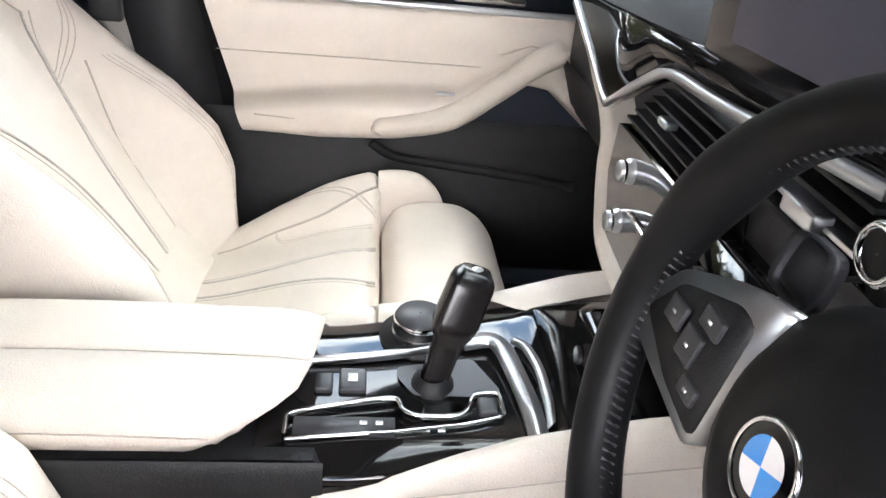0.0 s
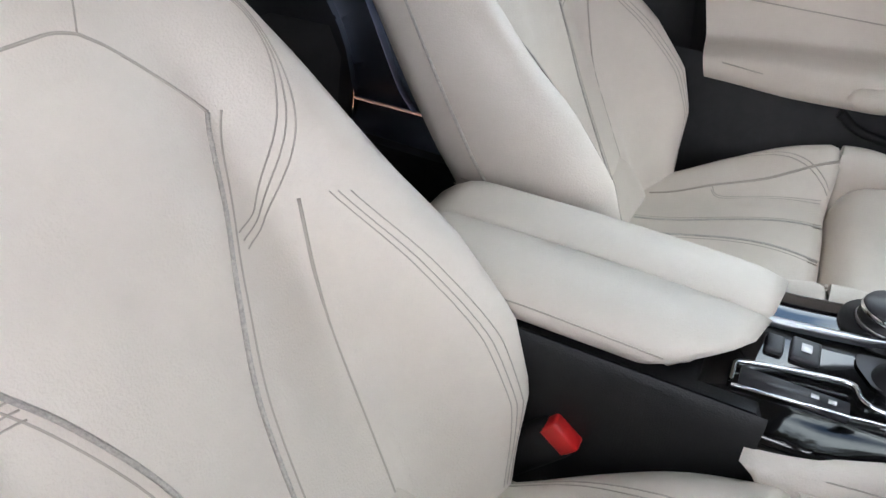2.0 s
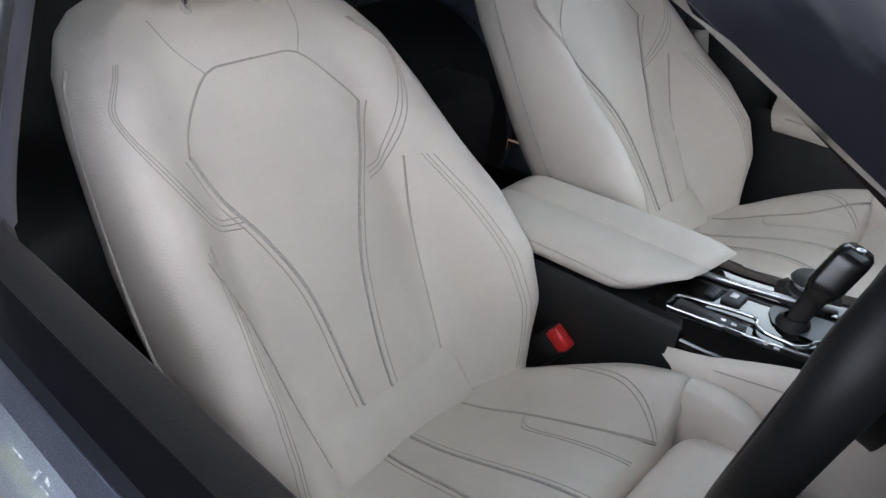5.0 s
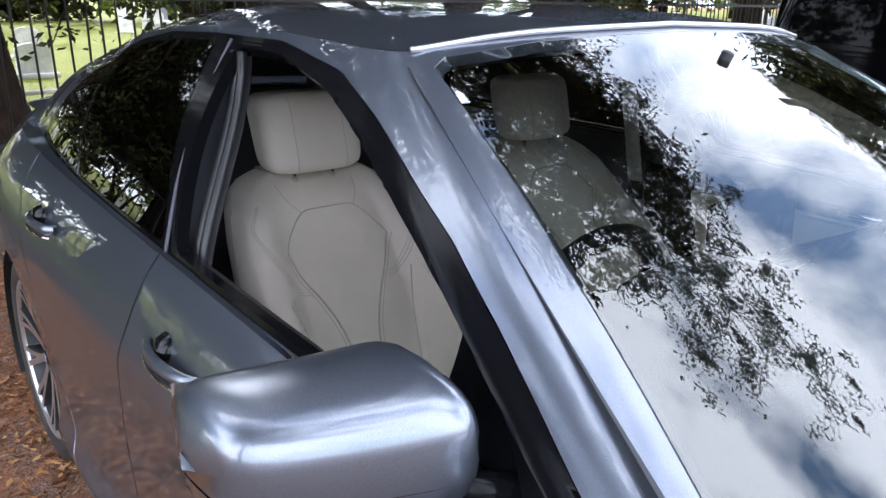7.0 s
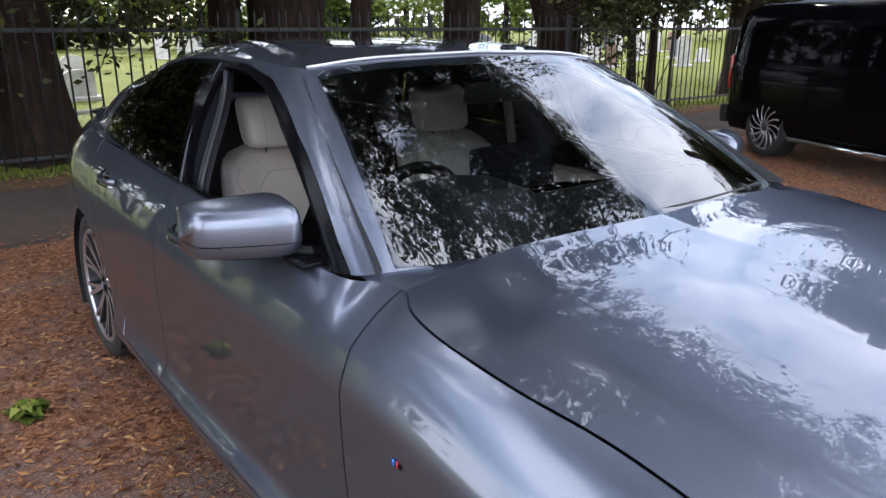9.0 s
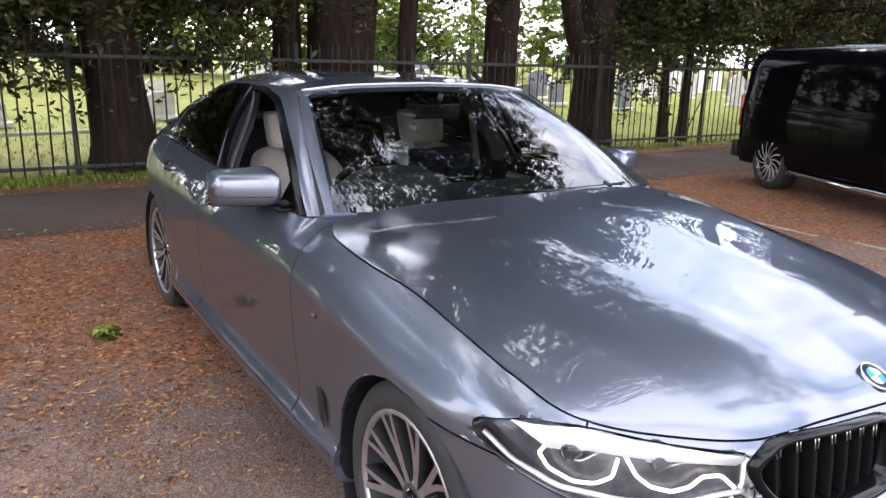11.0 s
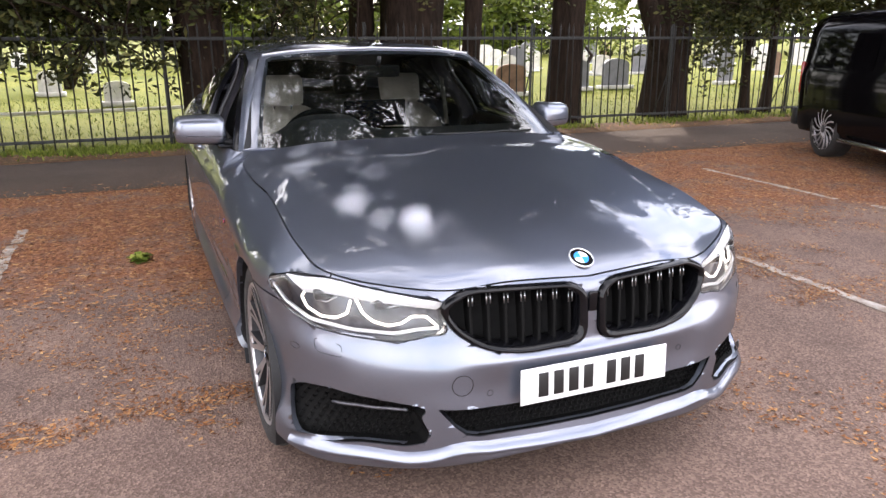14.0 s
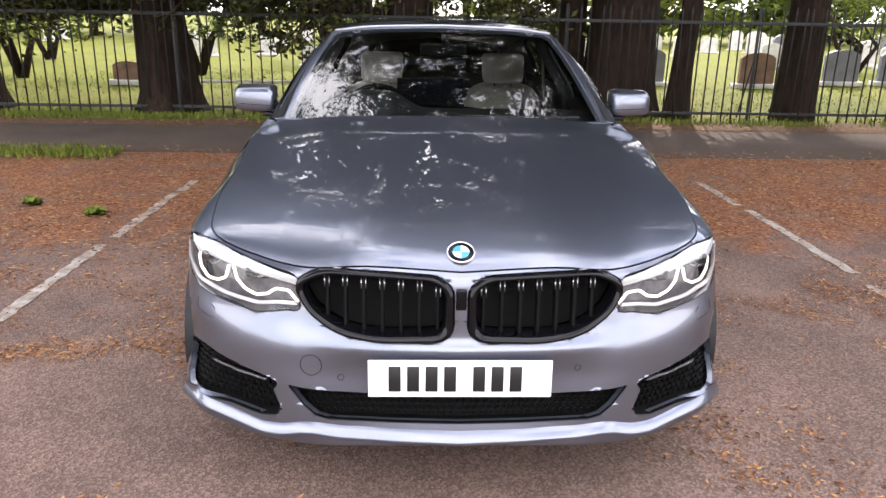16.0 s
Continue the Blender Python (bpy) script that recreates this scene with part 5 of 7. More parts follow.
part("knob_ring", b, SATIN, knob)
b = bmesh.new()
lathe(b, [(.671, .0285), (.674, .027), (.675, .001)], "z", 36, (.090, 1.440, 0))
part("knob_top", b, BUTTON_GREY, knob)
b = bmesh.new()
pl = rounded([(-.016, 1.374), (-.006, 1.359), (.047, 1.384), (.030, 1.466), (.012, 1.466), (-.015, 1.450)], .006, 3)
vs = [b.verts.new((x, y, .6465)) for x, y in pl]
b.faces.new(vs)
part("selector_plate", b, mat("grey_selector_plate", (.06, .06, .066), .4), console)
b = bmesh.new()
lathe(b, [(.640, .024), (.652, .021), (.658, .014)], "z", 28, (.004, 1.430, 0))
part("selector_collar", b, BLACK_PLASTIC, console)
b = bmesh.new()
rows = []
for t in np.linspace(0, 1, 18):
    c = Vector((.003 + .046 * t, 1.430 - .034 * t - .006 * t * t, .648 + .110 * t))
    w = float(np.interp(t, [0, .36, .44, .52, .90, .97, 1], [.0125, .0135, .0165, .0205, .0195, .0175, .013]))
    d = w * 1.15
    row = []
    for a in np.linspace(0, 2 * math.pi, 20, endpoint=False):
        ca, sa = math.cos(a), math.sin(a)
        px, py = math.copysign(abs(ca) ** .5, ca), math.copysign(abs(sa) ** .5, sa)
        row.append(c + Vector((w * px * .85, d * py, .30 * d * py * t)))
    rows.append(row)
grid_mesh(b, rows, close=True)
b.faces.new([b.verts.new(p) for p in rows[-1]])
sel = part("gear_selector", b, SELECTOR_BLACK, console, "gloss black gear selector lever", weld=.0003)
b = bmesh.new()
lathe(b, [(0, .006), (.001, .001)], "z", 12, (.049, 1.390, .7595))
part("selector_button", b, SATIN, sel)
for x, y, sxz, syz in ((.002, 1.541, .026, .018), (.006, 1.512, .034, .028), (-.030, 1.376, .024, .020)):
    b = bmesh.new()
    block(b, (sxz, syz, .010), (x, y, .645), .003)
    part("console_button", b, BUTTON_GREY, console)
b = bmesh.new()
prism(b, [(1.470, .640), (1.566, .640), (1.566, .6485), (1.470, .6485)], -.072, -.050)
part("button_strip", b, BUTTON_GREY, console)
b = bmesh.new()
pts = [(-.075, 1.573, .648), (-.051, 1.573, .649), (-.034, 1.524, .649), (-.025, 1.472, .650), (-.042, 1.461, .650), (-.049, 1.444, .650), (-.049, 1.414, .650), (-.041, 1.399, .650), (-.018, 1.388, .650), (-.014, 1.366, .650), (-.044, 1.362, .648)]
sweep_rect(b, [Vector(p) for p in smooth_curve(np.linspace(0, 1, len(pts)), pts, np.linspace(0, 1, 60))], .004, .005)
part("strip_frame", b, CHROME, console)
b = bmesh.new()
sweep_rect(b, [(-.078, 1.572, .646), (-.068, 1.469, .647), (-.056, 1.40, .647), (-.046, 1.365, .647)], .003, .004)
part("strip_frame", b, CHROME, console)
for x, y in ((-.058, 1.50), (-.058, 1.485), (-.062, 1.44), (-.062, 1.425)):
    b = bmesh.new()
    block(b, (.005, .007, .001), (x, y, .6490 if y > 1.46 else .6445), 0)
    part("button_mark", b, WHITE_PAINT, console)
b = bmesh.new()
block(b, (.012, .010, .001), (.006, 1.512, .6508), 0)
part("button_mark", b, WHITE_PAINT, console)

# Dashboard.
STK = lambda x: 1.175 + .19 * x
b = bmesh.new()
rows = []
for x in np.linspace(-.74, .74, 60):
    yf = 1.175
    cowl = .085 * math.exp(-((x + .36) / .19) ** 4)
    rows.append([(x, .80, .945), (x, .92, .975 + cowl), (x, 1.05, .985 + cowl), (x, 1.115 + (.03 if cowl > .01 else 0), .972 + cowl), (x, 1.135, .955), (x, yf - .030, .94), (x, yf - .032, .80), (x, yf - .06, .70), (x, 1.00, .62), (x, .80, .50)])
grid_mesh(b, rows)
DASH_TOP = mat("dash_soft_black", (.05, .05, .055), .55, vary=.15, vscale=30, bump=.2, bscale=600)
dash = part("dashboard", b, DASH_TOP, car, "black dashboard with gloss black trim and ivory edge", angle=35)


def dash_block(name, x0, x1, z0, z1, depth, material, y=None, bevel=.003, push=0.0, label=""):
    """A piece let into the face of the dashboard."""
    b2 = bmesh.new()
    y0, y1 = (STK(x0), STK(x1)) if y is None else (y, y)
    mid = Vector(((x0 + x1) / 2, (y0 + y1) / 2 + push, (z0 + z1) / 2))
    ang = math.atan2(y1 - y0, x1 - x0)
    block(b2, (abs(x1 - x0), depth, abs(z1 - z0)), mid, bevel, Matrix.Rotation(ang, 4, "Z"))
    return part(name, b2, material, dash, label)


def face_plate(name, pts, material, y, depth=.012, label="", r=.004):
    """A flat piece of the dashboard's face with its outline in (x, z)."""
    b2 = bmesh.new()
    pl = rounded(pts, r, 3)
    a = [b2.verts.new((x, y, z)) for x, z in pl]
    c = [b2.verts.new((x, y - depth, z)) for x, z in pl]
    b2.faces.new(a)
    for q in range(len(pl)):
        b2.faces.new((a[q], a[(q + 1) % len(pl)], c[(q + 1) % len(pl)], c[q]))
    return part(name, b2, material, dash, label, recalc=True)


FACE = 1.182
face_plate("gloss_trim", [(.60, .928), (.571, .917), (.46, .878), (.362, .846), (.271, .893), (.197, .930), (.141, .943), (.023, .951), (-.118, .967), (-.21, .976), (-.21, .992), (.057, .980), (.13, .977), (.338, .960), (.60, .944)], PIANO, FACE, .02, "gloss black trim strip")
line = [(.60, .930), (.571, .919), (.46, .880), (.385, .851), (.358, .845), (.333, .856), (.271, .893), (.210, .926), (.182, .937), (.141, .944), (.023, .952), (-.118, .968), (-.20, .976)]
dense = [Vector((x, FACE + .006, z)) for x, z in smooth_curve(range(len(line)), line, np.linspace(0, len(line) - 1, 120))]
b = bmesh.new()
sweep_rect(b, dense, .011, .008, (0, 1, 0))
part("bright_line", b, SATIN, dash, "satin metal line round the vents")
# vents
face_plate("vent_back", [(.318, .834), (.305, .862), (.178, .930), (.03, .944), (.00, .835)], BLACK_GLOSS, FACE - .030, .004)
for k in range(6):
    z = .848 + .0155 * k
    x1 = .312 - (z - .835) * 1.40
    dash_block("vent_slat", .01, x1, z, z + .0035, .026, BLACK_PLASTIC, y=FACE - .016, bevel=.0008)
for k in range(4):
    z = .905 + .017 * k
    dash_block("vent_slat", -.19, -.04, z, z + .005, .026, SATIN if k == 1 else BLACK_PLASTIC, y=FACE - .010, bevel=.0008)
face_plate("vent_back", [(-.02, .978), (-.20, .978), (-.20, .885), (-.02, .885)], BLACK_GLOSS, FACE - .030, .004)
dash_block("vent_tab", .145, .172, .884, .894, .016, SATIN, y=FACE)
dash_block("vent_tab", -.150, -.104, .918, .934, .018, SATIN, y=FACE + .004)
# radio and climate panels
stack = face_plate("radio_panel", [(.318, .832), (.322, .762), (.280, .686), (.15, .672), (-.10, .70), (-.10, .836)], PIANO, FACE - .004, .03, "gloss black radio and climate panel")
dash_block("chrome_bar", .085, .195, .7575, .7640, .010, CHROME, y=FACE + .004)
dash_block("chrome_bar", -.06, .085, .7575, .7640, .010, BUTTON_GREY, y=FACE + .002)
for k in range(5):
    dash_block("radio_button", .055 - .042 * k, .090 - .042 * k, .782, .800, .010, BUTTON_GREY, y=FACE + .002, bevel=.002)
    dash_block("radio_button", .055 - .042 * k, .090 - .042 * k, .712, .730, .010, BUTTON_GREY, y=FACE + .002, bevel=.002)
for x, z in ((.236, .797), (.243, .724)):
    b = bmesh.new()
    lathe(b, [(FACE - .006, .0165), (FACE + .002, .0165), (FACE + .003, .0140), (FACE + .013, .0136), (FACE + .015, .0118), (FACE + .0145, .0005)], "y", 32, (x, 0, z))
    dk = part("dial", b, SATIN, dash, "ribbed satin dial")
    b = bmesh.new()
    lathe(b, [(FACE + .006, .0140), (FACE + .008, .0146), (FACE + .010, .0140)], "y", 32, (x, 0, z))
    part("dial_ring", b, CHROME, dk)
# ivory edge down the passenger side of the stack
b = bmesh.new()
line = [(.60, .920), (.52, .893), (.44, .858), (.385, .832), (.348, .800), (.340, .762), (.318, .715), (.283, .672), (.20, .655), (.12, .655)]
rows = []
for (x, z), (x2, z2) in zip(smooth_curve(range(10), line, np.linspace(0, 9, 60)), smooth_curve(range(10), line, np.linspace(0, 9, 60) + .01)):
    d = Vector((x2 - x, 0, z2 - z)).normalized()
    n = Vector((-d.z, 0, d.x)) * -1
    c = Vector((x, FACE, z))
    rows.append([c - n * .014 + Vector((0, -.004, 0)), c - n * .004 + Vector((0, .006, 0)), c + n * .006 + Vector((0, .006, 0)), c + n * .016 + Vector((0, -.006, 0)), c + n * .022 + Vector((0, -.08, 0))])
grid_mesh(b, rows)
part("ivory_edge", b, LEATHER, dash, "ivory leather edge of the centre stack", recalc=True)
b = bmesh.new()
rows = []
for x in np.linspace(.37, .73, 16):
    rows.append([(x, 1.150, .80), (x, 1.155, .79), (x, 1.13, .72), (x, 1.06, .64), (x, .98, .58)])
grid_mesh(b, rows)
part("glove_box", b, BLACK_PLASTIC, dash, "black glove box lid")
# screen
b = bmesh.new()
scr_turn = Matrix.Rotation(radians(6), 4, "Z") @ Matrix.Rotation(radians(-4), 4, "X")
block(b, (.34, .014, .135), (-.068, 1.172, 1.052), .004, scr_turn)
scr = part("display", b, SCREEN_GLASS, dash, "dark glass display screen")
b = bmesh.new()
block(b, (.270, .002, .105), (-.084, 1.1795, 1.058), .001, scr_turn)
part("display_picture", b, mat("display_grey", (.10, .10, .135), .35, spec=.15), scr)
# start button
b = bmesh.new()
lathe(b, [(FACE - .004, .022), (FACE + .008, .022), (FACE + .010, .017), (FACE + .006, .016)], "y", 28, (-.212, 0, .940))
sb = part("start_button", b, CHROME, dash)
b = bmesh.new()
lathe(b, [(FACE + .0065, .0165), (FACE + .0075, .001)], "y", 24, (-.212, 0, .940))
part("start_cap", b, BLACK_PLASTIC, sb)

# Steering wheel.
WC = Vector((-.342, 1.306, .889))
tilt = radians(14)
WM = Matrix.Translation(WC) @ Matrix.Rotation(radians(90) - tilt, 4, "X") @ Matrix.Rotation(math.pi, 4, "Y")
# local frame: z towards the driver, y up the wheel
wz = Vector((0, math.cos(tilt), math.sin(tilt)))
wy = Vector((0, -math.sin(tilt), math.cos(tilt)))
wx = wy.cross(wz)
WM = Matrix((wx, wy, wz)).transposed().to_4x4()
WM.translation = WC
b = bmesh.new()
rows = []
for a in np.linspace(0, 2 * math.pi, 97)[:-1]:
    fat = 1 + .22 * (math.exp(-((math.sin(a) - .45) / .22) ** 2))
    flat = 1 - .03 * max(0, -math.sin(a)) ** 6
    row = []
    for k in range(16):
        q = 2 * math.pi * k / 16
        rr = .1795 * flat + .0185 * fat * math.cos(q)
        row.append((rr * math.cos(a), rr * math.sin(a), .0200 * fat * math.sin(q)))
    rows.append(row)
rows.append(rows[0])
grid_mesh(b, rows, close=True)
bmesh.ops.transform(b, matrix=WM, verts=b.verts)
wheel_rim = part("steering_wheel", b, BLACK_LEATHER, car, "black leather steering wheel with satin spokes", weld=.0003)
b = bmesh.new()
for a in np.linspace(0, 2 * math.pi, 160, endpoint=False):
    r0 = Vector((.1612 * math.cos(a), .1612 * math.sin(a), .005))
    r1 = Vector((.1612 * math.cos(a + .02), .1612 * math.sin(a + .02), -.005))
    rod(b, [r0, r1], .0012, 4)
bmesh.ops.transform(b, matrix=WM, verts=b.verts)
tagged(part("rim_stitching", b, BUTTON_GREY, wheel_rim), kind="stuff")
b = bmesh.new()
rows = []
for r, z in ((.002, .004), (.03, .0035), (.050, .001), (.066, -.008), (.074, -.022), (.076, -.05)):
    rows.append([(r * math.cos(a), r * 1.14 * math.sin(a) + .008, z) for a in np.linspace(0, 2 * math.pi, 40, endpoint=False)])
grid_mesh(b, rows, close=True)
bmesh.ops.transform(b, matrix=WM, verts=b.verts)
part("airbag_pad", b, BLACK_LEATHER, wheel_rim)
for sx in (1, -1):
    outline = rounded([(.050, .062), (.092, .052), (.148, .026), (.172, -.012), (.172, -.034), (.118, -.042), (.062, -.050)], .010, 4)
    b = bmesh.new()
    front = [b.verts.new((sx * x, y, -.004 + .05 * (x - .05))) for x, y in outline]
    rear = [b.verts.new((sx * x * .99, y * .98, -.016 + .05 * (x - .05))) for x, y in outline]
    b.faces.new(front)
    for q in range(len(front)):
        b.faces.new((front[q], front[(q + 1) % len(front)], rear[(q + 1) % len(front)], rear[q]))
    bmesh.ops.transform(b, matrix=WM, verts=b.verts)
    part("spoke", b, SATIN, wheel_rim, "satin aluminium spoke", recalc=True)
    b = bmesh.new()
    pl = rounded([(.160, -.014), (.138, .020), (.084, .041), (.066, .038), (.062, -.041), (.108, -.034)], .007, 3)
    front = [b.verts.new((sx * x, y, -.0018 + .05 * (x - .05))) for x, y in pl]
    rear = [b.verts.new((sx * x, y, -.006 + .05 * (x - .05))) for x, y in pl]
    b.faces.new(front)
    for q in range(len(front)):
        b.faces.new((front[q], front[(q + 1) % len(front)], rear[(q + 1) % len(front)], rear[q]))
    bmesh.ops.transform(b, matrix=WM, verts=b.verts)
    part("switch_panel", b, BLACK_PLASTIC, wheel_rim, recalc=True)
    for x, y, w, h in ((.128, .004, .022, .018), (.094, .020, .024, .014), (.102, -.003, .022, .022), (.082, -.022, .020, .012)):
        b = bmesh.new()
        block(b, (w, h, .004), (sx * x, y, -.0008 + .05 * (x - .05)), .0015)
        bmesh.ops.transform(b, matrix=WM, verts=b.verts)
        part("switch", b, BUTTON_GREY, wheel_rim)
        b = bmesh.new()
        block(b, (.0045, .0022, .0006), (sx * x, y, .0015 + .05 * (x - .05)), 0)
        bmesh.ops.transform(b, matrix=WM, verts=b.verts)
        part("switch_mark", b, WHITE_PAINT, wheel_rim)
    b = bmesh.new()
    block(b, (.042, .040, .006), (sx * .108, .062, -.045), .010, None, 3)
    bmesh.ops.transform(b, matrix=WM, verts=b.verts)
    part("shift_paddle", b, BUTTON_GREY, wheel_rim)
b = bmesh.new()
block(b, (.030, .09, .014), (0, -.115, -.002), .004)
bmesh.ops.transform(b, matrix=WM, verts=b.verts)
part("spoke", b, SATIN, wheel_rim)
b = bmesh.new()
rod(b, [WC - wz * .00, WC - wz * .20], .045, 20)
part("steering_column", b, BLACK_PLASTIC, wheel_rim)
# roundel in the middle of the wheel
for prof, mtl in (([(.002, .0255), (.0055, .0255), (.0065, .0240), (.0055, .0228)], CHROME), ([(.0050, .0230), (.0055, .0160)], BLACK_GLOSS)):
    b = bmesh.new()
    lathe(b, prof, "z", 40)
    bmesh.ops.transform(b, matrix=WM @ Matrix.Translation((0, 0, 0)), verts=b.verts)
    part("wheel_badge", b, mtl, wheel_rim)
for q in range(4):
    b = bmesh.new()
    arc = [b.verts.new((0, 0, .0060))] + [b.verts.new((.0160 * math.cos(a), .0160 * math.sin(a), .0057)) for a in np.linspace(q * math.pi / 2 + .35, (q + 1) * math.pi / 2 + .35, 9)]
    b.faces.new(arc)
    bmesh.ops.transform(b, matrix=WM @ Matrix.Translation((0, 0, 0)), verts=b.verts)
    part("badge_quarter", b, BLUE_PAINT if q % 2 else WHITE_PAINT, wheel_rim)

# Door linings.
def door_lining(sx, dark):
    door = door_front_p if sx > 0 else door_front_d
    b = bmesh.new()
    rows = []
    for y in np.linspace(.86, 1.80, 40):
        zt = .925 + .035 * (y - .9)
        rows.append([(sx * .822, y, zt + .020), (sx * .800, y, zt + .016), (sx * .775, y, zt), (sx * .760, y, zt - .03)])
    grid_mesh(b, rows)
    part("door_top_trim", b, BLACK_PLASTIC, door)
    b = bmesh.new()
    rows = []
    for u in np.linspace(0, 1, 48):
        row = []
        y0 = 1.08 + .66 * u
        zl = float(np.interp(y0, [1.08, 1.165, 1.21, 1.27, 1.35, 1.465, 1.60, 1.75], [.660, .735, .742, .714, .664, .638, .632, .632]))
        za = max(float(np.interp(y0, [1.10, 1.30, 1.46, 1.61, 1.74], [.735, .730, .722, .709, .692])), zl + .055)
        d = .044 * bump_fn(y0, 1.22, 1.42) * (1 - .35 * bump_fn(y0, 1.55, 1.74))
        sec = [(.764, .868), (.754, .858), (.751, .80), (.749, za + .020), (.746 - .1 * d, za + .003), (.742 - .6 * d, za - .006), (.738 - d, za - .022), (.737 - d, zl + .024), (.742 - d, zl + .007), (.752 - d, zl), (.778, zl - .006)]
        for x, z in smooth_curve(range(len(sec)), sec, np.linspace(0, len(sec) - 1, 31)):
            row.append((sx * x, y0 + (1.552 + .287 * z - 1.74) * u, z))
        rows.append(row)
    grid_mesh(b, rows)
    part("door_panel", b, LEATHER, door, "ivory leather door panel")
    # black edge of the door, raked like the pillar behind it
    b = bmesh.new()
    grid_mesh(b, [[(sx * (.758 + .02 * k), 1.548 + .287 * z + .030 * k, z) for k in (0, .3, 1, 1.6)] for z in np.linspace(.30, .93, 12)])
    part("door_edge", b, BLACK_PLASTIC, door)
    b = bmesh.new()
    rows = []
    for t, (y, z) in zip(np.linspace(0, 1, 30), smooth_curve(range(6), [(1.50, .660), (1.440, .668), (1.356, .690), (1.28, .744), (1.206, .800), (1.160, .822)], np.linspace(0, 5, 30))):
        w = .022 * (1 - .85 * max(0.0, (abs(2 * t - 1) - .86) / .14) ** 2)
        rows.append([(sx * (.704 - .008 * math.sin(math.pi * t) + .022 * math.cos(a)), y + .35 * w * math.sin(a), z + w * math.sin(a)) for a in np.linspace(0, 2 * math.pi, 14, endpoint=False)])
    grid_mesh(b, rows, close=True)
    b.faces.new([b.verts.new(p) for p in rows[0]])
    b.faces.new([b.verts.new(p) for p in rows[-1]])
    part("door_pull", b, LEATHER, door, "ivory leather pull handle", weld=.0003)
    b = bmesh.new()
    rod(b, [(sx * .7625, y, .868 + .010 * (y - 1.2)) for y in np.linspace(1.02, 1.79, 12)], .007, 8)
    part("door_chrome", b, SATIN, door)
    b = bmesh.new()
    block(b, (.012, .13, .020), (sx * .757, 1.30, .893), .005)
    part("door_release", b, CHROME, door)
    b = bmesh.new()
    block(b, (.020, .036, .003), (sx * .728, 1.368, .7245), .001)
    part("lock_button", b, SATIN, door)
    b = bmesh.new()
    rows = []
    for y in np.linspace(.80, 1.82, 30):
        pk = .03 * math.sin(math.pi * min(1, max(0, (y - .95) / .75)))
        rows.append([(sx * .770, y, .66), (sx * (.752), y, .625), (sx * (.760), y, .56), (sx * (.735 - pk), y, .52), (sx * (.735 - pk), y, .42), (sx * .78, y, .33), (sx * .82, y, .30)])
    grid_mesh(b, rows)
    part("door_pocket", b, BLACK_PLASTIC, door)
    b = bmesh.new()
    for z0, z1 in ((.770, .772),):
        rod(b, [(sx * .7492, y, z0 + (z1 - z0) * (y - 1.1) / .65 + .04 * (1 - bump_fn(y, 1.0, 1.4)) * (1 if z0 < .75 else 0)) for y in np.linspace(1.30 if z0 < .75 else 1.05, 1.78, 14)], .0012, 4)
    rod(b, [(sx * .7005, y, z) for y, z in ((1.71, .672), (1.65, .668), (1.58, .666), (1.50, .666))], .0012, 4)
    part("door_seam", b, STITCH, door)
    b = bmesh.new()
    rod(b, [(sx * .708, y, z) for y, z in smooth_curve(range(5), [(1.50, .628), (1.455, .602), (1.345, .588), (1.23, .574), (1.10, .556)], np.linspace(0, 4, 24))], .009, 8)
    part("pocket_rim", b, BLACK_PLASTIC, door)


door_lining(1, False)
door_lining(-1, True)

# Inner edge of the window frames: gloss black, broad along the screen pillar, closed ahead of the mirror.
def glass_x(z, inn):
    return .83 - inn - .59 * (z - .95)


FRAME_OUT = [(1.90, 1.330), (1.70, 1.313), (1.568, 1.284), (1.44, 1.238), (1.345, 1.197), (1.25, 1.154), (1.19, 1.125), (1.08, 1.064), (1.005, 1.018), (.94, .980), (.89, .952)]
FRAME_IN = [(1.90, 1.316), (1.705, 1.294), (1.575, 1.262), (1.455, 1.220), (1.36, 1.176), (1.275, 1.134), (1.20, 1.094), (1.165, 1.070), (1.152, 1.035), (1.147, .995), (1.147, .955)]
for sx, owner in ((1, door_front_p), (-1, door_front_d)):
    b = bmesh.new()
    rows = []
    for (y0, z0), (y1, z1) in zip(smooth_curve(range(11), FRAME_OUT, np.linspace(0, 10, 61)), smooth_curve(range(11), FRAME_IN, np.linspace(0, 10, 61))):
        row = []
        for k, inn in ((0, .004), (.30, .008), (.36, .016), (.70, .020), (.76, .028), (1.0, .032)):
            z = z0 + (z1 - z0) * k
            row.append((sx * glass_x(z, inn), y0 + (y1 - y0) * k, z))
        rows.append(row + [(sx * glass_x(z1, .060), y1 - .012, z1 + .012)])
    grid_mesh(b, rows)
    part("window_frame_inner", b, FRAME_BLACK, owner, "gloss black window frame", recalc=True, angle=25)

# Slim bright dividers between the side windows.
for sx in (1, -1):
    for y0, z0, y1, z1 in ((1.815, .992, 1.965, 1.335), (2.452, 1.008, 2.650, 1.268)):
        b = bmesh.new()
        pts = []
        for t in np.linspace(0, 1, 14):
            y, z = y0 + (y1 - y0) * t, z0 + (z1 - z0) * t
            xb = float(np.interp(y, [1.82, 2.45, 2.98], [.842, .825, .775]))
            xr = float(np.interp(y, [1.82, 2.06, 2.55, 2.9], [.606, .608, .590, .565]))
            zr = float(np.interp(y, [1.82, 2.06, 2.55, 2.9], [1.354, 1.356, 1.325, 1.268]))
            v = (z - .99) / (zr - .99)
            pts.append((sx * (xb + (xr - xb) * v + .026 * math.sin(math.pi * max(0, min(1, v))) + .003), y, z))
        rod(b, pts, .0035, 6)
        part("window_divider", b, TRIM_GREY, car)

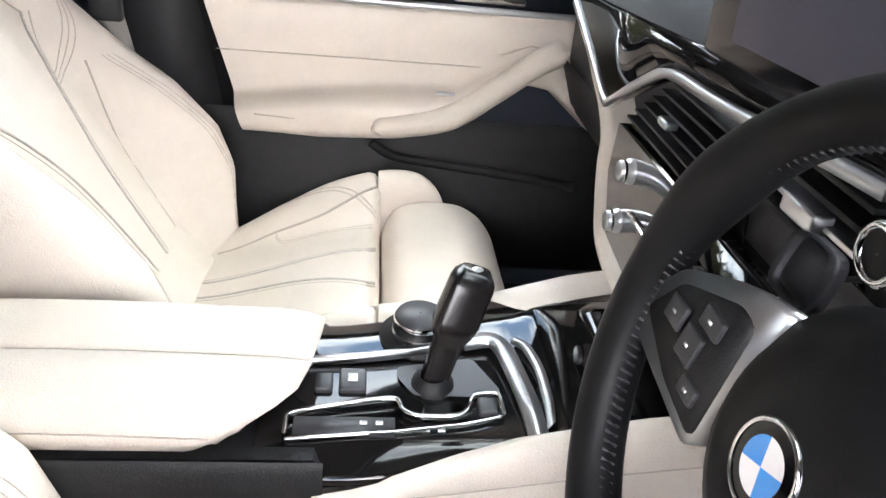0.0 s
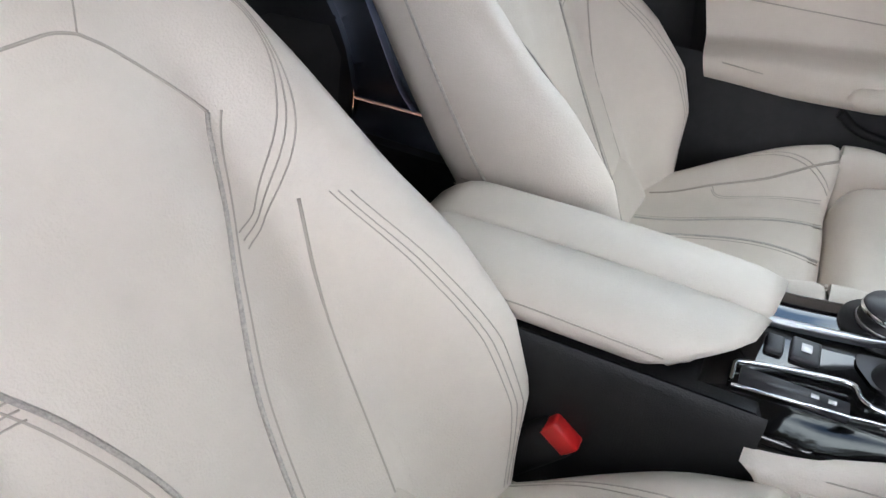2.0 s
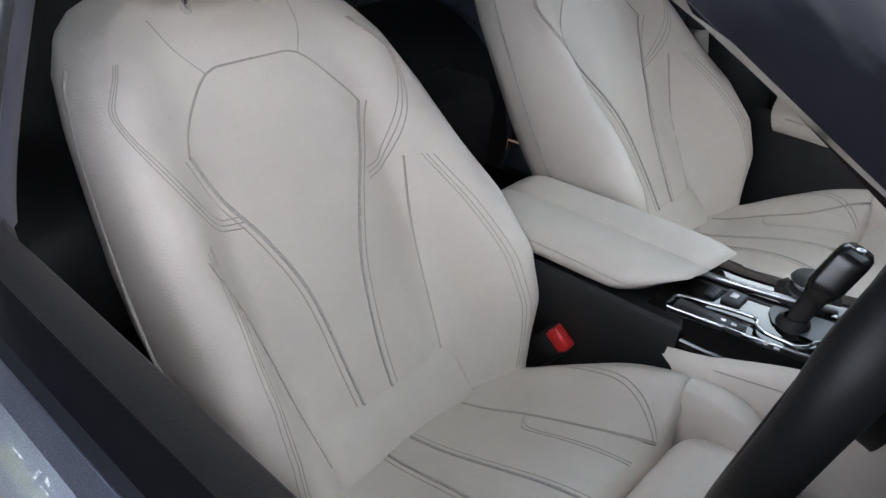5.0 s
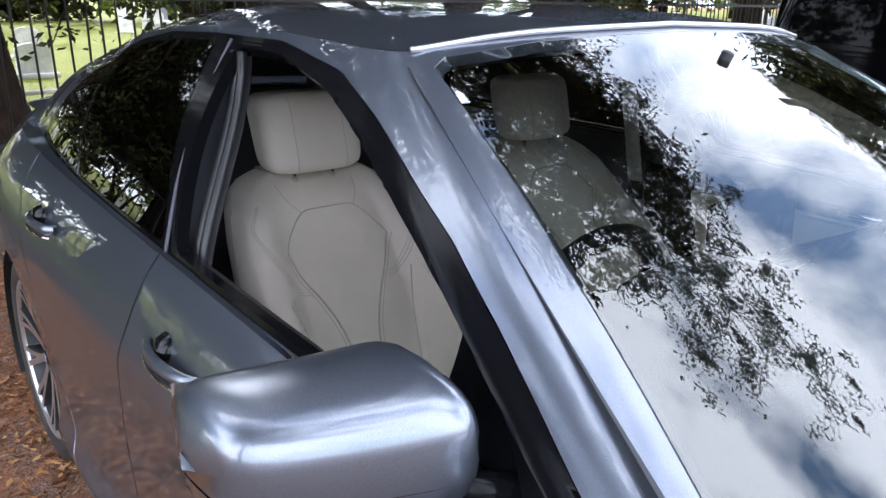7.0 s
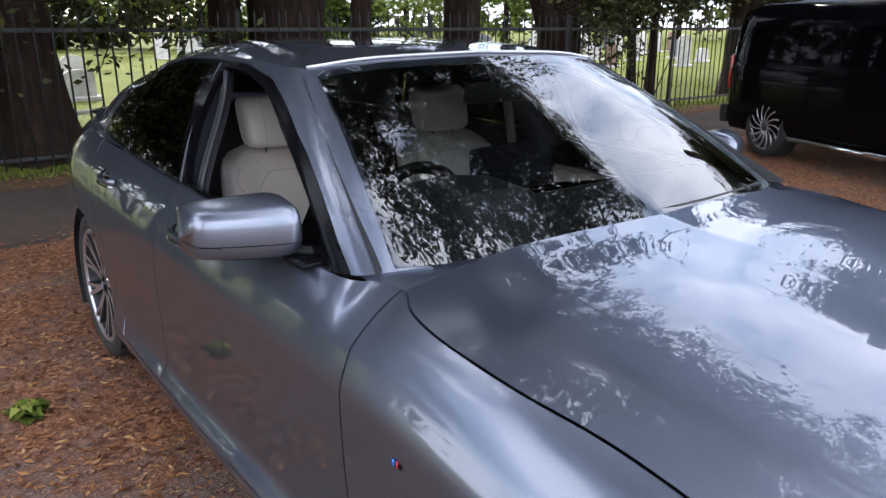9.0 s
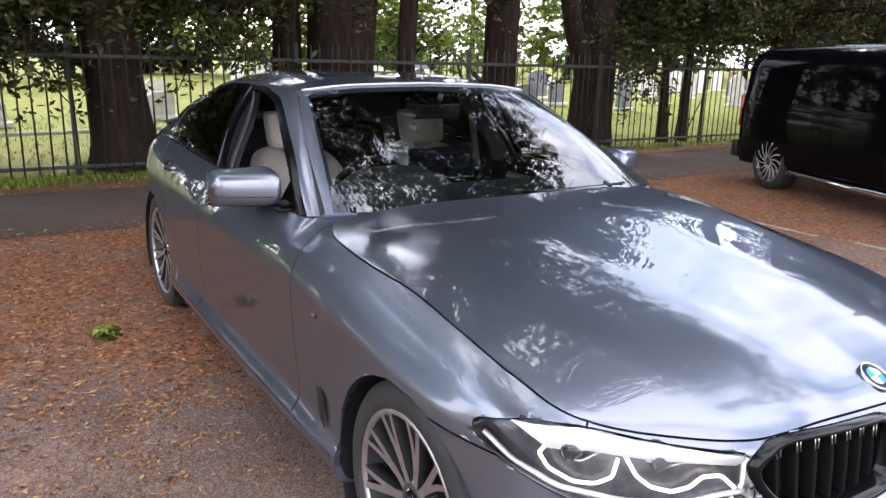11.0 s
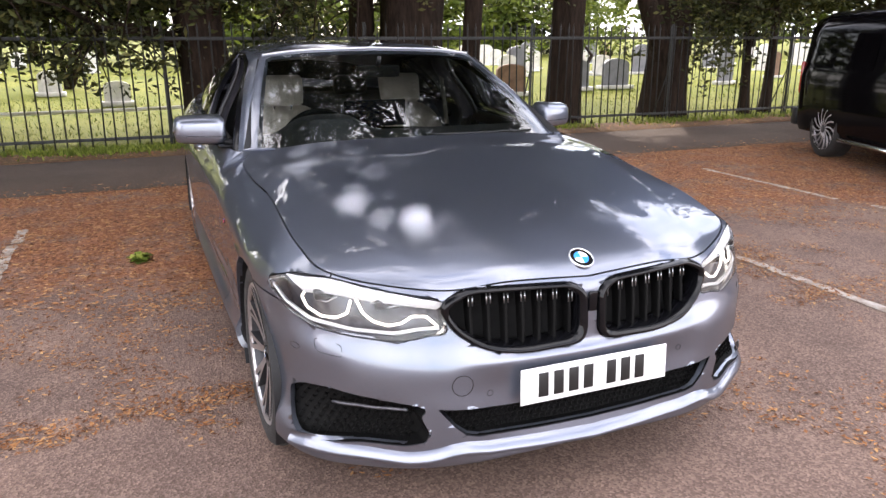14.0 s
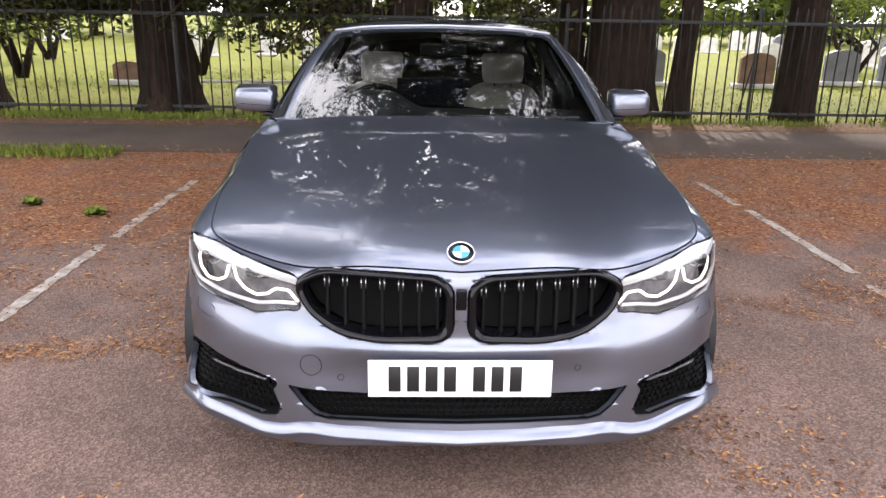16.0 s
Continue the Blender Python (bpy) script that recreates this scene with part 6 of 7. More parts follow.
# B-pillar trims with seals, belts.
for sx in (1, -1):
    b = bmesh.new()
    rows = []
    for t in np.linspace(0, 1, 20):
        z = .93 + .39 * t
        yb = 1.90 + .12 * bump_fn(z, .95, 1.32)
        wx_ = .775 - .17 * bump_fn(z, .90, 1.32)
        rows.append([(sx * (wx_ + .03), yb - .085, z), (sx * wx_, yb - .075, z), (sx * (wx_ - .022), yb - .045, z), (sx * (wx_ - .024), yb + .04, z), (sx * (wx_ + .02), yb + .10, z)])
    grid_mesh(b, rows)
    part("pillar_trim", b, TRIM_GREY, car, "grey pillar trim")
    b = bmesh.new()
    grid_mesh(b, [[(sx * .806, 1.785 - .05 * (.95 - z), z), (sx * .778, 1.80 - .05 * (.95 - z), z), (sx * .754, 1.855, z), (sx * .752, 1.94, z), (sx * .796, 2.00, z)] for z in np.linspace(.28, .95, 10)])
    part("pillar_foot", b, BLACK_PLASTIC, car)
    b = bmesh.new()
    for off, r in ((-.098, .012), (-.122, .010)):
        rod(b, [(sx * (.800 - .165 * bump_fn(z, .92, 1.32)), 1.905 + off + .125 * bump_fn(z, .95, 1.32), z) for z in np.linspace(.45, 1.315, 20)], r, 8)
    part("door_seal", b, SEAL, car)
    if sx < 0:
        continue
    b = bmesh.new()
    sweep_rect(b, [(sx * .625, 1.975, 1.20), (sx * .650, 1.935, .90), (sx * .690, 1.885, .55), (sx * .70, 1.86, .35)], .046, .002, (sx * 1, .2, 0))
    belt = part("seat_belt", b, mat("belt_webbing", (.30, .285, .26) if sx > 0 else (.05, .05, .05), .8, bump=.4, bscale=900), car)
    b = bmesh.new()
    block(b, (.02, .05, .055), (sx * .648, 1.925, .86), .006)
    part("belt_tongue", b, BLACK_PLASTIC, belt)

# Floor, rear bench, rear shelf, headliner, pillars inside.
b = bmesh.new()
block(b, (1.52, 2.7, .02), (0, 1.95, .262), 0)
part("cabin_floor", b, CARPET, car, "black carpet")
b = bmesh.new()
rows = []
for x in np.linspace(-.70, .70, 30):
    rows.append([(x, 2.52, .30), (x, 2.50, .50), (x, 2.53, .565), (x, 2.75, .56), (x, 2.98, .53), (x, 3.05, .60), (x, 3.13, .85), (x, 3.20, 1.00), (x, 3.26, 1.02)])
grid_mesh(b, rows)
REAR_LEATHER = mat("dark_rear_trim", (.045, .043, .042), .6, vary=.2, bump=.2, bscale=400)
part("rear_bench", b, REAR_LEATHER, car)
b = bmesh.new()
grid_mesh(b, [[(x, 3.24, 1.015), (x, 3.70, 1.03)] for x in np.linspace(-.68, .68, 8)])
part("parcel_shelf", b, CARPET, car)
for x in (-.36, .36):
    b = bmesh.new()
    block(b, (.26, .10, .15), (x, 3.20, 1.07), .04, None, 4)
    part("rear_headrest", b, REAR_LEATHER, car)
b = bmesh.new()
rows = []
for p, q in zip(sp, sd):
    rows.append([(-q.x + .02, q.y, q.z - .035), (-q.x * .6, (p.y + q.y) / 2, (p.z * .6 + q.z * .4) - .035), (0, p.y, p.z - .035), (q.x * .6, (p.y + q.y) / 2, (p.z * .6 + q.z * .4) - .035), (q.x - .02, q.y, q.z - .035)])
grid_mesh(b, rows)
part("headliner", b, HEADLINER, car)
b = bmesh.new()
block(b, (.24, .03, .065), (0, 1.33, 1.255), .014, Matrix.Rotation(radians(12), 4, "X"), 3)
rod(b, [(0, 1.30, 1.33), (0, 1.325, 1.27)], .012, 8)
part("rear_view_mirror", b, BLACK_PLASTIC, car)
for sx in (1, -1):
    b = bmesh.new()
    rows = []
    for t in np.linspace(0, 1, 14):
        z = .96 + .36 * t
        y = .86 + .66 * t
        x = .775 - .185 * t
        rows.append([(sx * (x + .02), y - .09, z), (sx * (x - .015), y - .05, z), (sx * (x - .02), y, z), (sx * (x + .01), y + .03, z)])
    grid_mesh(b, rows)
    part("screen_pillar_trim", b, BLACK_PLASTIC, car)
    b = bmesh.new()
    rows = []
    for t in np.linspace(0, 1, 16):
        y = 1.56 + 1.3 * t
        z = 1.345 - .07 * max(0, t - .5) * 2
        rows.append([(sx * .60, y, z - .01), (sx * .575, y, z - .03), (sx * .55, y, z - .028)])
    grid_mesh(b, rows)
    part("roof_rail_trim", b, BLACK_PLASTIC, car)

# ---- the ground ----
def layered(name, base, spots, scale, rough=.9, bump=.6, bscale=160, mask=None):
    """A ground material: coarse patches, fine grit, and a relief; mask lays a second layer where it is set."""
    m = bpy.data.materials.new(name)
    m.use_nodes = True
    nt = m.node_tree
    p = nt.nodes["Principled BSDF"]
    p.inputs["Roughness"].default_value = rough
    p.inputs["Specular IOR Level"].default_value = .25
    co = nt.nodes.new("ShaderNodeTexCoord")

    def noise_node(sc, detail=6.0, rgh=.6):
        n = nt.nodes.new("ShaderNodeTexNoise")
        n.inputs["Scale"].default_value, n.inputs["Detail"].default_value, n.inputs["Roughness"].default_value = sc, detail, rgh
        nt.links.new(co.outputs["Object"], n.inputs["Vector"])
        return n

    def ramp_node(src, stops):
        r = nt.nodes.new("ShaderNodeValToRGB")
        while len(r.color_ramp.elements) < len(stops):
            r.color_ramp.elements.new(.5)
        for e, (pos, c) in zip(r.color_ramp.elements, stops):
            e.position, e.color = pos, (*c, 1)
        nt.links.new(src, r.inputs[0])
        return r

    def mix(fac, a, b):
        n = nt.nodes.new("ShaderNodeMix")
        n.data_type = "RGBA"
        nt.links.new(fac, n.inputs["Factor"])
        nt.links.new(a, n.inputs[6])
        nt.links.new(b, n.inputs[7])
        return n.outputs[2]

    grit = nt.nodes.new("ShaderNodeTexVoronoi")
    grit.inputs["Scale"].default_value = bscale
    nt.links.new(co.outputs["Object"], grit.inputs["Vector"])
    stones = ramp_node(grit.outputs["Color"], base)
    patches = ramp_node(noise_node(scale).outputs["Fac"], spots)
    n = nt.nodes.new("ShaderNodeMix")
    n.data_type, n.blend_type = "RGBA", "MULTIPLY"
    n.inputs["Factor"].default_value = 1.0
    nt.links.new(stones.outputs[0], n.inputs[6])
    nt.links.new(patches.outputs[0], n.inputs[7])
    colour = n.outputs[2]
    if mask:
        litter_ramp, lo, hi, amount = mask
        sep = nt.nodes.new("ShaderNodeSeparateXYZ")
        nt.links.new(co.outputs["Object"], sep.inputs[0])
        edge = nt.nodes.new("ShaderNodeMapRange")
        edge.interpolation_type = "SMOOTHSTEP"
        edge.inputs["From Min"].default_value, edge.inputs["From Max"].default_value = lo, hi
        nt.links.new(sep.outputs["Y"], edge.inputs["Value"])
        cover = noise_node(1.7, 9.0, .72)
        addn = nt.nodes.new("ShaderNodeMath")
        addn.operation = "MULTIPLY_ADD"
        nt.links.new(edge.outputs[0], addn.inputs[0])
        addn.inputs[1].default_value = amount
        nt.links.new(cover.outputs["Fac"], addn.inputs[2])
        cut = nt.nodes.new("ShaderNodeMapRange")
        cut.inputs["From Min"].default_value, cut.inputs["From Max"].default_value = .70, .86
        nt.links.new(addn.outputs[0], cut.inputs["Value"])
        leaf = nt.nodes.new("ShaderNodeTexVoronoi")
        leaf.inputs["Scale"].default_value = 62
        nt.links.new(co.outputs["Object"], leaf.inputs["Vector"])
        colour = mix(cut.outputs[0], colour, ramp_node(leaf.outputs["Color"], litter_ramp).outputs[0])
    nt.links.new(colour, p.inputs["Base Color"])
    b = nt.nodes.new("ShaderNodeBump")
    b.inputs["Strength"].default_value, b.inputs["Distance"].default_value = bump, .012
    nt.links.new(grit.outputs["Distance"], b.inputs["Height"])
    nt.links.new(b.outputs[0], p.inputs["Normal"])
    return m


TARMAC = layered("worn_tarmac", [(0, (.103, .070, .059)), (.5, (.184, .127, .105)), (1, (.32, .230, .192))], [(.3, (.66, .64, .63)), (.7, (1.10, 1.05, 1.0))], 1.3, bscale=125, bump=.42,
                 mask=([(0, (.08, .034, .018)), (.45, (.21, .087, .045)), (.8, (.33, .147, .075)), (1, (.45, .25, .14))], .9, 2.6, .34))
PATH_TARMAC = layered("path_tarmac", [(0, (.060, .044, .035)), (1, (.135, .100, .080))], [(.3, (.6, .58, .56)), (.7, (1.0, .97, .93))], .9, bscale=110)
LAWN = layered("lawn", [(0, (.062, .072, .007)), (.5, (.125, .136, .011)), (1, (.19, .190, .022))], [(.3, (.72, .80, .60)), (.7, (1.1, 1.05, .95))], .35, bscale=40, bump=.9)
VERGE = layered("verge_earth", [(0, (.045, .026, .016)), (.6, (.12, .065, .036)), (1, (.20, .13, .07))], [(.35, (.9, .88, .72)), (.7, (1, 1, 1))], 2.2, bscale=60)
bm = bmesh.new()
bmesh.ops.create_grid(bm, x_segments=40, y_segments=40, size=400)
tagged(finish("ground", bm, TARMAC), kind="structure")
def strip(name, material, y0, y1, z, wob=.06, x0=-30, x1=40, n=160, seed=3):
    """A long strip of ground with an uneven edge."""
    rnd = random.Random(seed)
    b = bmesh.new()
    rows = []
    a0 = a1 = 0
    for x in np.linspace(x0, x1, n):
        a0, a1 = .7 * a0 + rnd.uniform(-wob, wob), .7 * a1 + rnd.uniform(-wob, wob)
        rows.append([(x, y0 + a0, z - .012), (x, y0 + a0 + .03, z), (x, (y0 + y1) / 2, z + .004), (x, y1 + a1 - .03, z), (x, y1 + a1, z - .012)])
    grid_mesh(b, rows)
    return tagged(finish(name, b, material), kind="structure")


strip("pavement", PATH_TARMAC, 5.15, 7.15, .016, .03)
strip("verge", VERGE, 7.10, 7.95, .030, .05, seed=5)
b = bmesh.new()
rows = []
rnd = random.Random(11)
for x in np.linspace(-120, 140, 80):
    rows.append([(x, y, .022 + (.02 if y > 8 else 0) + .10 * max(0, (y - 14) / 20) + .03 * math.sin(x * .4 + y)) for y in (7.80, 8.1, 10, 13, 18, 25, 35, 60, 120, 380)])
grid_mesh(b, rows)
tagged(finish("lawn", b, LAWN), "sunlit green mown lawn behind iron railings", "lawn", kind="structure")

# Worn white bay lines.
LINE_PAINT = mat("worn_white_paint", (.52, .48, .43), .8, color2=(.20, .15, .12), vscale=9, detail=10, bump=.5, bscale=120)
for x, y0, y1 in ((-2.13, .62, 1.86), (-2.12, 2.02, 3.30), (-2.10, 3.36, 3.78), (2.45, -.35, 1.20), (2.47, 1.40, 2.9), (2.45, 3.05, 3.92), (4.62, 2.2, 3.95), (4.70, .6, 1.9)):
    b = bmesh.new()
    rnd = random.Random(int(x * 100 + y0 * 10))
    rows = [[(x - .036 + rnd.uniform(-.010, .010), y, .004), (x, y, .0055), (x + .036 + rnd.uniform(-.010, .010), y, .004)] for y in np.linspace(y0, y1, 24)]
    grid_mesh(b, rows)
    tagged(finish("bay_line", b, LINE_PAINT), "worn white painted parking bay line on tarmac", "road marking", "bay lines", "structure")


def island_leaf_mat(name, stops, rough=.7, through=0.0):
    """Leaves whose colour changes from one to the next."""
    m = bpy.data.materials.new(name)
    m.use_nodes = True
    nt = m.node_tree
    p = nt.nodes["Principled BSDF"]
    p.inputs["Roughness"].default_value = rough
    p.inputs["Specular IOR Level"].default_value = .15
    g = nt.nodes.new("ShaderNodeNewGeometry")
    r = nt.nodes.new("ShaderNodeValToRGB")
    while len(r.color_ramp.elements) < len(stops):
        r.color_ramp.elements.new(.5)
    for e, (pos, c) in zip(r.color_ramp.elements, stops):
        e.position, e.color = pos, (*c, 1)
    nt.links.new(g.outputs["Random Per Island"], r.inputs[0])
    nt.links.new(r.outputs[0], p.inputs["Base Color"])
    if through:
        t = nt.nodes.new("ShaderNodeBsdfTranslucent")
        nt.links.new(r.outputs[0], t.inputs[0])
        mx = nt.nodes.new("ShaderNodeMixShader")
        mx.inputs[0].default_value = through
        nt.links.new(p.outputs[0], mx.inputs[1])
        nt.links.new(t.outputs[0], mx.inputs[2])
        nt.links.new(mx.outputs[0], nt.nodes["Material Output"].inputs[0])
    return m


# Fallen leaves and needles.
LITTER = island_leaf_mat("leaf_litter", [(0, (.06, .024, .011)), (.4, (.20, .082, .036)), (.75, (.35, .158, .064)), (1, (.52, .31, .14))], .85)


def flakes(name, n, place, size, seed, label):
    rnd = random.Random(seed)
    verts, faces = [], []
    for _ in range(n):
        x, y, z = place(rnd)
        a, tilt, s = rnd.uniform(0, 6.28), rnd.uniform(-.5, .5), size * rnd.uniform(.5, 1.5)
        w = s * rnd.uniform(.18, .5)
        c, q = math.cos(a), math.sin(a)
        k = len(verts)
        for u, v in ((-s, 0), (0, -w), (s, 0), (0, w)):
            verts.append((x + u * c - v * q, y + u * q + v * c, z + .004 + abs(u * tilt * .5) + abs(v) * .3))
        faces.append((k, k + 1, k + 2, k + 3))
    me = bpy.data.meshes.new(name)
    me.from_pydata(verts, [], faces)
    me.materials.append(LITTER)
    return tagged(new(name, me), label, "leaf litter", kind="stuff")


def litter_place(rnd):
    while True:
        x, y = rnd.uniform(-7, 9), rnd.uniform(.3, 5.1)
        d = noise.noise((x * .8, y * .8, 1.5)) * .9 + noise.noise((x * 3, y * 3, 4)) * .5
        if d + (y - 2.0) * .9 > rnd.uniform(-.5, .6):
            return x, y, 0.002


def sparse_place(rnd):
    while True:
        x, y = rnd.uniform(-5, 6), rnd.uniform(-3.0, 2.5)
        d = noise.noise((x * 1.1, y * 1.1, 7.5)) + .6 * noise.noise((x * 4, y * 4, 2))
        band = math.exp(-((y - .27 + .12 * math.sin(x * 1.7)) / .10) ** 2) * (1 if x < -.3 else .3)
        if d + band * 1.2 > rnd.uniform(.1, 1.1):
            return x, y, 0.002


def verge_place(rnd):
    return rnd.uniform(-8, 12), rnd.choice((rnd.gauss(7.45, .25), rnd.gauss(5.0, .22))), .03


flakes("leaf_litter", 52000, litter_place, .018, 21, "red-brown fallen leaves and needles over tarmac")
flakes("scattered_leaves", 30000, sparse_place, .012, 22, "thin scatter of orange-brown needles on tarmac")
flakes("verge_litter", 5200, verge_place, .026, 23, "fallen leaves along the verge")

# Grass on the verges and small weeds.
GRASS = island_leaf_mat("grass_blades", [(0, (.055, .080, .012)), (.6, (.13, .165, .022)), (1, (.23, .25, .05))], .7)
def blades(name, n, place, h, seed, label, category="grass"):
    rnd = random.Random(seed)
    verts, faces = [], []
    for _ in range(n):
        x, y, z = place(rnd)
        a, hh = rnd.uniform(0, 6.28), h * rnd.uniform(.5, 1.4)
        c, q, w = math.cos(a), math.sin(a), .006 + .10 * hh * rnd.random()
        lx, ly = rnd.gauss(0, .4) * hh, rnd.gauss(0, .4) * hh
        k = len(verts)
        verts += [(x - w * c, y - w * q, z), (x + w * c, y + w * q, z), (x + lx, y + ly, z + hh)]
        faces.append((k, k + 1, k + 2))
    me = bpy.data.meshes.new(name)
    me.from_pydata(verts, [], faces)
    me.materials.append(GRASS)
    return tagged(new(name, me), label, category, kind="stuff")


def tuft_place(rnd):
    while True:
        x = rnd.uniform(-9, 13)
        y = rnd.gauss(7.70, .16) if rnd.random() < .6 else rnd.gauss(4.95, .14)
        if noise.noise((x * .9, y * 2, 3)) > rnd.uniform(-.45, .5) and ((y > 6 and (x < -.8 or rnd.random() < .22)) or x < -3.2):
            return x, y, .02


blades("verge_grass", 16000, tuft_place, .07, 31, "rough green grass along verge and fence")
blades("lawn_grass", 22000, lambda r: (r.uniform(-12, 18), 7.9 + 9 * r.random() ** 1.6, .04), .05, 32, "sunlit lawn grass blades")
for k, (x, y) in enumerate(((-1.29, 2.56), (-3.07, 2.88), (-2.47, 2.60))):
    rnd = random.Random(50 + k)
    verts, faces = [], []
    for _ in range(46):
        a, l = rnd.uniform(0, 6.28), rnd.uniform(.03, .11)
        w = l * .32
        c, q, h = math.cos(a), math.sin(a), rnd.uniform(.015, .06)
        n0 = len(verts)
        verts += [(0, 0, .005), (l * .5 * c - w * q, l * .5 * q + w * c, h), (l * c, l * q, h * .6), (l * .5 * c + w * q, l * .5 * q - w * c, h)]
        faces.append((n0, n0 + 1, n0 + 2, n0 + 3))
    me = bpy.data.meshes.new("weed")
    me.from_pydata(verts, [], faces)
    me.materials.append(GRASS)
    o = tagged(new("weed", me), "small green weed growing in leaf litter", "plant", "weeds")
    o.location = (x, y, .002)

# ---- trees ----
BARK = mat("dark_bark", (.040, .026, .019), .95, spec=.1, color2=(.014, .010, .008), vscale=3.5, detail=10, bump=1.0, bscale=14, stretch=(6, 6, 1))
LEAF = island_leaf_mat("evergreen_leaves", [(0, (.014, .017, .006)), (.5, (.032, .038, .012)), (.85, (.065, .066, .020)), (1, (.12, .11, .036))], .55, .16)
LEAF_LIGHT = island_leaf_mat("light_green_leaves", [(0, (.035, .055, .008)), (.5, (.085, .115, .018)), (1, (.17, .20, .035))], .6, .30)


def leaf_cloud(clumps, per, spread, size, rnd, flat=.75):
    """Sprays of single leaves, each spray longer than it is wide."""
    rs = np.random.RandomState(rnd.randrange(10 ** 8))
    c = np.array([tuple(q) for q in clumps])
    grow = rs.uniform(.55, 1.45, len(c))
    axis = rs.normal(0, 1, (len(c), 3)) * (1, 1, .45)
    axis /= np.linalg.norm(axis, axis=1)[:, None]
    own = np.repeat(np.arange(len(c)), (per * rs.uniform(.5, 1.3, len(c))).astype(int))
    n = len(own)
    k = (spread * grow)[own][:, None]
    p = c[own] + rs.normal(0, .42, (n, 3)) * (1, 1, flat) * k + axis[own] * rs.normal(0, 1.05, (n, 1)) * k
    a = rs.normal(0, 1, (n, 3)) * (1, 1, .6)
    a /= np.linalg.norm(a, axis=1)[:, None]
    b = np.cross(a, rs.normal(0, 1, (n, 3)))
    b /= np.linalg.norm(b, axis=1)[:, None]
    s = size * rs.uniform(.6, 1.4, (n, 1))
    verts = np.stack([p - a * s, p + b * s * .42, p + a * s, p - b * s * .42], 1).reshape(-1, 3)
    me = bpy.data.meshes.new("crown")
    me.vertices.add(4 * n)
    me.vertices.foreach_set("co", verts.ravel())
    me.loops.add(4 * n)
    me.loops.foreach_set("vertex_index", np.arange(4 * n))
    me.polygons.add(n)
    me.polygons.foreach_set("loop_start", np.arange(0, 4 * n, 4))
    me.update(calc_edges=True)
    return me


def make_tree(x, y, r, height, seed, limbs, label, lean=(0, 0), leaf=None, per=28, spread=.20, size=.052, flare=1.5, twigs=4, bare=0.0, fork=None, first=4, mass=()):
    """A trunk with buttressed foot, limbs that part into twigs, and leaves in clumps round them. limbs: (start height,
    end offset); mass: (middle, half sizes, sprays) of closed foliage; the high ones lie out of view, added to block sun
    and sky.
    """
    rnd = random.Random(seed)
    t = thing("tree", label, "tree", (x, y, 0), "trees along the fence")
    b = bmesh.new()
    rows = []
    for z in np.concatenate([np.linspace(-.05, 1.0, 9), np.linspace(1.3, height, 10)]):
        f = 1 + (flare - 1) * math.exp(-max(0, z) / .28)
        rr = r * f * (1 - .45 * max(0, z) / height)
        row = []
        for k in range(20):
            a = 2 * math.pi * k / 20
            g = 1 + .10 * math.sin(3 * a + seed) + .08 * math.sin(5 * a + 2 * seed + z) + .05 * math.sin(9 * a + z * 2)
            row.append((rr * g * math.cos(a) + lean[0] * z + .03 * math.sin(z * 1.3 + seed), rr * g * math.sin(a) + lean[1] * z, z))
        rows.append(row)
    grid_mesh(b, rows, close=True)
    if fork:
        for dx, dy, top in fork:
            pts = [Vector((lean[0] * 1.0, 0, .9)), Vector((dx * .35, dy * .35, 1.5)), Vector((dx * .8, dy * .8, 2.4)), Vector((dx * 1.3, dy * 1.3, top))]
            dense = smooth_curve([0, 1, 2, 3], [tuple(p) for p in pts], np.linspace(0, 3, 14))
            rod(b, dense, list(np.linspace(r * .62, r * .30, 14)), 12)
    part("trunk", b, BARK, t)
    clumps = []
    for z0, (ex, ey, ez) in limbs:
        b = bmesh.new()
        p0 = Vector((lean[0] * z0, lean[1] * z0, z0))
        p3 = Vector((ex, ey, ez))
        mid = p0.lerp(p3, .5) + Vector((rnd.gauss(0, .25), rnd.gauss(0, .25), .25 * (p3 - p0).length * .4))
        dense = [Vector(q) for q in smooth_curve([0, 1, 2], [tuple(p0), tuple(mid), tuple(p3)], np.linspace(0, 2, 12))]
        rod(b, dense, list(np.linspace(r * .34, r * .07, 12)), 8)
        for i in range(first, 12):
            for _ in range(twigs):
                d = Vector((rnd.gauss(0, 1), rnd.gauss(0, 1), rnd.gauss(-.1, .6))).normalized() * rnd.uniform(.4, 1.25)
                q = dense[i] + d
                m = dense[i].lerp(q, .55) + Vector((0, 0, rnd.uniform(0, .12)))
                rod(b, [dense[i], m, q], [r * .05, r * .035, r * .012], 5)
                if rnd.random() > bare:
                    clumps += [q, m.lerp(q, .4) + Vector((rnd.gauss(0, .2), rnd.gauss(0, .2), rnd.gauss(0, .2)))]
        part("limb", b, BARK, t)
    me = leaf_cloud(clumps, per, spread, size, rnd)
    me.materials.append(leaf or LEAF)
    o = new("crown", me)
    o.parent = t
    high = []
    for mid, half, n in mass:
        for _ in range(n):
            d = Vector((rnd.gauss(0, 1), rnd.gauss(0, 1), rnd.gauss(0, 1))).normalized() * rnd.random() ** .4
            high.append(Vector((mid[0] + d.x * half[0], mid[1] + d.y * half[1], mid[2] + d.z * half[2])))
    if high:
        me = leaf_cloud(high, 56, .27, .070, rnd)
        me.materials.append(leaf or LEAF)
        o = new("crown", me)
        o.parent = t
    return t


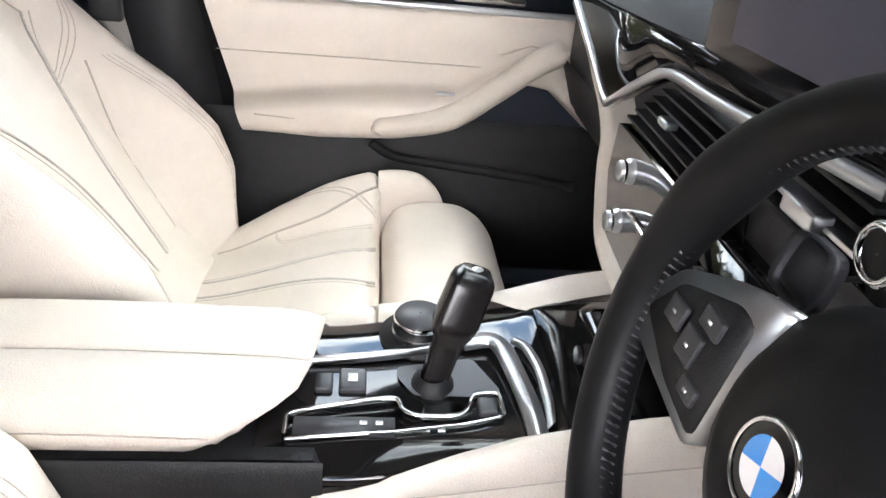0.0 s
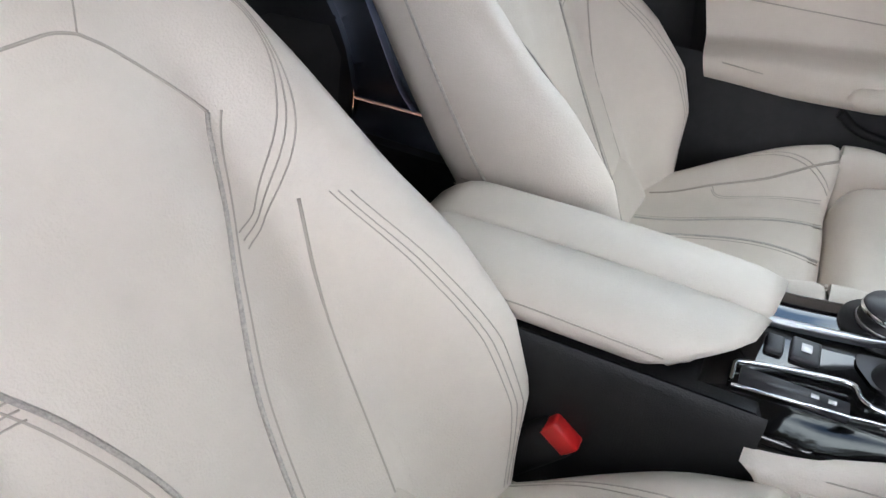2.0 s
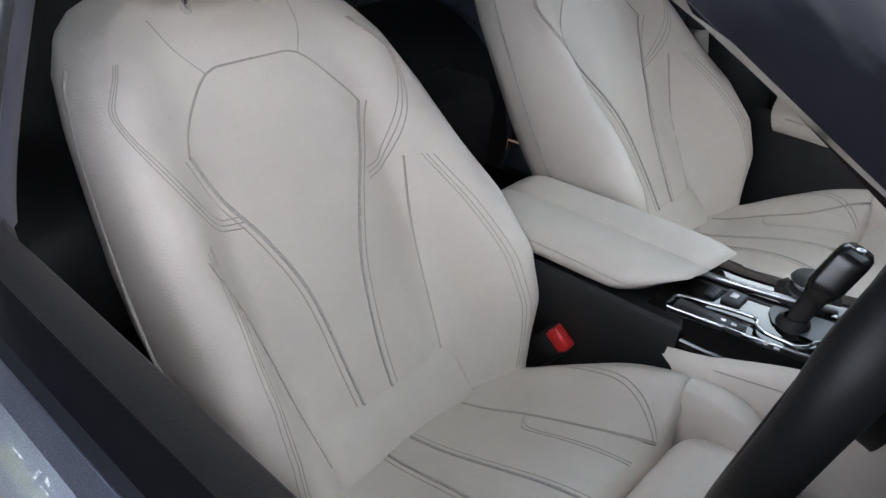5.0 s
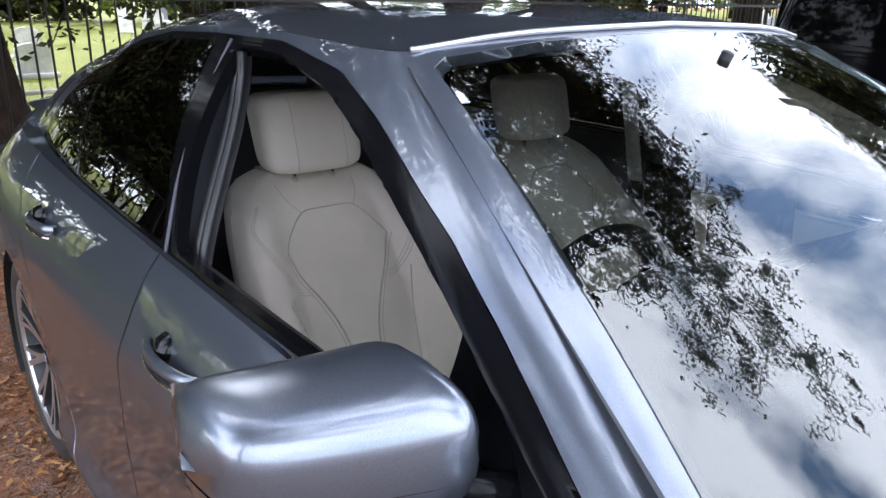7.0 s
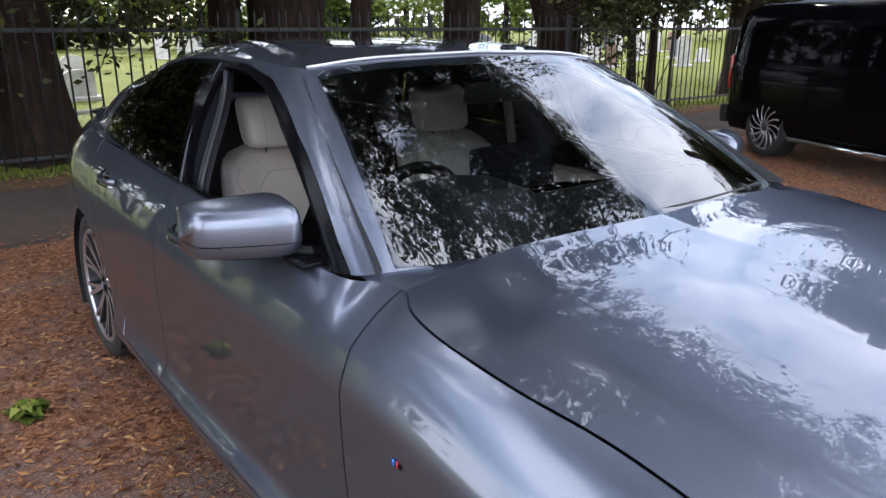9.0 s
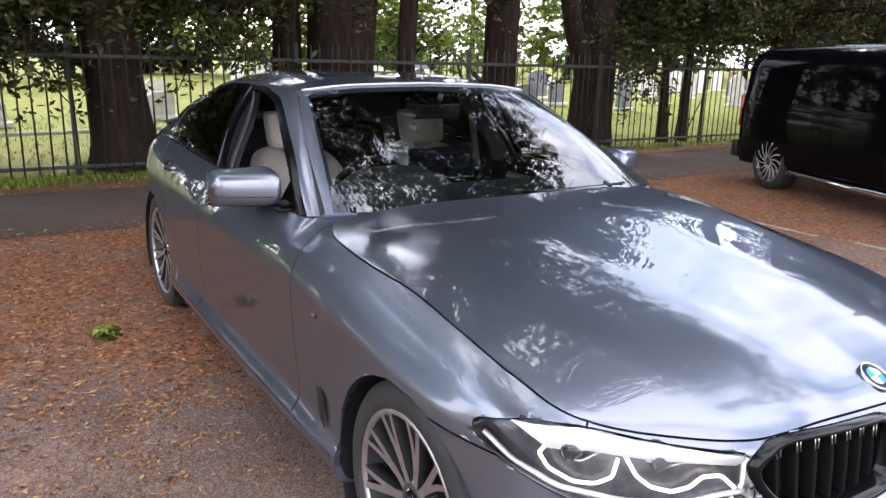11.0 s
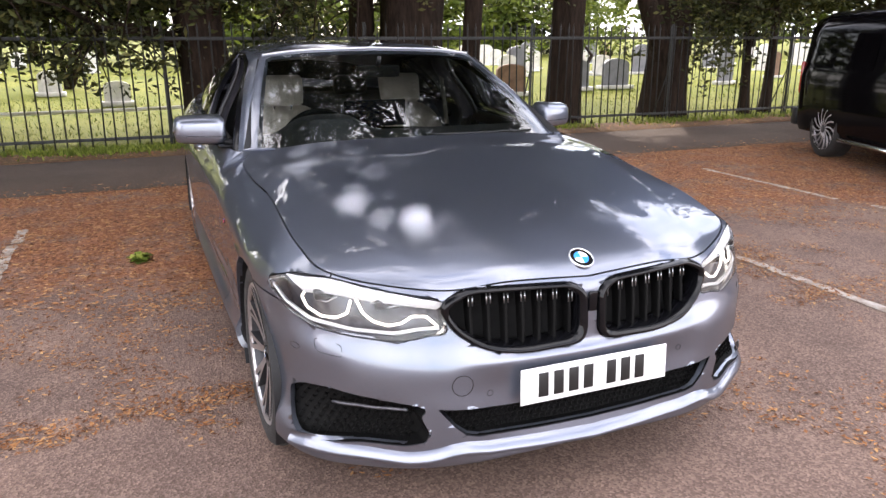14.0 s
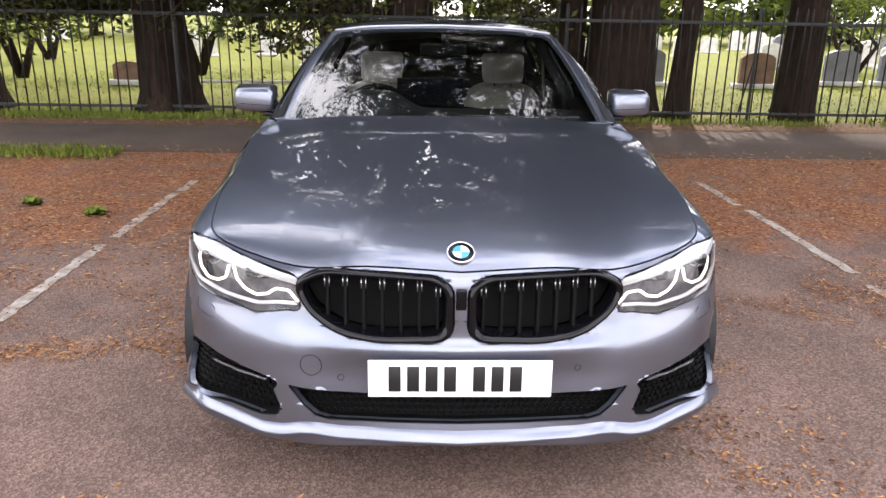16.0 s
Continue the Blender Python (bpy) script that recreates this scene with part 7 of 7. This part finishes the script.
def ring_limbs(n, z0, z1, reach, drop, seed, bias=(0, 0)):
    rnd = random.Random(seed)
    out = []
    for k in range(n):
        a = 2 * math.pi * (k + rnd.random() * .6) / n
        s = rnd.uniform(.6, 1.1) * reach
        z = rnd.uniform(z0, z1)
        out.append((z, (s * math.cos(a) + bias[0], s * math.sin(a) + bias[1], z + rnd.uniform(.2, 1.6) - drop)))
    return out


OLD = "old dark-barked evergreen tree growing beside iron railings"
make_tree(-3.78, 8.35, .36, 10.0, 1, [(5.5, (2.4, -.6, 7.4)), (6.0, (1.2, -1.2, 8.6)), (6.5, (2.6, .4, 9.2)), (6.2, (-1.6, -1.0, 8.4)), (7.0, (.6, -2.0, 9.8))] + ring_limbs(6, 2.3, 3.0, 2.3, .75, 41) + ring_limbs(7, 2.2, 5.5, 2.6, 1.0, 1) + [(2.1, (-1.8, .3, 1.9)), (2.3, (1.9, -.4, 2.0))], OLD, lean=(-.04, 0), mass=(((.4, -.6, 6.0), (2.4, 1.8, 3.6), 330), ((-.2, .2, 2.35), (2.3, .8, .85), 260), ((.2, 2.2, 2.9), (3.0, .9, 1.2), 160), ((-.4, 1.1, 2.9), (2.4, .7, .9), 330), ((.6, .5, 1.95), (1.5, .4, .45), 130)))
make_tree(-.20, 8.45, .36, 8.5, 2, ring_limbs(6, 2.3, 3.0, 2.3, .75, 42) + ring_limbs(7, 2.4, 5.6, 2.8, 1.0, 2) + [(5.5, (.5, -4.4, 7.0)), (6.0, (1.8, -3.6, 8.0)), (6.4, (-1.4, -4.0, 8.0)), (5.8, (-.8, -5.4, 7.6)), (6.2, (-2.0, -5.0, 8.2)), (6.6, (.2, -5.8, 8.4)), (7.0, (-1.2, -3.0, 8.8)), (1.3, (-1.55, -.1, 1.45)), (2.3, (1.5, -.3, 2.0)), (2.2, (-2.2, .2, 1.9))], OLD, lean=(-.05, .02), mass=(((0, -.8, 6.0), (2.2, 1.8, 3.4), 330), ((-.6, .3, 2.4), (1.7, .7, .75), 170), ((0, 2.2, 3.0), (3.0, .9, 1.2), 160), ((-.2, -3.0, 7.0), (2.8, 1.9, 1.3), 100), ((.2, -5.0, 7.7), (1.6, 1.3, .8), 150), ((-.4, 1.1, 2.95), (2.0, .7, .8), 260)))
# From here on, high masses behind the trunks are unseen, added to block sun.
make_tree(2.90, 8.75, .52, 10.0, 3, ring_limbs(7, 2.8, 7.0, 3.0, .8, 3) + [(4.5, (.6, -5.2, 6.6)), (5.0, (-1.8, -4.6, 7.2)), (5.2, (2.0, -4.6, 7.4)), (6.0, (.2, -3.4, 8.6)), (6.6, (-1.0, -6.2, 8.4)), (7.0, (1.2, -6.0, 9.0))], OLD, flare=1.25, per=28, spread=.26, size=.06, mass=(((0, -1.0, 6.4), (2.2, 1.8, 3.5), 330), ((-.6, -3.2, 7.2), (2.8, 1.9, 1.4), 120), ((.6, 2.6, 5.8), (2.0, 1.2, 1.4), 260)))
make_tree(3.72, 8.35, .16, 5.0, 4, ring_limbs(5, 2.2, 4.2, 1.6, .6, 4), OLD, lean=(.03, 0), mass=(((.8, 0, 5.6), (1.4, 1.3, 2.6), 170),))
make_tree(2.20, 9.10, .22, 6.0, 12, ring_limbs(5, 2.6, 5.2, 2.0, .6, 14), OLD)
make_tree(5.50, 8.40, .27, 10.0, 5, ring_limbs(6, 2.6, 6.0, 2.4, .7, 5) + [(5.5, (-.8, -3.0, 8.4)), (6.0, (-2.2, -2.2, 9.5)), (6.6, (.6, -2.4, 10.0)), (7.0, (-1.0, .6, 11.0))], "tall straight dark tree trunk beside iron railings", flare=1.2, mass=(((0, -.6, 6.8), (2.2, 1.8, 3.3), 260), ((.2, 2.8, 6.0), (2.0, 1.2, 1.5), 280)))
make_tree(7.75, 8.60, .38, 4.6, 6, ring_limbs(4, 3.2, 4.4, 2.6, .3, 6), "dark forked tree with two stems beside iron railings", fork=((-.9, -.1, 4.6), (.55, .1, 4.8)), flare=1.2, mass=(((.4, 2.4, 5.8), (2.2, 1.2, 1.5), 300), ((.6, .2, 5.4), (2.4, 1.2, 1.0), 200)))
make_tree(9.35, 8.30, .085, 4.0, 7, ring_limbs(6, 1.7, 3.6, 1.5, .7, 7), "slim young tree with hanging green leaves", lean=(-.06, 0), leaf=LEAF, mass=(((-.1, .3, 2.9), (1.0, .7, 1.0), 130),))
make_tree(9.85, 8.30, .085, 4.0, 8, ring_limbs(6, 1.7, 3.6, 1.6, .7, 8), "slim young tree with hanging green leaves", lean=(.05, 0), leaf=LEAF, mass=(((.3, .3, 3.0), (1.0, .7, 1.1), 130),))
make_tree(-6.6, 8.5, .34, 6.5, 9, ring_limbs(6, 2.3, 3.0, 2.3, .75, 45) + ring_limbs(8, 1.9, 5.5, 2.8, 1.1, 9), OLD, mass=(((0, -.6, 6.2), (2.6, 1.8, 3.4), 300), ((.2, .2, 2.35), (2.3, .8, .9), 260), ((.2, 1.2, 2.9), (2.5, .7, .9), 330), ((.9, .5, 1.95), (2.2, .4, .5), 190)))
make_tree(13.2, 8.6, .30, 6.0, 10, ring_limbs(8, 1.6, 5.2, 2.9, .8, 10), OLD, mass=(((-.6, .2, 3.2), (2.6, 1.0, 1.2), 230), ((-1.4, .8, 3.3), (3.2, .9, 1.5), 420)))
make_tree(18.2, 9.4, .34, 7.0, 21, ring_limbs(9, 1.6, 5.2, 3.2, .8, 27), OLD, mass=(((-.6, .2, 3.2), (4.2, 1.0, 1.7), 560), ((3.4, .4, 3.2), (4.0, 1.0, 1.7), 420)))
make_tree(-9.8, 9.2, .34, 6.5, 13, ring_limbs(8, 1.9, 5.5, 3.2, 1.1, 19), OLD, mass=(((.4, -.6, 2.8), (2.8, .9, .9), 230),))
# the tree whose boughs hang over the car from the passenger's side
make_tree(5.62, 8.62, .10, 6.2, 11, [(4.2, (-2.12, -6.82, 6.2)), (4.6, (-2.92, -8.32, 6.3)), (4.4, (-1.12, -5.52, 6.0)), (5.0, (-1.72, -10.02, 6.4)), (4.8, (-0.92, -10.62, 6.2)), (5.2, (-2.52, -9.42, 6.9)), (5.4, (-0.42, -7.22, 6.9))],
          "tree with thin leafy boughs hanging over the parking bay", per=110, spread=.17, size=.036, bare=.1, first=5, twigs=7, mass=(((-1.2, -5.6, 6.7), (1.5, 1.5, .7), 70), ((-2.42, -6.72, 6.6), (2.3, 1.9, .8), 80), ((-3.22, -5.02, 6.4), (1.6, 1.2, .7), 70), ((-3.92, -7.22, 6.9), (1.9, 1.2, .6), 90)))
# unseen tree added behind camera's path, driver's side, to shade and dapple the car
make_tree(-6.8, -.6, .34, 8.0, 15, [(4.0, (4.4, 1.0, 5.6)), (4.4, (5.2, 2.6, 6.6)), (4.6, (5.0, -.8, 6.4)), (5.0, (3.6, 3.8, 7.2)), (5.2, (3.4, -2.4, 7.0)), (5.6, (2.2, 1.4, 8.0)), (4.2, (2.6, 2.2, 5.2)), (6.0, (-1.5, 1.0, 8.4))],
          "tree with leafy boughs reaching over the parking bay", per=100, spread=.22, size=.045, bare=.1, mass=(((2.8, 1.8, 6.4), (2.0, 2.2, .9), 200),))
# an unseen full tree past the bays, added for its reflection in the car
make_tree(15.5, 4.2, .32, 9.0, 17, ring_limbs(10, 2.4, 7.0, 3.2, .4, 23), "full leafy tree at the end of the parking bays", per=90, spread=.34, size=.075, mass=(((-.4, -.6, 4.8), (2.4, 4.0, 2.8), 230),))

# ---- railings, graves, van, distance ----
IRON = mat("black_iron", (.012, .013, .012), .6, vary=.4, vscale=12, bump=.4, bscale=120)
fence = thing("railings", "tall black iron railings with pointed bars and two rails", "fence", (0, 7.92, 0))
bar_bm = bmesh.new()
rod(bar_bm, [(0, 0, .02), (0, 0, 1.50), (0, 0, 1.53), (0, 0, 1.62)], [.0105, .0105, .015, .001], 6)
bar = part("bar", bar_bm, IRON, fence)
rnd = random.Random(4)
bars = [-9.0 + .142 * k for k in range(1, 176)]
bar.location.x = -9.0
for x in bars:
    o = bar.copy()
    scene.collection.objects.link(o)
    o.location = (x + rnd.gauss(0, .006), rnd.gauss(0, .004), rnd.gauss(0, .008))
    o.rotation_euler = (rnd.gauss(0, .006), rnd.gauss(0, .010), 0)
for z, hgt in ((1.40, .045), (.155, .040)):
    b = bmesh.new()
    block(b, (25.2, .012, hgt), (3.5, 0, z), .002)
    part("rail", b, IRON, fence)
for k in range(10):
    b = bmesh.new()
    x = -8.9 + 2.7 * k
    block(b, (.035, .035, 1.62), (x, .03, .81), .004)
    rod(b, [(x, .03, .95), (x + .03, .45, .05)], .012, 6)
    part("post", b, IRON, fence)

STONES = [mat("grave_stone_pale", (.55, .53, .49), .8, vary=.25, vscale=4, bump=.4, bscale=30), mat("grave_stone_grey", (.16, .16, .18), .5, vary=.2, vscale=5, bump=.2, bscale=40), mat("grave_stone_brown", (.22, .13, .09), .8, vary=.3, vscale=4)]
def headstone(x, y, w, h, m, turn):
    g = thing("headstone", ("pale weathered stone headstone on grass", "dark grey polished headstone on grass", "brown stone headstone on grass")[m], "gravestone", (x, y, .05), "headstones")
    g.rotation_euler = (0, 0, turn)
    b = bmesh.new()
    rows = []
    prof = [(-w / 2, 0), (-w / 2, h * .8)] + [(-w / 2 * math.cos(a), h * .8 + h * .2 * math.sin(a)) for a in np.linspace(.2, math.pi - .2, 7)] + [(w / 2, h * .8), (w / 2, 0)]
    grid_mesh(b, [[(x_, -.05, z_) for x_, z_ in prof], [(x_, .05, z_) for x_, z_ in prof]], close=True)
    for yy in (-.05, .05):
        b.faces.new([b.verts.new((x_, yy, z_)) for x_, z_ in prof])
    part("stone", b, STONES[m], g, smooth=False, weld=.001)
    b = bmesh.new()
    block(b, (w * 1.3, .28, .10), (0, 0, .05), .01)
    part("plinth", b, STONES[0], g)


rnd = random.Random(8)
for k in range(58):
    x, y = rnd.uniform(3.5, 34), 12.5 + 22 * rnd.random()
    headstone(x, y, rnd.uniform(.5, .9), rnd.uniform(.55, 1.15), 1 if rnd.random() < .28 else (2 if rnd.random() < .1 else 0), rnd.gauss(0, .15))
for x, y, w, h, m in ((7.1, 13.4, .75, .75, 2), (9.5, 14.4, .8, .8, 1), (10.9, 14.6, .8, .8, 1), (4.8, 13.6, .7, .8, 1), (-5.8, 12.2, .55, .45, 2), (-1.5, 14.2, .5, .5, 0), (-3.0, 17.5, .5, .6, 0), (1.6, 15, .55, .6, 0)):
    headstone(x, y, w, h, m, 0)
for k in range(16):
    headstone(rnd.uniform(-26, 3), 18 + 16 * rnd.random(), .55, rnd.uniform(.5, .9), 0, rnd.gauss(0, .2))
b = bmesh.new()
rod(b, [(-4.5, 10.2, .30), (-1.0, 10.0, .34), (1.5, 9.9, .40)], .03, 6)
tagged(finish("handrail", b, STONES[0]), "low pale rail across the lawn", "rail")

# Far trees and hedge beyond the graves.
rnd = random.Random(77)
for k in range(28):
    x, y = -44 + 5.6 * k + rnd.uniform(-1.5, 1.5), rnd.uniform(36, 46)
    h = rnd.uniform(3.5, 7.0) if 4 < x < 24 else rnd.uniform(8.0, 12.5)
    t = thing("far_tree", "distant leafy green tree beyond the graves", "tree", (x, y, 0), "far trees")
    b = bmesh.new()
    rod(b, [(0, 0, -.1), (.1, 0, h * .35), (0, .1, h * .75)], [.25, .2, .06], 8)
    part("trunk", b, BARK, t)
    me = leaf_cloud([Vector((rnd.gauss(0, 1.3 + h * .18), rnd.gauss(0, h * .2), h * rnd.uniform(.12, 1.0))) for _ in range(110)], 34, .55, .26, rnd)
    me.materials.append(LEAF_LIGHT if k % 3 else LEAF)
    o = new("crown", me)
    o.parent = t
for px, py in ((-8.5, 13.5), (-5.2, 15.0), (-2.8, 20), (12.5, 19), (17, 24), (-13, 15), (-10.5, 19)):
    t = thing("shrub", "leafy yellow-green shrub on the lawn", "shrub", (px, py, 0), "shrubs")
    for q in range(4):
        b = bmesh.new()
        rod(b, [(0, 0, -.05), (rnd.gauss(0, .25), rnd.gauss(0, .25), .8), (rnd.gauss(0, .7), rnd.gauss(0, .7), 1.8)], [.09, .06, .02], 6)
        part("stem", b, BARK, t)
    me = leaf_cloud([Vector((rnd.gauss(0, .75), rnd.gauss(0, .75), rnd.uniform(1.0, 3.0))) for _ in range(40)], 60, .32, .07, rnd)
    me.materials.append(LEAF_LIGHT)
    o = new("crown", me)
    o.parent = t

# Black van.
VAN_BLACK = mat("black_van_paint", (.003, .003, .004), .06, spec=.07)
VAN_GLASS = mat("van_dark_glass", (.002, .002, .003), .03, spec=.06)
van = thing("van", "black panel van with dark glass and alloy wheels", "van", (6.82, 4.78, 0))
van.rotation_euler = (0, 0, math.atan2(-.935, -.355) - math.pi / 2 + math.pi)
# local: +y is the van's tail end, so the body runs from y = 0 forwards to y = -4.9; the side seen lies at x = 0
b = bmesh.new()
rows = []
for y, top, tuck in ((.02, 1.30, .10), (.0, 1.55, .03), (-.06, 1.68, 0), (-.3, 1.72, 0), (-2.5, 1.74, 0), (-3.4, 1.72, 0), (-3.9, 1.60, .02), (-4.4, 1.10, .05), (-4.85, .95, .08), (-4.95, .70, .12)):
    sec = [(tuck + .04, .26), (tuck, .34), (tuck - .012, .60), (tuck - .015, .95), (tuck + .005, min(top - .12, 1.05)), (tuck + .06, min(top - .08, 1.50)), (tuck + .12, top - .06), (tuck + .22, top)]
    rows.append([(x, y, z) for x, z in sec] + [(1.90 - x, y, z) for x, z in sec[::-1]])
grid_mesh(b, rows)
b.faces.new([b.verts.new(p) for p in rows[0]])
b.faces.new([b.verts.new(p) for p in rows[-1]])
body = part("body", b, VAN_BLACK, van, weld=.002)
for y0, y1 in ((-.28, -1.55), (-1.68, -2.95), (-3.05, -3.85)):
    b = bmesh.new()
    pts = rounded([(y0, 1.06), (y1, 1.06), (y1, 1.46), (y0, 1.46)], .06, 4)
    b.faces.new([b.verts.new((.002 + .06 * (z - 1.05) / .45 - .006, y, z)) for y, z in pts])
    part("side_window", b, VAN_GLASS, van)
b = bmesh.new()
block(b, (1.9, .12, .22), (.95, .07, .42), .03, None, 3)
part("rear_bumper", b, BLACK_PLASTIC, van)
b = bmesh.new()
block(b, (.06, .05, .40), (.03, .005, .92), .02)
part("tail_light", b, mat("tail_light_red", (.35, .01, .01), .15, coat=1), van)
b = bmesh.new()
rod(b, [(-.03, -1.15, .26), (-.03, -3.3, .26)], .03, 10)
part("side_bar", b, CHROME, van, "chrome side bar")
for yy in (-.72, -3.85):
    b = bmesh.new()
    lathe(b, [(-.015, .22), (-.02, .30), (.0, .34), (.20, .34), (.22, .2)], "x", 40, (.015, yy, .34))
    w = part("wheel", b, RUBBER, van, "black tyre on silver alloy wheel")
    b = bmesh.new()
    lathe(b, [(-.014, .255), (-.018, .245), (.02, .235)], "x", 40, (.015, yy, .34))
    part("rim", b, WHEEL_SILVER, w)
    for k in range(14):
        b = bmesh.new()
        a = 2 * math.pi * k / 14
        rod(b, [(-.002, yy + r * math.cos(a + .5 * (r / .25) ** 1.5), .34 + r * math.sin(a + .5 * (r / .25) ** 1.5)) for r in np.linspace(.05, .24, 6)], [.010, .009, .008, .008, .009, .012], 6)
        part("spoke", b, WHEEL_SILVER, w)
    b = bmesh.new()
    lathe(b, [(-.012, .001), (-.012, .055), (.01, .06)], "x", 20, (.01, yy, .34))
    part("hub", b, WHEEL_DARK, w)
    b = bmesh.new()
    lathe(b, [(.045, .001), (.045, .235)], "x", 30, (.0, yy, .34))
    part("brake", b, WHEEL_DARK, w)
